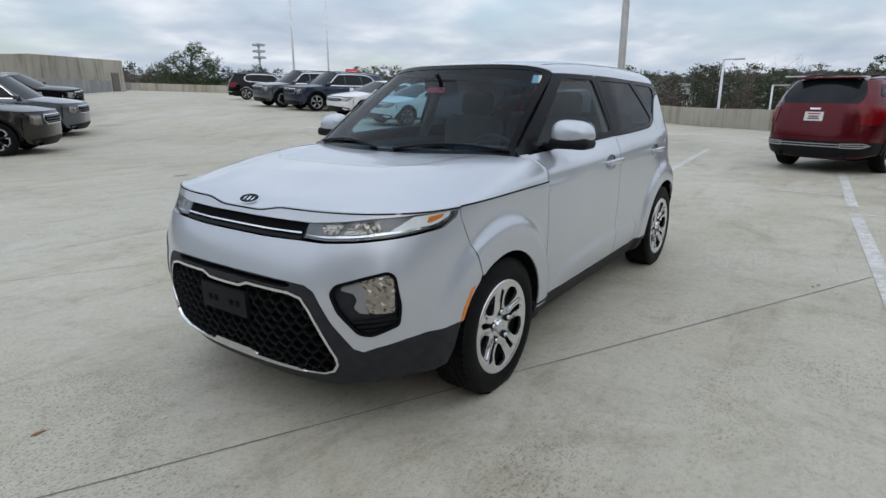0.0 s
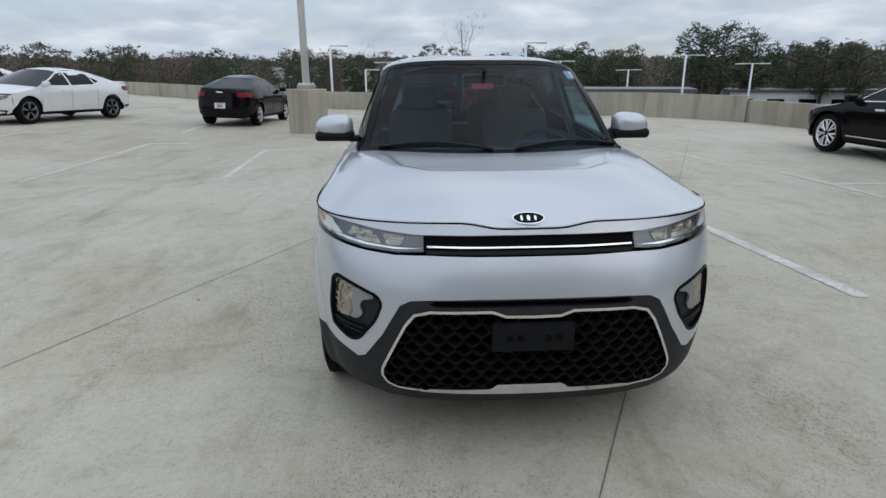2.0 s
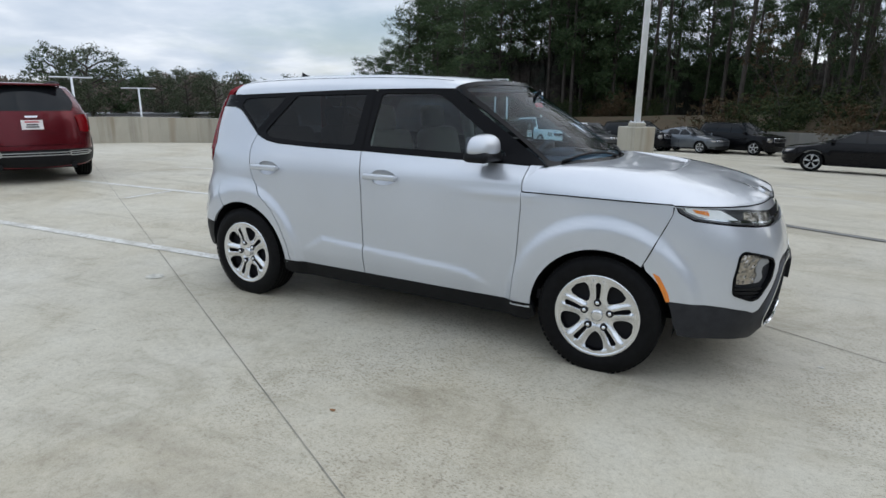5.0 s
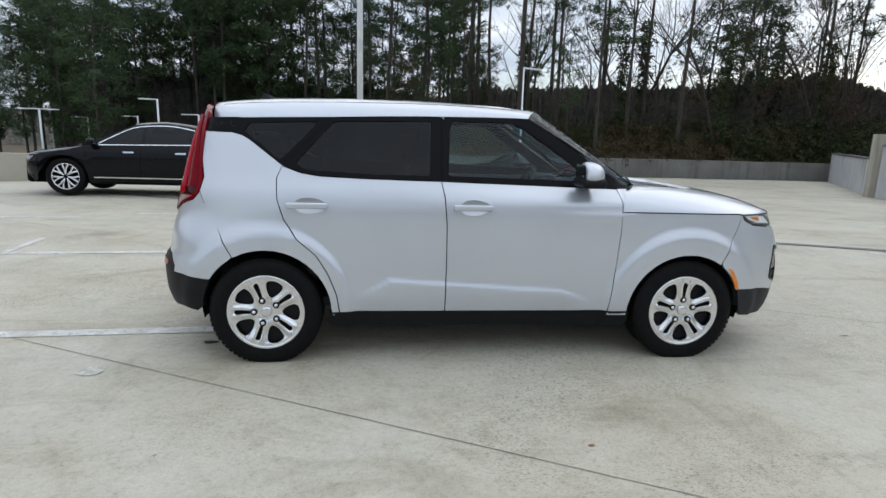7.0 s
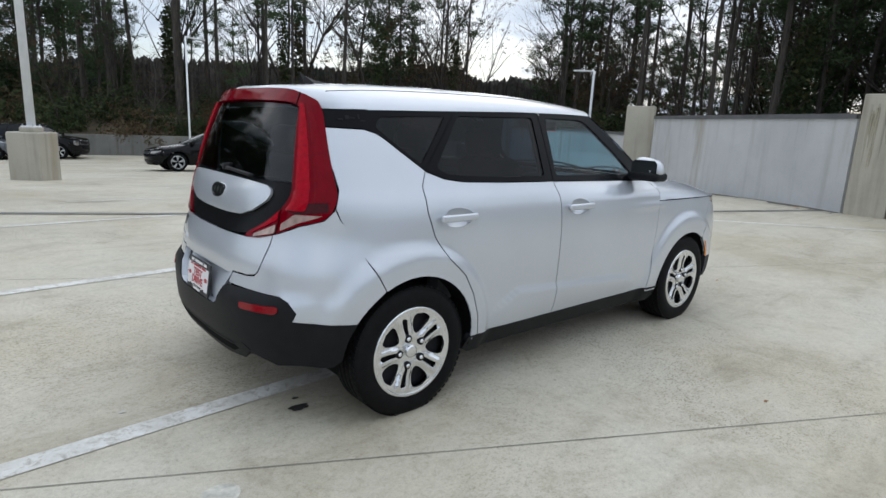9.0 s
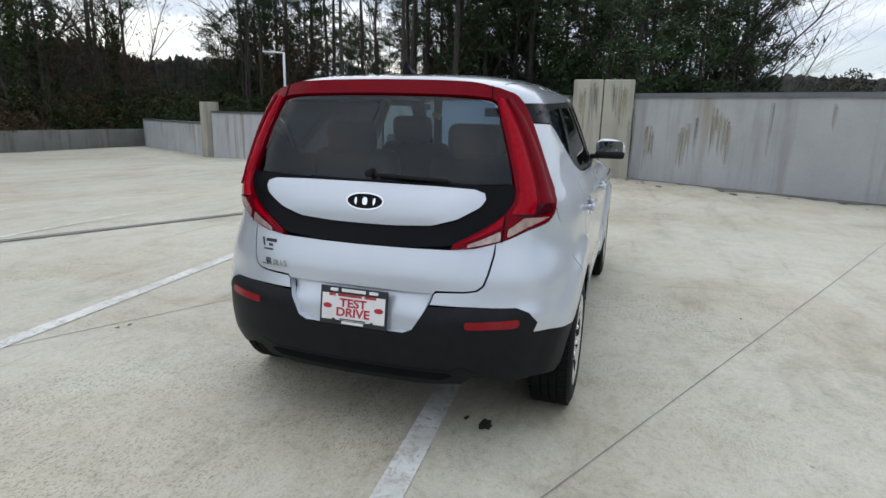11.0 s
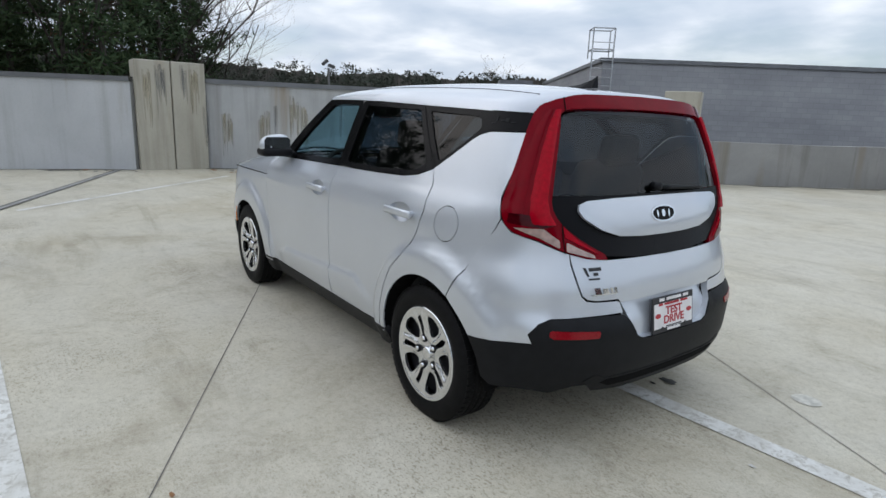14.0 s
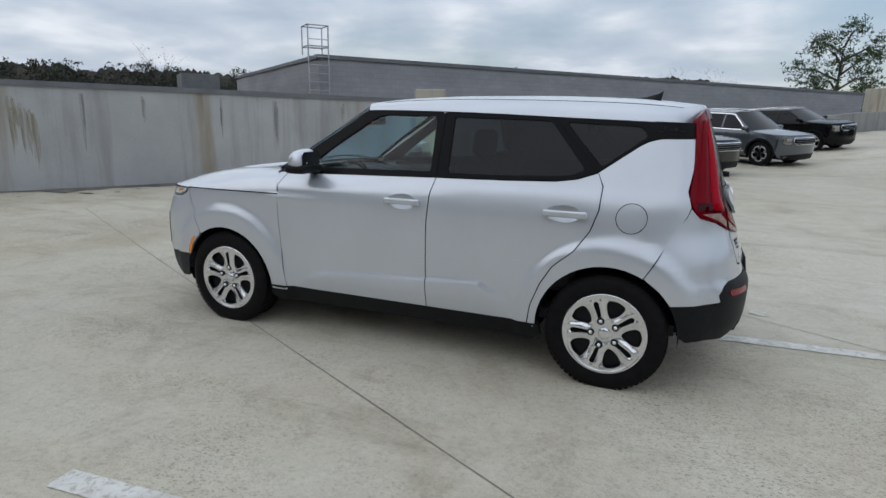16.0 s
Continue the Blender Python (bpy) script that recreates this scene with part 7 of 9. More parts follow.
    panel("grille_frame", mir(gr), E(0.012), M_CHROME if style != "blackout" else M_GLOSSB, car, step=0.08, thick=0.014, holes=(inset(mir(gr), 0.022),))
    for k in range(3):
        zz = gt - (gt - gb) * (k + 1) / 4
        panel("grille_bar", mir([U(zz + 0.008, y=0), U(zz + 0.008, y=W * 0.52), U(zz - 0.008, y=W * 0.52), U(zz - 0.008, y=0)]), E(0.014), M_ALLOYG, car, step=0.1, thick=0.01)
    for sg in (1, -1):
        if suv:
            hl = rounded([U(gt - 0.01, y=W * 0.66), U(gt, y=W * 0.86), U(gb + 0.04, y=W * 0.88), U(gb - 0.02, y=W * 0.80), U(gb, y=W * 0.66)], 0.02)
        else:
            hl = rounded([U(gt - 0.005, y=W * 0.62), U(gt + 0.02, x=fx + 0.22), U(gt + 0.03, x=fx + 0.06), U(gt - 0.03, x=fx + 0.12), U(gb + 0.01, y=W * 0.80), U(gb + 0.02, y=W * 0.62)], 0.015)
        lamp = panel("headlight", hl, E(0.010), M_LENSD, car, step=0.05, thick=0.012, mirror=sg < 0)
        panel("reflector", inset(hl, 0.028), E(0.014), M_LENSW, lamp, step=0.05, thick=0.004, mirror=sg < 0)
    # tail
    Rr = lambda off=0.0: (lambda u, z: sh.end(-1, u, z, off))
    V = lambda z, y=None, x=None: (sh.u(-1, z, y, x), z)
    zt_ = zrb if suv else deck
    tail = [V(zt_, y=0), V(zt_, y=W * 0.5), V(zt_ if suv else deck - 0.02, y=W * 0.72), V(zc(rx) if not suv else zt_, x=rx), V(0.42, x=rx), V(0.33, x=rx - 0.06), V(0.27, y=W * 0.7), V(0.25, y=0)]
    panel("tailgate", mir(tail), Rr(), mat, car, step=0.07, thick=0.02, flip=True)
    bz = 0.56 if suv else 0.40
    bl = [V(bz, y=0), V(bz, y=W * 0.7), V(bz - 0.02, x=rx - 0.02), V(0.36, x=rx - 0.02), V(0.30, y=W * 0.7), V(0.26, y=0)]
    panel("rear_bumper", mir(bl), Rr(0.010), M_BLACKP, car, step=0.08, thick=0.02, flip=True)
    if suv:
        for sg in (1, -1):
            loz = rounded([V(0.535, y=W * 0.50), V(0.540, y=W * 0.80), V(0.500, y=W * 0.88), V(0.455, y=W * 0.80), V(0.450, y=W * 0.50)], 0.02)
            panel("bumper_trim", loz, Rr(0.020), M_ALLOY, car, step=0.05, thick=0.014, flip=True, mirror=sg < 0, holes=(inset(loz, 0.016),), label="satin lozenge exhaust trim")
            panel("trim_bar", [V(0.503, y=W * 0.50), V(0.503, y=W * 0.84), V(0.488, y=W * 0.84), V(0.488, y=W * 0.50)], Rr(0.016), M_ALLOY, car, step=0.06, thick=0.01, flip=True, mirror=sg < 0)
        for zz in (0.520, 0.478):
            panel("trim_bar", mir([V(zz, y=0), V(zz, y=W * 0.50), V(zz - 0.014, y=W * 0.50), V(zz - 0.014, y=0)]), Rr(0.018), M_ALLOY, car, step=0.08, thick=0.01, flip=True)
        panel("tailgate_crease", mir([V(zt_ - 0.36, y=0), V(zt_ - 0.36, y=W * 0.70), V(zt_ - 0.372, y=W * 0.70), V(zt_ - 0.372, y=0)]), Rr(0.006), mat, car, step=0.08, thick=0.006, flip=True)
        panel("tailgate_gap", mir([V(0.640, y=0), V(0.640, y=W * 0.72), V(0.632, y=W * 0.72), V(0.632, y=0)]), Rr(0.003), M_DARK, car, step=0.08, thick=0.002, flip=True)
        tubes = bmesh.new()
        for sy in (-1, 1):
            add_tube(tubes, (xR + 0.05, sy * W * 0.55, 0.30), (xR + 0.40, sy * W * 0.55, 0.30), 0.045, 0.045, 10)
        add_box(tubes, (xR + 0.30, 0, 0.33), (0.25, W * 1.1, 0.12), None, 0.03, 1)
        part("exhaust", tubes, M_STEELW, car, "dark exhaust and silencer")
    elif chrome_line:
        panel("bumper_trim", mir([V(0.47, y=0), V(0.47, y=W * 0.8), V(0.45, y=W * 0.8), V(0.45, y=0)]), Rr(0.018), M_CHROME, car, step=0.08, thick=0.01, flip=True, label="chrome bumper strip")
    for sg in (1, -1):
        if suv:
            tl = rounded([V(zt_ - 0.07, y=W * 0.66), V(zt_ - 0.05, x=rx - 0.10), V(zt_ - 0.10, x=rx + 0.02), V(zt_ - 0.20, x=rx - 0.06), V(zt_ - 0.34, x=rx - 0.16), V(zt_ - 0.36, y=W * 0.82), V(zt_ - 0.34, y=W * 0.72)], 0.02)
        else:
            tl = rounded([V(deck - 0.10, y=W * 0.48), V(deck - 0.08, x=rx - 0.10), V(deck - 0.14, x=rx + 0.02), V(deck - 0.22, x=rx - 0.10), V(deck - 0.22, y=W * 0.55)], 0.02)
        panel("tail_lamp", tl, Rr(0.012), M_WINDOW if (chrome_line and not suv) else M_TAILR, car, step=0.06, thick=0.012, flip=True, mirror=sg < 0)
    if plate:
        zp = (zt_ - 0.22) if suv else (0.58 if not chrome_line else 0.78)
        panel("number_plate", [V(zp + 0.075, y=-0.15), V(zp + 0.075, y=0.15), V(zp - 0.075, y=0.15), V(zp - 0.075, y=-0.15)], Rr(0.016), M_PLATEW, car, step=0.1, thick=0.006, flip=True, label="white dealer plate with red and black print")
        for dz, w, m in ((0.045, 0.10, M_INKRED), (0.0, 0.08, M_INKBLK), (-0.035, 0.09, M_INKBLK)):
            panel("plate_bar", [V(zp + dz + 0.010, y=-w), V(zp + dz + 0.010, y=w), V(zp + dz - 0.010, y=w), V(zp + dz - 0.010, y=-w)], Rr(0.019), m, car, step=0.1, thick=0.002, flip=True)
        panel("badge", [V(zt_ - 0.075, y=-0.09), V(zt_ - 0.075, y=0.09), V(zt_ - 0.105, y=0.08), V(zt_ - 0.105, y=-0.08)], Rr(0.014), M_CHROME, car, step=0.1, thick=0.003, flip=True)
    if suv:
        bm = bmesh.new()
        yy = S(xc, zct).y
        add_box(bm, (xc - 0.06, 0, zct + 0.055), (0.26, 2 * yy - 0.10, 0.035), None, 0.015, 2)
        part("spoiler", bm, M_GLOSSB if style == "blackout" else mat, car, "", True)
    return car


def park(car, x, y, deg):
    """Stand a car on the deck, tilted with it."""
    d = 1.2
    gx = (ground_z(x + d, y) - ground_z(x - d, y)) / (2 * d)
    gy = (ground_z(x, y + d) - ground_z(x, y - d)) / (2 * d)
    nrm = Vector((-gx, -gy, 1)).normalized()
    tilt = Vector((0, 0, 1)).rotation_difference(nrm).to_matrix().to_4x4()
    car.matrix_world = Matrix.Translation((x, y, ground_z(x, y) + 0.004)) @ tilt @ Euler((0, 0, radians(deg))).to_matrix().to_4x4()
    return car


BIG = dict(L=5.0, W=0.985, H=1.76, wb=2.90, fo=0.95, R=0.39, suv=True, clad=True, rails=True)
MID = dict(belt=1.16, L=4.81, W=0.945, H=1.70, wb=2.815, fo=0.92, R=0.365, suv=True, clad=True, rails=True)
park(make_car("red_suv", "dark red mid-size suv with satin bumper trim and dealer plate", P_RED, rim=(5, M_ALLOY, 0.12), **MID), -10.9, 2.25, 160)
park(make_car("black_suv", "black mid-size suv parked by the parapet", P_BLACK, rim=(5, M_ALLOYD, 0.12), style="blackout", **MID), -22.6, 1.6, 152)
park(make_car("black_small_saloon", "black compact saloon with a white dealer plate", P_BLACK, L=4.4, W=0.86, H=1.45, wb=2.6, fo=0.85, R=0.315, suv=False, rim=(6, M_ALLOY, 0.10)), -15.2, -5.6, 175)
WS = dict(L=4.90, W=0.93, H=1.445, wb=2.85, fo=0.93, R=0.335, suv=False, style="blackout")
park(make_car("white_saloon", "white sporty saloon with dark grey wheels", P_WHITE, rim=(5, M_ALLOYG, 0.14), group="white saloons in a row", **WS), -13.63, -10.83, -16)
park(make_car("white_saloon", "white sporty saloon with dark grey wheels", P_WHITE, rim=(5, M_ALLOYG, 0.14), group="white saloons in a row", **WS), -15.08, -14.16, -16)
park(make_car("blue_suv", "night blue large suv with bright window line", P_NIGHT, rim=(5, M_ALLOY, 0.16), chrome_line=True, **BIG), -16.36, -18.15, -16)
park(make_car("grey_suv", "steel grey large suv with black wheels", P_GREY, rim=(5, M_ALLOYD, 0.16), chrome_line=True, **BIG), -16.77, -20.9, -16)
park(make_car("black_large_suv", "black large suv standing side on near the far parapet", P_BLACK, rim=(5, M_ALLOY, 0.16), chrome_line=True, **BIG), -22.6, -30.8, 143)
park(make_car("bronze_suv", "dark bronze large suv backed against the low wall", P_BRONZE, rim=(5, M_ALLOYD, 0.16), chrome_line=True, style="bright", **BIG), -0.8, -15.22, 143)
park(make_car("grey_suv", "steel grey large suv backed against the low wall", P_GREY, rim=(5, M_ALLOYD, 0.16), chrome_line=True, style="bright", **BIG), -3.22, -19.08, 143)
park(make_car("black_suv", "black mid-size suv backed against the low wall", P_BLACK, rim=(5, M_ALLOY, 0.12), style="bright", **MID), -5.6, -24.45, 143)
park(make_car("black_saloon", "black luxury saloon with chrome strips and branching silver wheels", P_BLACK, L=4.97, W=0.945, H=1.48, wb=2.86, fo=0.90, R=0.355, suv=False, rim=(7, M_CHROME, 0.24), chrome_line=True), -5.30, 8.45, 183)
park(make_car("black_saloon", "black saloon standing alone on the lower ramp", P_BLACK, L=4.85, W=0.92, H=1.45, wb=2.8, fo=0.92, R=0.33, suv=False, rim=(5, M_ALLOY, 0.14)), 4.8, 19.87, 176)
ROW = "cars along the woods"
park(make_car("dark_saloon", "dark grey saloon facing the deck below the woods", P_GRAPH, L=4.8, W=0.92, H=1.46, wb=2.8, fo=0.95, R=0.33, suv=False, rim=(5, M_ALLOY, 0.14), group=ROW), -13.0, 31.2, -62)
park(make_car("white_suv", "large white suv with silver wheels below the woods", P_WHITE, L=5.13, W=1.0, H=1.93, wb=2.95, fo=1.0, R=0.40, suv=True, rim=(6, M_ALLOY, 0.0), rails=True, group=ROW), -11.0, 33.0, -40)
park(make_car("grey_saloon", "graphite saloon parked below the woods", P_GRAPH, L=4.85, W=0.92, H=1.46, wb=2.8, fo=0.95, R=0.33, suv=False, rim=(5, M_ALLOY, 0.14), group=ROW), -7.6, 31.6, -28)
park(make_car("white_suv", "white suv half hidden behind other cars", P_WHITE, L=4.8, W=0.95, H=1.75, wb=2.8, fo=0.95, R=0.37, suv=True, rim=(5, M_ALLOY, 0.0), group=ROW), -8.6, 36.0, -28)
park(make_car("black_suv", "black suv with a bright grille below the woods", P_BLACK, L=5.1, W=0.99, H=1.77, wb=3.0, fo=0.97, R=0.39, suv=True, rim=(6, M_ALLOY, 0.0), rails=True, group=ROW), -5.0, 33.6, -30)
park(make_car("grey_saloon", "silver grey saloon parked below the woods", P_GREY, L=4.7, W=0.9, H=1.45, wb=2.7, fo=0.93, R=0.33, suv=False, rim=(5, M_ALLOY, 0.14), group=ROW), -2.0, 32.8, -30)
park(make_car("black_suv", "black suv parked below the woods", P_BLACK, L=4.8, W=0.95, H=1.75, wb=2.8, fo=0.95, R=0.37, suv=True, rim=(5, M_ALLOY, 0.0), group=ROW), 0.6, 33.4, -30)
park(make_car("maroon_suv", "dull maroon suv far down the ramp", P_MAROON, L=4.8, W=0.95, H=1.72, wb=2.8, fo=0.95, R=0.37, suv=True, rim=(5, M_ALLOY, 0.0), group=ROW), -17.5, 33.5, -30)


# ---- light poles ----
def deck_pole(x, y, lean=0.0, label="", top=10.0):
    g = ground_z(x, y)
    t = empty("light_pole", Matrix.Translation((x, y, g)) @ Euler((0, 0, 0.9)).to_matrix().to_4x4())
    tagged(t, label or "pale light pole on a stained square concrete base", "light pole", "poles on the deck")
    bm = bmesh.new()
    add_box(bm, (0, 0, 0.46), (0.74, 0.74, 1.32), None, 0.03, 2)
    part("base", bm, M_WALL_B, t, "buff stained concrete base")
    bm = bmesh.new()
    add_box(bm, (0, 0, 1.17), (0.36, 0.36, 0.12), None, 0.02, 1)
    part("grout_pad", bm, M_WALL_B, t)
    bm = bmesh.new()
    add_box(bm, (0, 0, 1.245), (0.30, 0.30, 0.03), None, 0.005, 1)
    part("base_plate", bm, M_POLE, t)
    bm = bmesh.new()
    for sx in (-1, 1):
        for sy in (-1, 1):
            add_tube(bm, (sx * 0.12, sy * 0.12, 1.25), (sx * 0.12, sy * 0.12, 1.30), 0.014, 0.014, 6)
    part("anchor_bolts", bm, M_STEEL, t)
    bm = bmesh.new()
    add_tube(bm, (0, 0, 1.24), (0, 0, top), 0.095, 0.07, 16)
    part("shaft", bm, M_POLE, t, "", True)
    bm = bmesh.new()
    add_tube(bm, (-0.9, 0, top), (0.9, 0, top), 0.03, 0.03, 8)
    part("cross_arm", bm, M_POLE, t, "", True)
    for s in (-1, 1):
        bm = bmesh.new()
        add_box(bm, (s * 1.0, 0, top + 0.02), (0.55, 0.30, 0.10), None, 0.03, 1)
        part("lamp_head", bm, M_POLE, t)


deck_pole(-11.75, -3.12)
deck_pole(-1.37, 13.8)
deck_pole(-32.0, -39.0)
deck_pole(-39.5, -42.5)


def lot_lamp(x, y, top, kind="T", yaw=0.0, base=-4.5, r=0.07):
    t = empty("lamp_post", Matrix.Translation((x, y, base)) @ Euler((0, 0, yaw)).to_matrix().to_4x4())
    tagged(t, "pale lamp post with flat lamp heads beyond the parapet", "lamp post", "lamp posts beyond the deck")
    h = top - base
    bm = bmesh.new()
    add_tube(bm, (0, 0, 0), (0, 0, h), r * 1.2, r, 10)
    part("shaft", bm, M_POLE, t, "", True)
    for s in ((-1, 1) if kind == "T" else (1,)):
        bm = bmesh.new()
        add_box(bm, (s * 0.65, 0, h - 0.02), (1.3, 0.10, 0.09), None, 0.02, 1)
        add_box(bm, (s * 1.05, 0, h - 0.03), (0.7, 0.32, 0.10), None, 0.03, 1)
        part("lamp_head", bm, M_POLE, t)


for x, y, top, kind, yaw in ((-56.6, -2.5, 2.7, "T", 1.4), (-58.3, 3.1, 2.1, "T", 1.4), (-36.4, 7.4, 3.5, "L", 1.2), (-54.2, 14.3, 2.7, "T", 1.3), (-70.5, 10.2, 1.3, "T", 1.3), (-31.2, 40.4, 3.6, "T", 0.9),
                             (-29.2, 48.0, 2.4, "T", 0.7), (-35.6, 61.7, 1.6, "L", 0.7), (-30.6, 58.8, 1.9, "L", 3.6), (-19.2, 46.5, 3.4, "L", 3.5), (-24.7, 56.2, 2.1, "L", 3.5), (-16.7, 48.8, 2.3, "L", 3.5),
                             (8.12, 33.3, 5.55, "L", 0.5), (32.0, 22.4, 5.4, "L", 2.4), (44.0, 4.9, 4.2, "L", 3.3), (-42.0, -6.3, 3.6, "L", 1.3), (-57.0, -4.8, 2.0, "L", 1.3), (-48, 30, 2.3, "T", 1.0), (-44, 22, 2.9, "T", 1.0), (-62, 24, 1.9, "T", 1.0)):
    lot_lamp(x, y, top, kind, yaw, r=0.05 if 8 < x < 10 else 0.08)
flood = empty("floodlight_pole", Matrix.Translation((74.0, -33.4, -4.5)))
tagged(flood, "dark pole with two floodlights beyond the screen wall", "floodlight")
tube("shaft", (0, 0, 0), (0, 0, 11.6), 0.14, M_SEAL, flood)
for dx, dy, dz, tilt in ((0.25, -0.5, 11.9, 0.3), (-0.3, 0.7, 12.3, -0.7)):
    box("lamp_head", (dx, dy, dz), (0.5, 0.95, 0.40), M_SEAL, flood, "", 0.05, Euler((tilt, 0, 0)).to_matrix())
# lattice mast and red sign far off
mast = empty("radio_mast", Matrix.Translation((-94.7, -124.2, -4.5)))
tagged(mast, "slim grey radio mast standing far behind the trees", "mast")
bm = bmesh.new()
add_tube(bm, (0, 0, 0), (0, 0, 18), 0.35, 0.25, 8)
part("shaft", bm, M_STEEL, mast)
bm = bmesh.new()
for z in (14.5, 16.0, 17.5):
    add_box(bm, (0, 0, z), (2.2, 2.2, 0.5))
part("aerials", bm, M_STEEL, mast)
sign = empty("roadside_sign", Matrix.Translation((-50.5, -49.9, -4.5)) @ Euler((0, 0, 0.78)).to_matrix().to_4x4())
tagged(sign, "small red roadside sign with pale bars on a post", "sign")
bm = bmesh.new()
add_box(bm, (0, 0, 8.2), (0.2, 1.5, 1.0), None, 0.03, 1)
part("board", bm, M_TAG, sign)
bm = bmesh.new()
add_box(bm, (0.11, 0, 8.35), (0.02, 1.1, 0.16))
add_box(bm, (0.11, 0, 8.05), (0.02, 0.9, 0.12))
part("bars", bm, M_PLATEW, sign)
tube("post", (0, 0, 0), (0, 0, 7.8), 0.12, M_STEEL, sign)


# ---- neighbouring block building ----
def block_material():
    m, n, l, b = node_mat("grey_block_wall")
    tc = n.new("ShaderNodeTexCoord")
    mp = n.new("ShaderNodeMapping")
    l.new(tc.outputs["Object"], mp.inputs[0])
    mp.inputs["Rotation"].default_value = (radians(90), 0, 0)
    bk = n.new("ShaderNodeTexBrick")
    bk.inputs["Scale"].default_value = 1.0
    bk.inputs["Brick Width"].default_value, bk.inputs["Row Height"].default_value, bk.inputs["Mortar Size"].default_value = 0.41, 0.205, 0.010
    bk.inputs["Color1"].default_value, bk.inputs["Color2"].default_value, bk.inputs["Mortar"].default_value = (0.335, 0.34, 0.355, 1), (0.305, 0.31, 0.325, 1), (0.275, 0.28, 0.29, 1)
    l.new(mp.outputs[0], bk.inputs["Vector"])
    s = noise_tex(n, l, 0.6, 6, 0.6, 0.2, "Object", (0.5, 0.5, 1.6))
    c = mixc(n, l, 0.7, bk.outputs["Color"], mixc(n, l, 1.0, bk.outputs["Color"], ramp(n, l, s, [(0.3, (0.72, 0.73, 0.76)), (0.65, (1.12, 1.12, 1.12))]), "MULTIPLY"))
    l.new(c, b.inputs["Base Color"])
    b.inputs["Roughness"].default_value = 0.9
    bump(n, l, b, bk.outputs["Fac"], 0.3, 0.01)
    return m


M_BLOCK = block_material()
bld = empty("block_building", Matrix.Translation((12.6, -17.1, 0)) @ Euler((0, 0, math.atan2(-0.79, -0.61))).to_matrix().to_4x4())
tagged(bld, "long low grey blockwork building with a dark roof edge", "building")
for nm, a, b in (("wall", (0, 0), (43, 0)), ("wall", (43, 0), (43, 17)), ("wall", (0, 0), (0, 17)), ("wall", (0, 17), (43, 17))):
    bm = bmesh.new()
    c = ((a[0] + b[0]) / 2, (a[1] + b[1]) / 2, -1.1)
    s = (abs(b[0] - a[0]) + 0.3, 0.3, 9.8) if a[1] == b[1] else (0.3, abs(b[1] - a[1]) - 0.3, 9.8)
    add_box(bm, c, s)
    part(nm, bm, M_BLOCK, bld)
bm = bmesh.new()
add_box(bm, (21.5, 8.5, 3.45), (42.6, 16.6, 0.2))
part("roof", bm, M_ASPHALT, bld)
for c, s in (((21.5, 0, 3.82), (43.5, 0.42, 0.16)), ((21.5, 17, 3.82), (43.5, 0.42, 0.16)), ((0, 8.5, 3.82), (0.42, 16.56, 0.158)), ((43, 8.5, 3.82), (0.42, 16.56, 0.158))):
    box("roof_edge", c, s, M_COPING, bld, "dark metal roof edge")
box("roof_house", (-1.6, 24.3, -0.1), (2.6, 3.0, 8.8), M_COPING, bld, "small grey rooftop plant room")
lad = empty("roof_ladder", bld.matrix_world @ Matrix.Translation((-0.22, -0.32, 0)))
tagged(lad, "galvanised roof ladder with a guard hoop on the block wall", "ladder")
for y in (-0.42, 0.42):
    bm = bmesh.new()
    add_tube(bm, (y, 0, 0.2), (y, 0, 5.0), 0.03, 0.03, 8)
    part("stile", bm, M_STEEL, lad)
for i in range(13):
    bm = bmesh.new()
    add_tube(bm, (-0.42, 0, 0.5 + 0.33 * i), (0.42, 0, 0.5 + 0.33 * i), 0.016, 0.016, 6)
    part("rung", bm, M_STEEL, lad)
for z in (4.2, 5.0):
    bm = bmesh.new()
    for a, b in (((-0.42, 0, z), (-0.42, 0.8, z)), ((0.42, 0, z), (0.42, 0.8, z)), ((-0.42, 0.8, z), (0.42, 0.8, z)), ((-0.42, 0, z), (0.42, 0, z))):
        add_tube(bm, a, b, 0.028, 0.028, 6)
    part("guard_hoop", bm, M_STEEL, lad)
for x in (-0.42, 0.42):
    bm = bmesh.new()
    add_tube(bm, (x, 0.8, 3.9), (x, 0.8, 5.0), 0.028, 0.028, 6)
    part("guard_post", bm, M_STEEL, lad)

# stair blockhouse at the far end of the deck
hd = math.atan2(-5.4, -10.6)
bh = empty("stair_house", Matrix.Translation((-18.5, -57.0, 1.3)) @ Euler((0, 0, hd)).to_matrix().to_4x4())
tagged(bh, "buff concrete stair house with a grey steel door", "stair house")
bm = bmesh.new()
add_box(bm, (5.9, 2.5, 1.55), (11.8, 5.0, 3.7), None, 0.04, 1)
part("wall", bm, M_WALL_B, bh)
box("door", (10.4, -0.03, 1.0), (1.0, 0.08, 2.1), simple("door_grey_brown", (0.14, 0.12, 0.10), 0.6), bh, "grey brown steel door")
box("door_frame", (10.4, -0.02, 1.03), (1.14, 0.05, 2.2), M_COPING, bh)

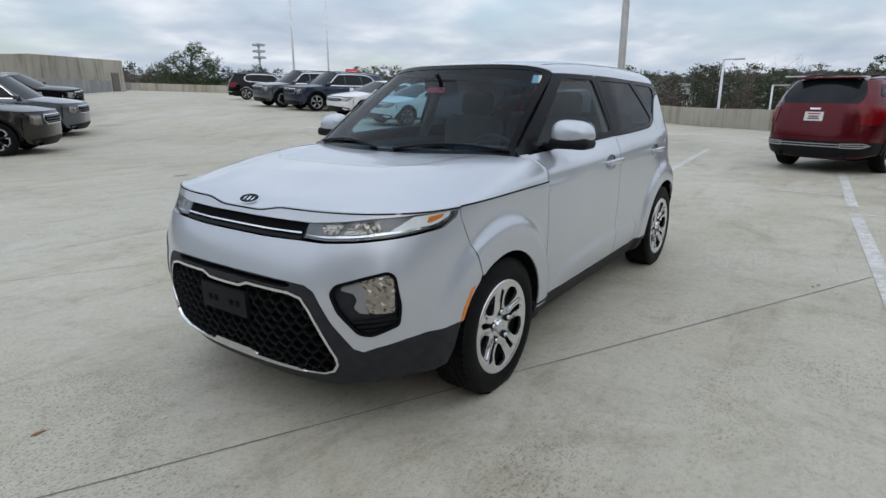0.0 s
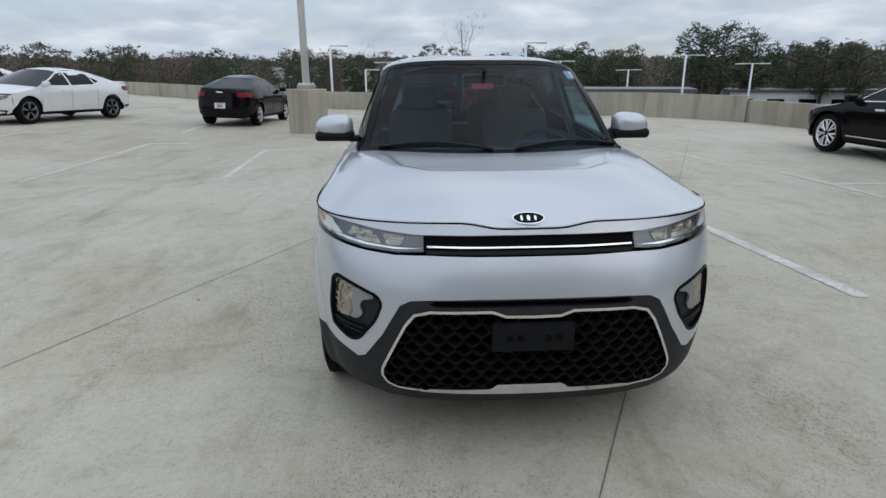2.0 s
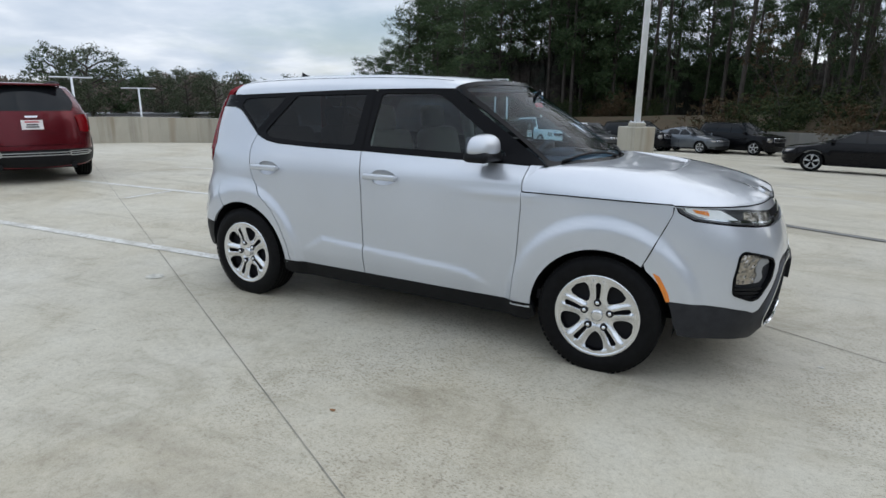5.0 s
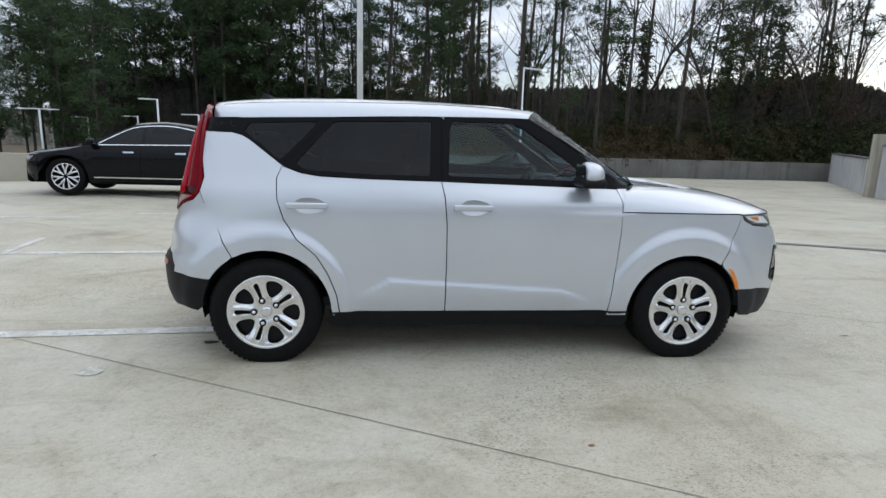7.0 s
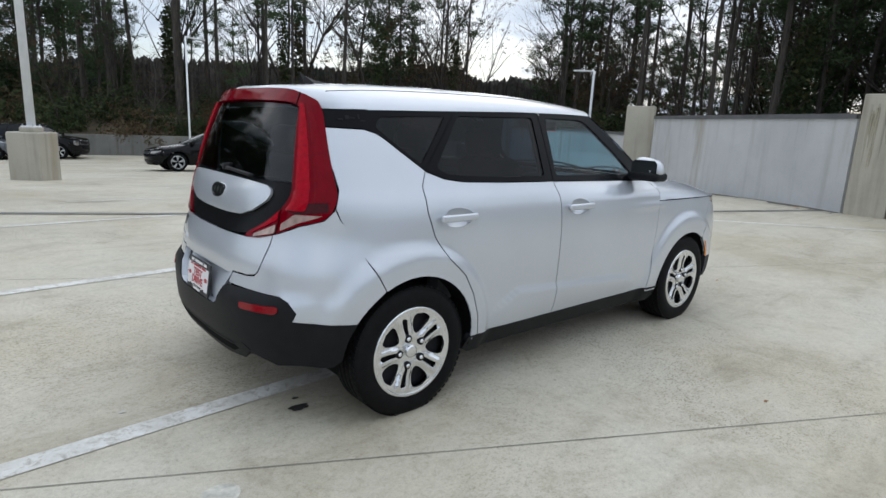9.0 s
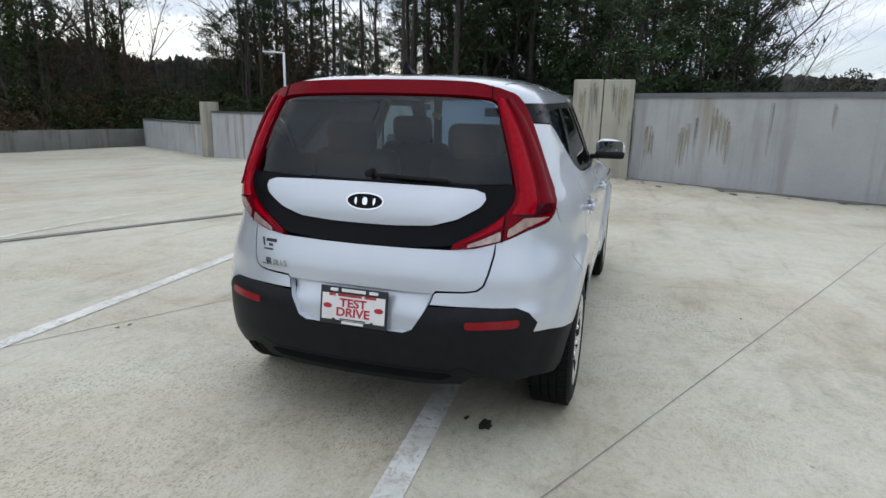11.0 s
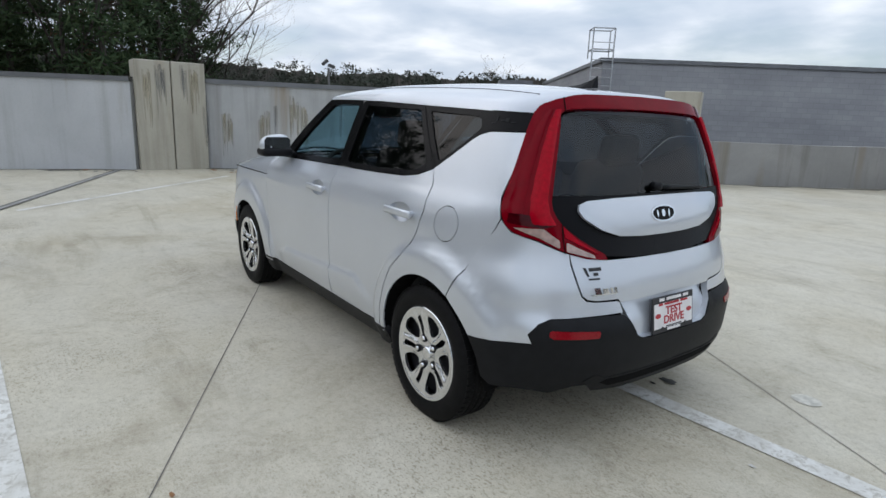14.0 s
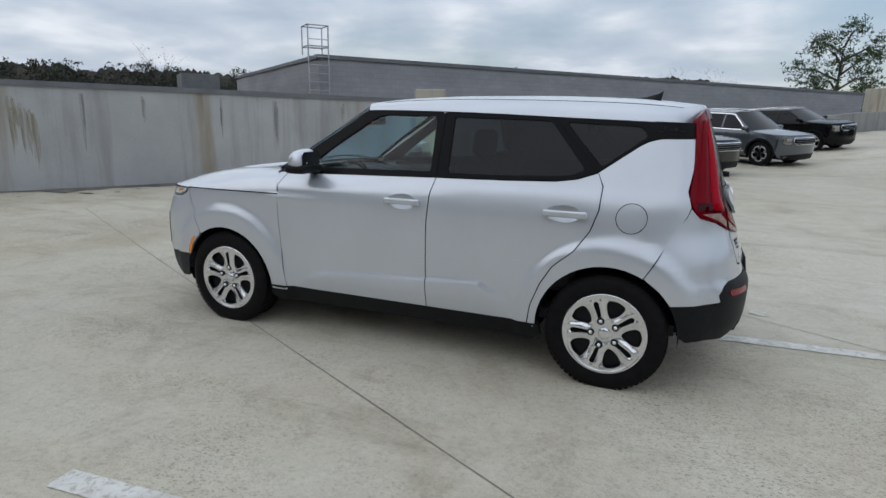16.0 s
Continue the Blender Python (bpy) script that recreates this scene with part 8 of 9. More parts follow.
# low white roofs and houses in the distance
for x, y, w, d, h, mt, lb in ((-120, 24, 40, 14, 3.2, P_WHITE, "long white warehouse roof far beyond the deck"), (-55, 18.5, 17, 10, 4.35, M_BLOCK, "low grey flat roof beyond the parapet"), (-150, -28, 34, 12, 8.0, P_WHITE, "pale distant block of several storeys"), (-110, -75, 30, 12, 4.2, M_WALL_B, "pale distant shop roof"), (-80, 62, 30, 12, 3.4, P_WHITE, "white low roof beyond the lamps")):
    hs = empty("distant_building", Matrix.Translation((x, y, -4.5)) @ Euler((0, 0, 1.2)).to_matrix().to_4x4())
    tagged(hs, lb, "building")
    bm = bmesh.new()
    add_box(bm, (0, 0, h / 2), (w, d, h))
    part("wall", bm, mt, hs)
    bm = bmesh.new()
    add_box(bm, (0, 0, h + 0.15), (w + 0.6, d + 0.6, 0.3))
    part("roof", bm, M_COPING, hs)
    for k in range(max(1, int(h // 3.2))):
        for i in range(int(w // 4)):
            for sy in (-1, 1):
                box("window", (-w / 2 + 2 + 4 * i, sy * (d / 2 + 0.02), 1.8 + 3.0 * k), (2.2, 0.06, 1.3), M_WINDOW, hs)


# ---- ground beyond the deck ----
def soil():
    m, n, l, b = node_mat("leaf_litter_soil")
    f = noise_tex(n, l, 0.4, 6, 0.6)
    g = noise_tex(n, l, 6, 6, 0.7)
    c = ramp(n, l, f, [(0.3, (0.05, 0.045, 0.022)), (0.5, (0.085, 0.060, 0.034)), (0.7, (0.055, 0.062, 0.026))])
    c = mixc(n, l, 0.7, c, mixc(n, l, 1.0, c, ramp(n, l, g, [(0.3, (0.45, 0.42, 0.4)), (0.7, (1.4, 1.3, 1.2))]), "MULTIPLY"))
    l.new(c, b.inputs["Base Color"])
    b.inputs["Roughness"].default_value = 0.95
    return m


M_SOIL = soil()
vs, fs = [], []
NA = 72
rings = (0, 60, 110, 200, 400, 900)
for r in rings:
    for i in range(NA):
        a = 2 * math.pi * i / NA
        vs.append((r * math.cos(a), r * math.sin(a), -4.6 + (0.0 if r < 150 else 1.2 * math.sin(3 * a) + 0.006 * (r - 150))))
for k in range(len(rings) - 1):
    for i in range(NA):
        j = (i + 1) % NA
        fs.append((k * NA + i, k * NA + j, (k + 1) * NA + j, (k + 1) * NA + i))
tagged(obj("terrain", vs, fs, M_SOIL, smooth=True), "dull winter grass and soil reaching to the horizon", "ground", "", "structure")

# wooded bank behind the retaining wall
bank = [(42, 20), (37, 28), (29.5, 33.8), (11, 33.1), (-34, 48.5)]
vs, fs = [], []
for i in range(41):
    f = i / 40 * (len(bank) - 1)
    k = min(len(bank) - 2, int(f))
    px = bank[k][0] + (bank[k + 1][0] - bank[k][0]) * (f - k)
    py = bank[k][1] + (bank[k + 1][1] - bank[k][1]) * (f - k)
    nx, ny = 0.46, 0.89
    z0 = ground_z(min(px, 29), py) + 0.7
    for j in range(16):
        d = 3.2 * j
        vs.append((px + nx * d, py + ny * d, z0 + 1.5 * sstep(d, 0, 12) + 0.25 * noise.noise((px * 0.3, d * 0.4, 1.0))))
for i in range(40):
    for j in range(15):
        fs.append((i * 16 + j, i * 16 + j + 1, (i + 1) * 16 + j + 1, (i + 1) * 16 + j))
tagged(obj("woodland_bank", vs, fs, M_SOIL, smooth=True), "brown leaf-strewn bank rising behind the retaining wall", "ground", "", "structure")


# ---- trees ----
def leaf_mat(name, a, b_, c_):
    m, n, l, b = node_mat(name)
    gi = n.new("ShaderNodeNewGeometry")
    l.new(ramp(n, l, gi.outputs["Random Per Island"], [(0.0, a), (0.5, b_), (1.0, c_)]), b.inputs["Base Color"])
    b.inputs["Roughness"].default_value = 0.75
    b.inputs["Specular IOR Level"].default_value = 0.2
    return m


M_NEEDLE = leaf_mat("pine_needles", (0.028, 0.052, 0.023), (0.048, 0.078, 0.034), (0.074, 0.105, 0.047))
M_BROWNL = leaf_mat("dry_brown_leaves", (0.060, 0.038, 0.020), (0.085, 0.055, 0.030), (0.05, 0.05, 0.025))
M_BUSH = leaf_mat("evergreen_leaves", (0.020, 0.034, 0.014), (0.034, 0.050, 0.018), (0.065, 0.070, 0.026))
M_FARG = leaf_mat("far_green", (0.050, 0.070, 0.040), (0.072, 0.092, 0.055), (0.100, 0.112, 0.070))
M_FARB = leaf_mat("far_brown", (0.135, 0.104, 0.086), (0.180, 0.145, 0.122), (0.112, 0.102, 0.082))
# a darker far green: the eastern woods' backlit look is put into it
M_FAR_BACKLIT = leaf_mat("far_green_backlit", (0.024, 0.030, 0.022), (0.036, 0.044, 0.031), (0.052, 0.056, 0.042))


def bark_mat():
    m, n, l, b = node_mat("bark")
    f = noise_tex(n, l, 3.0, 6, 0.7, 0.5, "Object", (3, 3, 0.5))
    l.new(ramp(n, l, f, [(0.3, (0.022, 0.019, 0.016)), (0.7, (0.085, 0.072, 0.060))]), b.inputs["Base Color"])
    b.inputs["Roughness"].default_value = 0.95
    bump(n, l, b, f, 0.5, 0.03)
    return m


M_BARK = bark_mat()


class Cloud:
    """Collects tubes and leaf triangles for one mesh."""

    def __init__(self):
        self.v, self.f = [], []

    def tube(self, pts, radii, seg=6):
        k = len(self.v)
        for i, (p, r) in enumerate(zip(pts, radii)):
            d = (pts[min(i + 1, len(pts) - 1)] - pts[max(i - 1, 0)]).normalized()
            a = d.orthogonal().normalized()
            b = d.cross(a)
            for j in range(seg):
                t = 2 * math.pi * j / seg
                self.v.append(p + (a * math.cos(t) + b * math.sin(t)) * r)
        for i in range(len(pts) - 1):
            for j in range(seg):
                self.f.append((k + i * seg + j, k + i * seg + (j + 1) % seg, k + (i + 1) * seg + (j + 1) % seg, k + (i + 1) * seg + j))

    def tuft(self, c, size, n, rng, thin=0.22, up=0.3):
        for _ in range(n):
            d = Vector((rng.gauss(0, 1), rng.gauss(0, 1), rng.gauss(up, 0.8))).normalized()
            s = d.orthogonal().normalized()
            s.rotate(Matrix.Rotation(rng.uniform(0, 6.28), 3, d))
            o = c + Vector((rng.gauss(0, 1), rng.gauss(0, 1), rng.gauss(0, 0.7))) * size * 0.45
            L = size * rng.uniform(0.5, 1.0)
            k = len(self.v)
            self.v += [o - s * L * thin, o + s * L * thin, o + d * L]
            self.f.append((k, k + 1, k + 2))


def pine(seed, h, crown0=0.35, dense=1.0, spread=1.0):
    rng = random.Random(seed)
    t = empty("pine_tree")
    tr, cr = Cloud(), Cloud()
    lean = Vector((rng.uniform(-0.03, 0.03), rng.uniform(-0.03, 0.03), 1))
    pts = [lean * (h * i / 8) + Vector((0.15 * math.sin(i + seed), 0.15 * math.cos(1.3 * i + seed), 0)) * (i / 8) for i in range(9)]
    pts[0] = Vector((0, 0, -1.5))
    tr.tube(pts, [0.125 * (1 - 0.85 * i / 8) * h / 16 + 0.02 for i in range(9)], 8)
    n = int(34 * dense)
    for i in range(n):
        f = crown0 + (0.97 - crown0) * (i + rng.random()) / n
        q = lean * (h * f)
        a = rng.uniform(0, 6.28)
        L = spread * (0.9 + 2.6 * math.sin(math.pi * min(1, (1.04 - f) / (1.04 - crown0)) ** 0.8)) * rng.uniform(0.6, 1.1)
        d = Vector((math.cos(a), math.sin(a), rng.uniform(-0.05, 0.45)))
        e = q + d * L
        tr.tube([q, q + d * L * 0.5 + Vector((0, 0, 0.08)), e], [0.045, 0.03, 0.012], 4)
        for k in range(int(6 + 3 * dense)):
            c = q + d * L * rng.uniform(0.35, 1.05) + Vector((rng.gauss(0, 0.25), rng.gauss(0, 0.25), rng.gauss(0.08, 0.15))) * spread
            cr.tuft(c, 0.44 * spread, 16, rng, 0.11)
    obj("trunk", tr.v, tr.f, M_BARK, t, "", True)
    obj("crown", cr.v, cr.f, M_NEEDLE, t, "dark green needles")
    return tagged(t, "tall dark pine in the woods behind the wall", "tree", "woodland trees")


def bare(seed, h, leafy=0.0, ivy=False, wide=0.0):
    rng = random.Random(seed)
    t = empty("bare_tree")
    tr, cr = Cloud(), Cloud()

    def grow(p, d, L, r, depth):
        n = 4
        pts, q = [p], p
        for i in range(n):
            d = (d + Vector((rng.gauss(0, 0.12), rng.gauss(0, 0.12), rng.gauss(0.03, 0.08)))).normalized()
            q = q + d * (L / n)
            pts.append(q)
        r1 = r * (0.62 if depth else 0.5)
        tr.tube(pts, [r + (r1 - r) * i / n for i in range(n + 1)], 7 if depth == 0 else (5 if depth == 1 else 3))
        if depth >= 4:
            if leafy and rng.random() < leafy:
                cr.tuft(q, 0.22, 9, rng, 0.24)
            return
        for i in range((7, 4, 3, 3)[depth]):
            k = rng.randint(2, n) if depth == 0 else rng.randint(1, n)
            a = rng.uniform(0, 6.28)
            side = Vector((math.cos(a), math.sin(a), 0))
            nd = (d * rng.uniform(0.5, 1.0) + side * (rng.uniform(0.4, 0.9) + wide) + Vector((0, 0, 0.25))).normalized()
            grow(pts[k], nd, L * rng.uniform(0.42, 0.62) * (1 + 0.45 * wide), r1 * rng.uniform(0.45, 0.75), depth + 1)

    grow(Vector((0, 0, -1.5)), Vector((0, 0, 1)), h * 0.62, 0.135 * h / 15, 0)
    if ivy:
        for i in range(150):
            z = rng.uniform(0.3, h * 0.5)
            a = rng.uniform(0, 6.28)
            cr.tuft(Vector((0.32 * math.cos(a), 0.32 * math.sin(a), z)), 0.35, 7, rng, 0.35)
    obj("trunk", tr.v, tr.f, M_BARK, t, "", True)
    if cr.v:
        obj("foliage", cr.v, cr.f, M_BUSH if ivy else M_BROWNL, t, "dark ivy leaves" if ivy else "a few dry brown leaves")
    return tagged(t, "bare winter tree with " + ("ivy up its trunk" if ivy else "fine dark branches"), "tree", "woodland trees")


def bush(seed, mat, lab):
    rng = random.Random(seed)
    cr = Cloud()
    for i in range(150):
        c = Vector((rng.gauss(0, 0.85), rng.gauss(0, 0.85), abs(rng.gauss(0.5, 0.75))))
        cr.tuft(c, 0.26, 14, rng, 0.20)
    for i in range(7):
        a = rng.uniform(0, 6.28)
        cr.tube([Vector((0, 0, -0.8)), Vector((0.6 * math.cos(a), 0.6 * math.sin(a), 1.2))], [0.03, 0.01], 4)
    ob = obj("undergrowth_shrub", cr.v, cr.f, mat)
    return tagged(ob, lab, "shrub", "undergrowth on the bank")


PROTO_P = [pine(11, 19, 0.46, 0.62, 1.15), pine(12, 22, 0.55, 0.5, 1.1), pine(14, 20, 0.58, 0.5, 1.1)]
PROTO_D = [pine(15, 18, 0.20, 1.32, 1.2), pine(16, 20, 0.28, 1.22, 1.25), pine(17, 15, 0.14, 1.32, 1.15)]
PROTO_B = [bare(21, 17), bare(22, 19, 0.12), bare(23, 15, 0.25), bare(24, 18, 0, True), bare(25, 16, 0.3)]
PROTO_Y = [bare(26, 8, 0.55), bare(27, 9, 0.4)]
PROTO_S = [bush(31, M_BUSH, "dense dark evergreen shrub on the bank"), bush(32, M_BROWNL, "brown winter shrub on the bank"), bush(33, M_BUSH, "dense dark evergreen shrub on the bank")]


def bank_z(x, y):
    best, z = 1e9, 0
    for k in range(len(bank) - 1):
        a, b = Vector(bank[k]), Vector(bank[k + 1])
        f = max(0, min(1, (Vector((x, y)) - a).dot(b - a) / (b - a).length_squared))
        p = a + (b - a) * f
        d = (Vector((x, y)) - p).length
        if d < best:
            best, z = d, ground_z(min(p.x, 29), p.y) + 0.7 + 1.5 * sstep(d, 0, 12)
    return z


rng = random.Random(77)
used = set()


def pr_used(protos, i):
    return protos[i].name in used


def plant(protos, x, y, z, smin=0.85, smax=1.15):
    i = rng.randrange(len(protos))
    s = rng.uniform(smin, smax)
    # a clearing in the woods beyond the ramp
    if protos is not PROTO_S and x > 12 and y > 5 and 40.5 < math.degrees(math.atan2(y + 2.8, x + 2.5)) < 47.0:
        return
    turn = rng.uniform(0, 6.28)
    # thinner stands where the sky shows between the trunks
    az = math.degrees(math.atan2(y + 4.2, x + 0.6))
    if protos is not PROTO_S and pr_used(protos, i) and y > 12 and (48 < az < 67 and int(x * 7) % 5 < 2 or 86 < az < 121 and int(x * 7) % 4 == 0):
        rng.random()
        return
    m = Matrix.Translation((x, y, z)) @ Euler((0, 0, turn)).to_matrix().to_4x4()
    pr = protos[i]
    if pr.name in used:
        ob = copy_thing(pr, m)
    else:
        used.add(pr.name)
        ob = pr
        ob.matrix_world = m
    ob.scale = (s, s, s * rng.uniform(0.95, 1.1))


for i in range(60):
    f = (i + rng.random()) / 60
    k = f * 3.0
    seg = min(2, int(k))
    a, b = bank[seg], bank[seg + 1]
    g = k - seg
    px, py = a[0] + (b[0] - a[0]) * g, a[1] + (b[1] - a[1]) * g
    d = 2.5 + 26 * rng.random() ** 1.2
    x, y = px + 0.46 * d, py + 0.89 * d
    plant(PROTO_P if rng.random() < 0.22 else PROTO_B, x, y, bank_z(x, y), 0.8, 1.15)
for i in range(40):
    f = rng.random() * 3.3
    k = min(3, int(f))
    a, b = bank[k], bank[k + 1]
    px, py = a[0] + (b[0] - a[0]) * (f - k), a[1] + (b[1] - a[1]) * (f - k)
    d = rng.uniform(2, 16)
    plant(PROTO_Y, px + 0.46 * d, py + 0.89 * d, bank_z(px + 0.46 * d, py + 0.89 * d), 0.7, 1.2)
for x, y in ((18, 40), (21, 44), (24.5, 41), (27, 45), (29.5, 42), (23, 49), (31, 47), (19.5, 50)):
    plant(PROTO_P if x < 26 else PROTO_D, x, y, bank_z(x, y), 0.8, 1.0)
# dense evergreens along the western part
for i in range(118):
    f = 1.30 * (i + rng.random()) / 118
    a, b = bank[3], bank[4]
    px, py = a[0] + (b[0] - a[0]) * f, a[1] + (b[1] - a[1]) * f
    d = 3 + 11 * sstep(f, 0.15, 0.4) + 18 * rng.random()
    x, y = px + 0.46 * d, py + 0.89 * d
    thin = f < 0.20
    plant((PROTO_P if rng.random() < 0.5 else PROTO_B) if thin else (PROTO_D if rng.random() < (0.35 if f < 0.42 else 0.75) else PROTO_P), x, y, bank_z(x, y) - 1.0, *((0.45, 0.62) if f < 0.60 and i % 2 else (0.9, 1.25)))
# woods beyond the screen wall
for i in range(46):
    x, y = rng.uniform(24, 48), rng.uniform(-9, 16)
    if y < -4 and x < 30:
        x += 10
    plant((PROTO_D if y < 5 else PROTO_P) if rng.random() < 0.5 else PROTO_B, x, y, -3.0)
for i in range(190):
    f = rng.random() * 3.98
    k = int(f)
    a, b = bank[k], bank[k + 1]
    px, py = a[0] + (b[0] - a[0]) * (f - k), a[1] + (b[1] - a[1]) * (f - k)
    d = rng.uniform(0.8, 14) + (13 if f > 3.3 else 0)
    x, y = px + 0.46 * d, py + 0.89 * d
    plant(PROTO_S, x, y, bank_z(x, y) - 0.1, 0.6, 1.25)


# far belt of trees, one mesh for each colour
def far_belt(name, mat, seed, n, label, bushy, arcs):
    rg = random.Random(seed)
    c = Cloud()
    for _ in range(n):
        a0, a1, r0, r1, h0, h1 = arcs[rg.randrange(len(arcs))]
        a, r = radians(rg.uniform(a0, a1)), rg.uniform(r0, r1)
        h = rg.uniform(h0, h1)
        base = Vector((r * math.cos(a), r * math.sin(a), -4.6))
        c.tube([base, base + Vector((0, 0, h * 0.8))], [0.22, 0.06], 4)
        for k in range(bushy):
            f = rg.uniform(0.10, 1.0)
            w = h * 0.26 * math.sin(math.pi * min(1, 1.08 - f)) ** 0.6
            q = base + Vector((rg.gauss(0, w * 0.5), rg.gauss(0, w * 0.5), h * f))
            c.tuft(q, h * 0.050, 11, rg, 0.24)
    return tagged(obj(name, c.v, c.f, mat), label, "trees", "", "stuff")


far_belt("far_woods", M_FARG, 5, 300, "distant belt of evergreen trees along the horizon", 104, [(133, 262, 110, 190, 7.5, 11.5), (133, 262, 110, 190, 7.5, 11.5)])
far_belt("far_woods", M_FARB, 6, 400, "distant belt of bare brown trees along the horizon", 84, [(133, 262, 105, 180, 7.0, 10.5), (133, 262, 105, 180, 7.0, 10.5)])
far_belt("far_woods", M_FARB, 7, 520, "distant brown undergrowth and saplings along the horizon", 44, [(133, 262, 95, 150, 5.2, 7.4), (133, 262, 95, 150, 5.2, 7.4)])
far_belt("far_woods", M_FAR_BACKLIT, 15, 420, "distant evergreen woods behind the block building, coloured dark for backlight", 60, [(-85, 8, 118, 165, 11, 15.5)])


# the woods behind, seen as one rough canopy
def canopy_mat(name="far_canopy", k=1.0):
    # k scales the whole colour; low values paint shade into the canopy
    m, n, l, b = node_mat(name)
    f = noise_tex(n, l, 0.16, 5, 0.7)
    g = noise_tex(n, l, 1.3, 5, 0.75)
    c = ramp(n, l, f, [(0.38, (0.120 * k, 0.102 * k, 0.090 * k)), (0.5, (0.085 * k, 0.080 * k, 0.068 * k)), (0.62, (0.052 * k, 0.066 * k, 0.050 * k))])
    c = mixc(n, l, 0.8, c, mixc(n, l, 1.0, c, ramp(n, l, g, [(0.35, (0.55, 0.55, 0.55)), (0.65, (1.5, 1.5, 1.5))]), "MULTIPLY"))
    l.new(c, b.inputs["Base Color"])
    b.inputs["Roughness"].default_value = 0.95
    b.inputs["Specular IOR Level"].default_value = 0.1
    return m


def canopy(a0, a1, r0, r1, low, high, seed, mat=None):
    rg = random.Random(seed)
    rows, cols = 9, int((a1 - a0) / 0.18)
    vs, fs = [], []
    for i in range(cols + 1):
        a = radians(a0 + (a1 - a0) * i / cols)
        for j in range(rows):
            r = r0 + (r1 - r0) * j / (rows - 1)
            q = Vector((r * math.cos(a), r * math.sin(a), seed))
            k = 0.5 + 0.5 * noise.noise(q * 0.055) + 0.30 * noise.noise(q * 0.21)
            top = low + (high - low) * max(0.0, k) + rg.uniform(-0.55, 0.55)
            vs.append((q.x, q.y, -4.8 + (top + 4.8) * sstep(j, -0.4, 3.0)))
    for i in range(cols):
        for j in range(rows - 1):
            k = i * rows + j
            fs.append((k, k + 1, k + rows + 1, k + rows))
    return tagged(obj("far_canopy", vs, fs, mat or M_CANOPY), "distant brown and green winter woods along the horizon", "trees", "", "stuff")


M_CANOPY = canopy_mat()
canopy(128, 268, 150, 190, 3.4, 7.2, 3.0)
# darkened copy of the canopy colour, holding the shade deep among the trunks
canopy(34, 120, 66, 80, 4.5, 9.0, 9.0, canopy_mat("shaded_canopy", 0.42))
canopy(-8, 34, 56, 66, 1.5, 5.0, 11.0)
canopy(96, 128, 165, 200, 2.5, 4.5, 5.0)
# the eastern canopy is coloured darker, for standing against the light
canopy(-92, 12, 135, 175, 8.5, 13.0, 7.0, canopy_mat("backlit_far_canopy", 0.5))
# the western edge of the evergreens, stepping down to open sky
for i in range(13):
    az = 119.0 + 9.6 * (i + rng.random()) / 13
    c, s = math.cos(radians(az)), math.sin(radians(az))
    r = 38.1 / (s + 0.342 * c) + rng.uniform(3, 14)
    x, y = 3.4 + c * r, -2.4 + s * r
    k = 0.46 + 0.40 * sstep(129.0 - az, 0.5, 7.5)
    plant(PROTO_D, x, y, bank_z(x, y) - 1.0, k * 0.92, k * 1.08)
# more pines and bare trees behind the screen wall
for i in range(34):
    az = 1.0 + 35.0 * (i + rng.random()) / 34
    r = rng.uniform(36, 50) if az < 20 else rng.uniform(51, 62)
    x, y = -4.2 + r * math.cos(radians(az)), 0.1 + r * math.sin(radians(az))
    plant(PROTO_B if i % 4 == 0 else (PROTO_D if az < 19 else PROTO_P), x, y, -3.0 if az < 20 else bank_z(x, y) - 0.6, 0.9, 1.12)
for i in range(30):
    az = 2.0 + 35.0 * (i + rng.random()) / 30
    r = rng.uniform(38, 46) if az < 20 else rng.uniform(51, 56)
    x, y = -4.2 + r * math.cos(radians(az)), 0.1 + r * math.sin(radians(az))
    plant(PROTO_S, x, y, -2.0 if az < 20 else bank_z(x, y) - 0.1, 1.2, 1.7)
# round-crowned trees that stand out beyond the deck
def crowned(seed, h, mat, lab):
    rg = random.Random(seed)
    t = empty("broad_tree")
    tr, cr = Cloud(), Cloud()
    tr.tube([Vector((0, 0, -0.5)), Vector((0.1, 0, h * 0.4)), Vector((0.0, 0.15, h * 0.85))], [h * 0.026, h * 0.018, h * 0.005], 8)
    for i in range(15):
        f = 0.30 + 0.66 * (i + rg.random()) / 15
        a = 2.4 * i + rg.uniform(-0.4, 0.4)
        reach = h * (0.30 * math.sin(math.pi * min(1.0, (1.06 - f) / 0.72)) ** 0.7 + 0.03)
        q = Vector((0, 0, h * f))
        e = q + Vector((math.cos(a) * reach, math.sin(a) * reach, h * 0.05))
        tr.tube([q - Vector((0, 0, h * 0.06)), (q + e) / 2, e], [h * 0.010, h * 0.007, h * 0.003], 5)
        lobe = h * rg.uniform(0.085, 0.12)
        for k in range(62):
            d = Vector((rg.gauss(0, 1), rg.gauss(0, 1), rg.gauss(0.15, 0.75)))
            d = d.normalized() * rg.uniform(0.45, 1.0)
            cr.tuft(e * 0.86 + q * 0.14 + d * lobe * 1.25, h * 0.030, 9, rg, 0.22)
    obj("trunk", tr.v, tr.f, M_BARK, t, "", True)
    obj("crown", cr.v, cr.f, mat, t, "dense rounded evergreen crown")
    return tagged(t, lab, "tree", "trees beyond the deck")


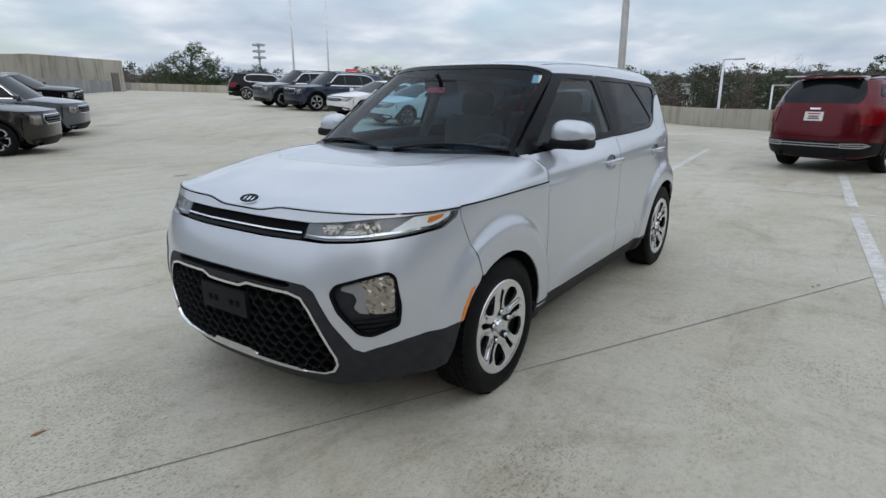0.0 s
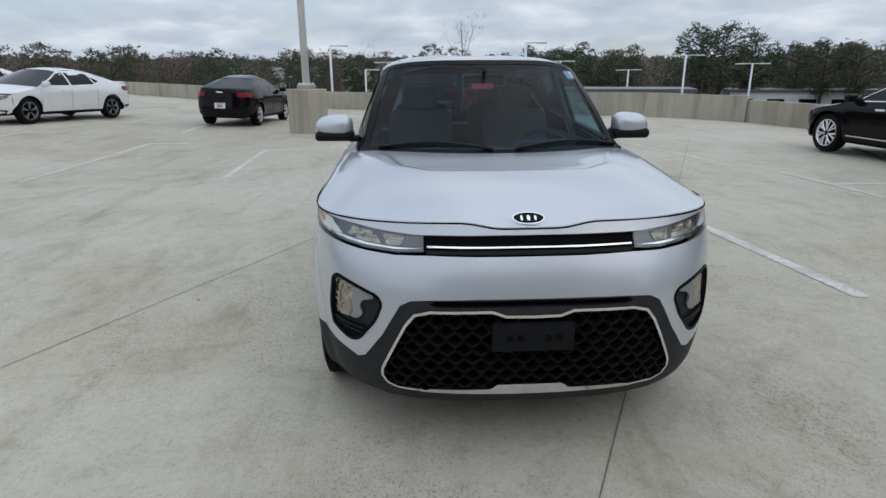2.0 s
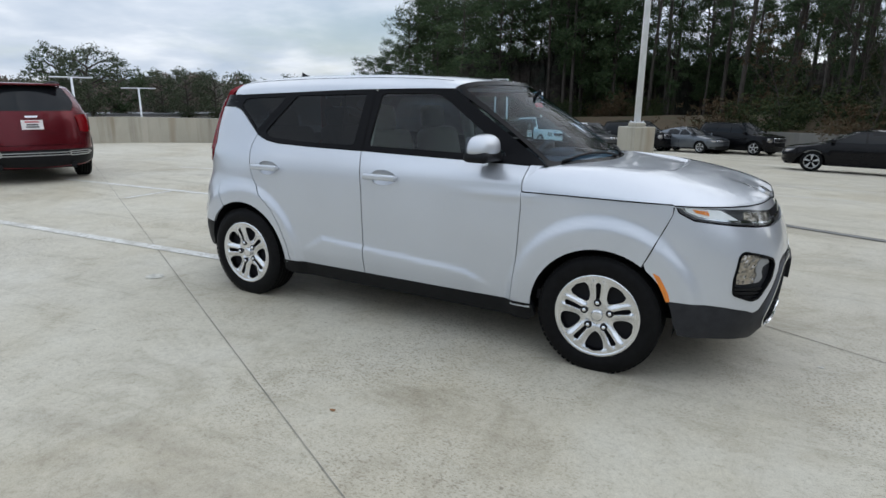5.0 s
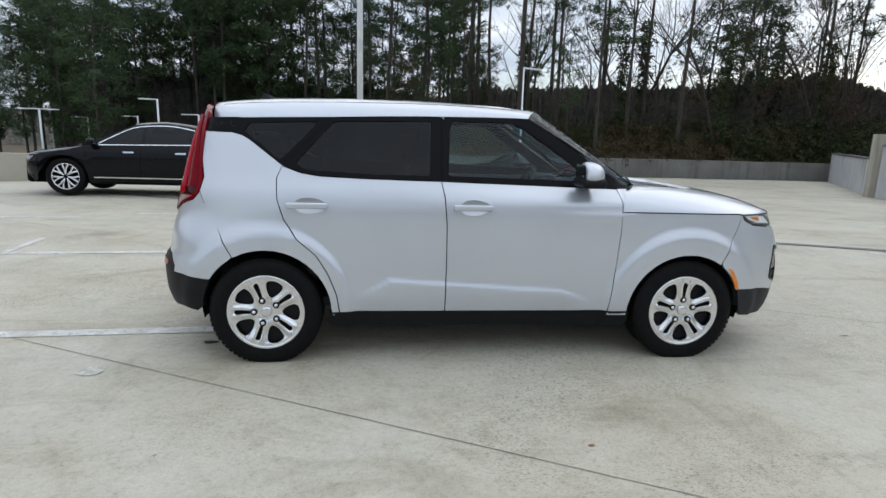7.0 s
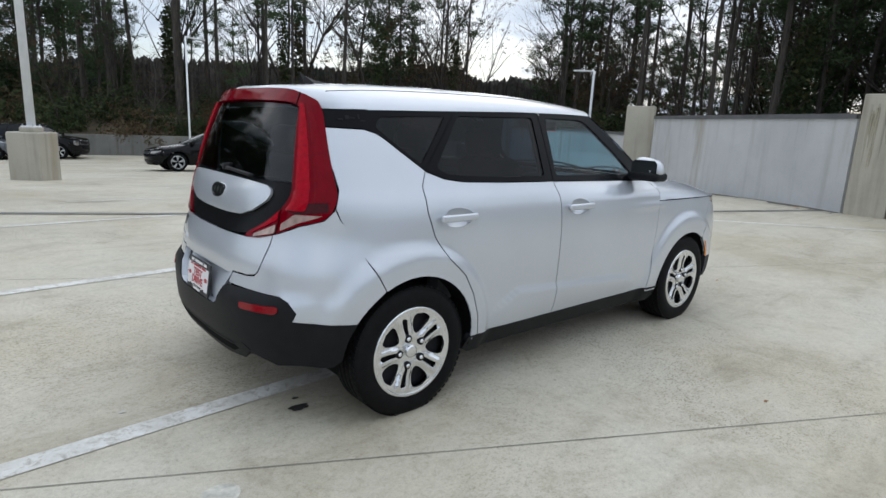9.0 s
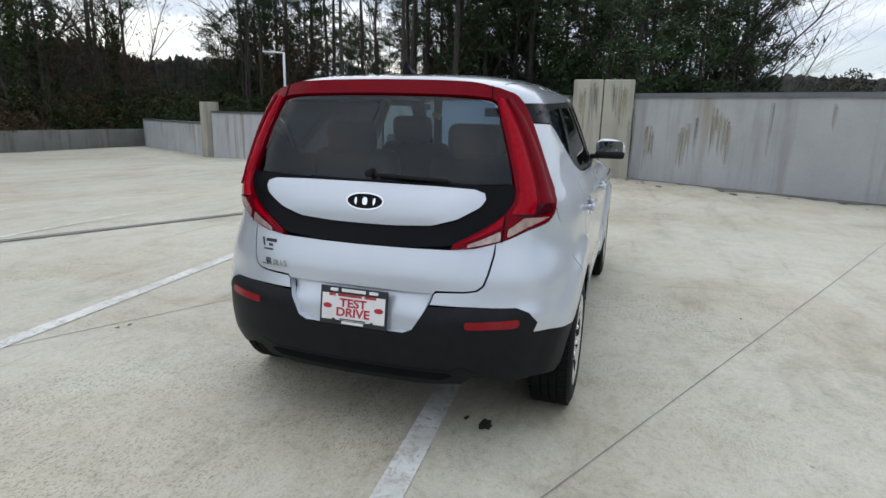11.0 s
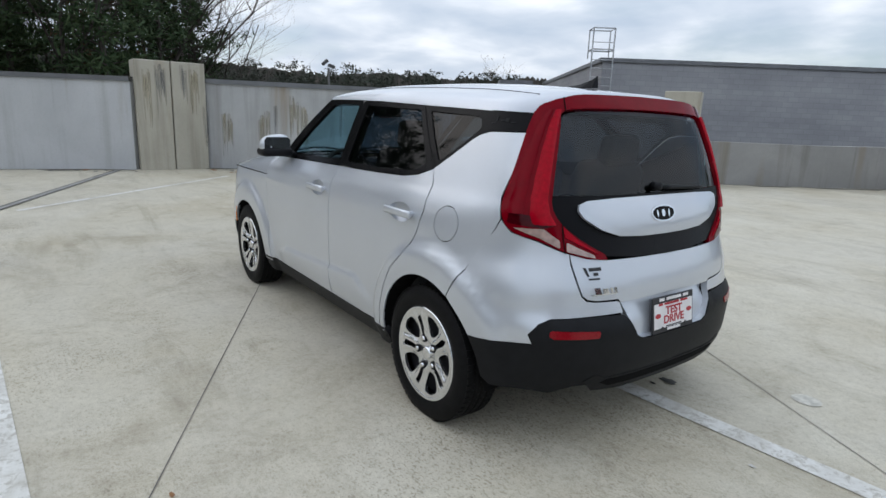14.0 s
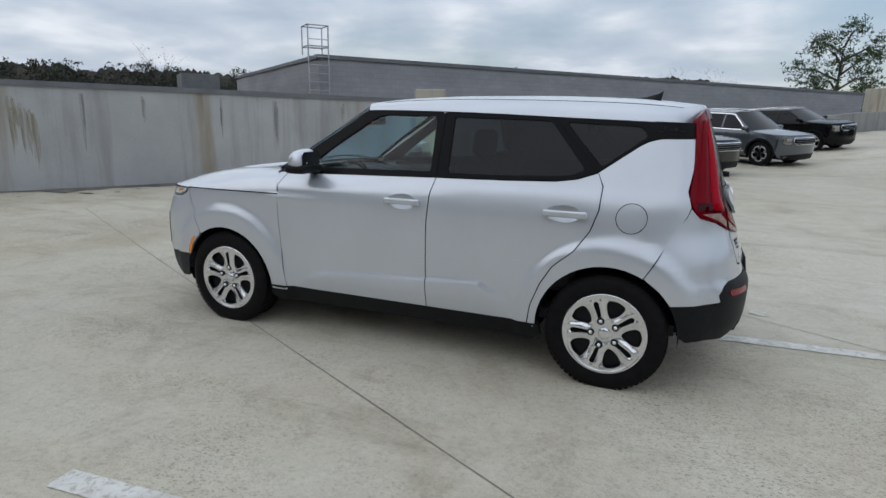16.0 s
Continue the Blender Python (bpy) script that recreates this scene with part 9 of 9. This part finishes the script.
PROTO_R = [crowned(51, 10, M_NEEDLE, "round-crowned dark green pine beyond the parapet"), crowned(52, 10, M_FARG, "round-crowned dark green pine beyond the parapet"), crowned(53, 10, M_NEEDLE, "round-crowned dark green pine beyond the parapet")]
for az, r, top in ((151.9, 92, 8.6), (149.6, 98, 7.4), (153.6, 99, 7.6), (144.3, 96, 6.2), (142.0, 93, 5.3), (146.2, 102, 5.6), (135.5, 90, 5.6), (138.4, 96, 5.0), (165.0, 95, 6.0), (166.6, 99, 5.4), (160.6, 93, 5.3), (162.3, 99, 4.8),
                   (167.9, 96, 5.6), (171.7, 93, 4.9), (173.0, 100, 4.6), (189.7, 94, 5.4), (184.9, 96, 5.1), (180.6, 93, 4.4), (237.5, 92, 7.5), (235.6, 96, 6.8), (239.2, 97, 7.0), (232.0, 98, 5.2), (228.0, 95, 5.0), (216.0, 96, 5.0), (206.0, 98, 4.6), (198.0, 95, 4.4)):
    k = (top + 4.6) / 10
    plant(PROTO_R, 3.0 + r * math.cos(radians(az)), r * math.sin(radians(az)), -4.6, k * 0.88, k * 0.93)
plant(PROTO_R, -15.1, -66.8, -2.0, 1.18, 1.22)
plant(PROTO_R, -19.5, -76.0, -4.0, 0.85, 0.9)
PROTO_W = [bare(29, 15, wide=0.7), bare(30, 14, wide=0.6)]
for x, y in ((40, -8.0), (44, -5), (36, -5.2), (38.5, -6.4), (35.5, -3.4)):
    plant(PROTO_W, x, y, -4.0, 1.0, 1.2)
plant(PROTO_W, 33.0, -4.4, -4.0, 1.35, 1.4)
# a dark second rank of evergreens behind them
for i in range(30):
    az = 12.0 + 27.0 * (i + rng.random()) / 30
    r = rng.uniform(60, 74)
    x, y = -4.2 + r * math.cos(radians(az)), 0.1 + r * math.sin(radians(az))
    plant(PROTO_D, x, y, bank_z(x, y) - 1.5 if az > 20 else -3.5, 0.52, 0.7)
for x, y, s in ((70, -62, 0.75), (78, -45, 0.7), (60, -72, 0.7), (10, -95, 0.8), (2, -100, 0.75), (-6, -102, 0.75), (-100, -10, 0.8), (-95, 8, 0.75), (88, -30, 0.8)):
    plant(PROTO_B, x, y, -4.6, s, s + 0.05)


# ---- small things on the deck ----
def cone(x, y, yaw):
    t = empty("traffic_cone", Matrix.Translation((x, y, ground_z(x, y))) @ Euler((0, 0, yaw)).to_matrix().to_4x4())
    tagged(t, "faded orange traffic cone by the gate pillar", "traffic cone", "cones by the pillar")
    m_c = bpy.data.materials.get("cone_orange") or simple("cone_orange", (0.55, 0.13, 0.03), 0.6)
    bm = bmesh.new()
    add_box(bm, (0, 0, 0.02), (0.30, 0.30, 0.035), None, 0.01, 1)
    part("foot", bm, m_c, t)
    bm = bmesh.new()
    add_tube(bm, (0, 0, 0.03), (0, 0, 0.50), 0.115, 0.025, 16)
    part("body", bm, m_c, t, "", True)


cone(14.45, 8.25, 0.3)
cone(14.62, 8.55, 0.8)
M_OIL = simple("oil_spot", (0.03, 0.028, 0.025), 0.5)
M_LEAFB = simple("dry_leaf_brown", (0.25, 0.12, 0.05), 0.8)
M_PEBBLE = simple("pale_grit", (0.5, 0.49, 0.46), 0.8)


def flat_blob(name, x, y, r, mat, seed, label, cat, squash=0.6, rag=1.0):
    rg = random.Random(seed)
    n = 16
    k = [1 + rag * rg.uniform(-0.3, 0.15) for _ in range(n)]
    vs = [(x, y, ground_z(x, y) + 0.006)]
    for i in range(n):
        a = 2 * math.pi * i / n
        px, py = x + r * k[i] * math.cos(a), y + r * squash * k[i] * math.sin(a)
        vs.append((px, py, ground_z(px, py) + 0.004))
    return tagged(obj(name, vs, [(0, 1 + i, 1 + (i + 1) % n) for i in range(n)], mat), label, cat)


flat_blob("oil_spot", -1.73, -0.52, 0.055, M_OIL, 1, "small black oil spot on the concrete", "stain")
flat_blob("oil_spot", -1.70, -0.42, 0.018, M_OIL, 2, "small black oil spot on the concrete", "stain")
M_PATCH = simple("pale_filler", (0.49, 0.475, 0.42), 0.8, 0, 0.25, 30)
M_STAIN = simple("old_oil_stain", (0.20, 0.19, 0.165), 0.6, 0, 0.3, 6)
flat_blob("old_stain", -2.15, -6.6, 0.30, M_STAIN, 4, "dark old oil stain on the concrete", "stain", 0.45)
flat_blob("old_stain", -2.0, -7.37, 0.16, M_STAIN, 5, "dark old oil stain on the concrete", "stain", 0.5)
flat_blob("pale_patch", -2.27, -0.97, 0.075, M_PATCH, 8, "small pale round repair patch on the concrete", "patch", 0.9, 0.15)
leaf = flat_blob("dead_leaf", 2.772, -0.511, 0.035, M_LEAFB, 3, "dry brown leaf lying on the concrete", "leaf", 0.35)
for i, (x, y) in enumerate(((-1.38, 2.03), (-2.42, -0.09), (-1.31, 2.0), (0.35, -1.9), (2.4, -0.2), (6.9, -6.8))):
    flat_blob("grit", x, y, 0.018 if i != 5 else 0.06, M_LEAFB if i in (0, 2, 3) else M_PEBBLE, 10 + i, "small bit of debris on the concrete", "debris")
for i in range(26):
    f = rng.random()
    x, y = 9.75 - 4.6 * f - rng.uniform(0.15, 0.9), -1.1 - 8.9 * f + rng.uniform(0.0, 0.4)
    flat_blob("leaf_litter", x, y, rng.uniform(0.05, 0.20), M_LEAFB if rng.random() < 0.35 else M_OIL, 50 + i, "damp leaf litter at the foot of the wall", "leaf litter", 0.4)
for i in range(18):
    f = rng.random()
    flat_blob("leaf_litter", 9.75 + 4.4 * f - rng.uniform(0.05, 0.4), 0.5 + 6.5 * f, rng.uniform(0.04, 0.14), M_LEAFB if rng.random() < 0.4 else M_OIL, 90 + i, "damp leaf litter at the foot of the wall", "leaf litter", 0.5)
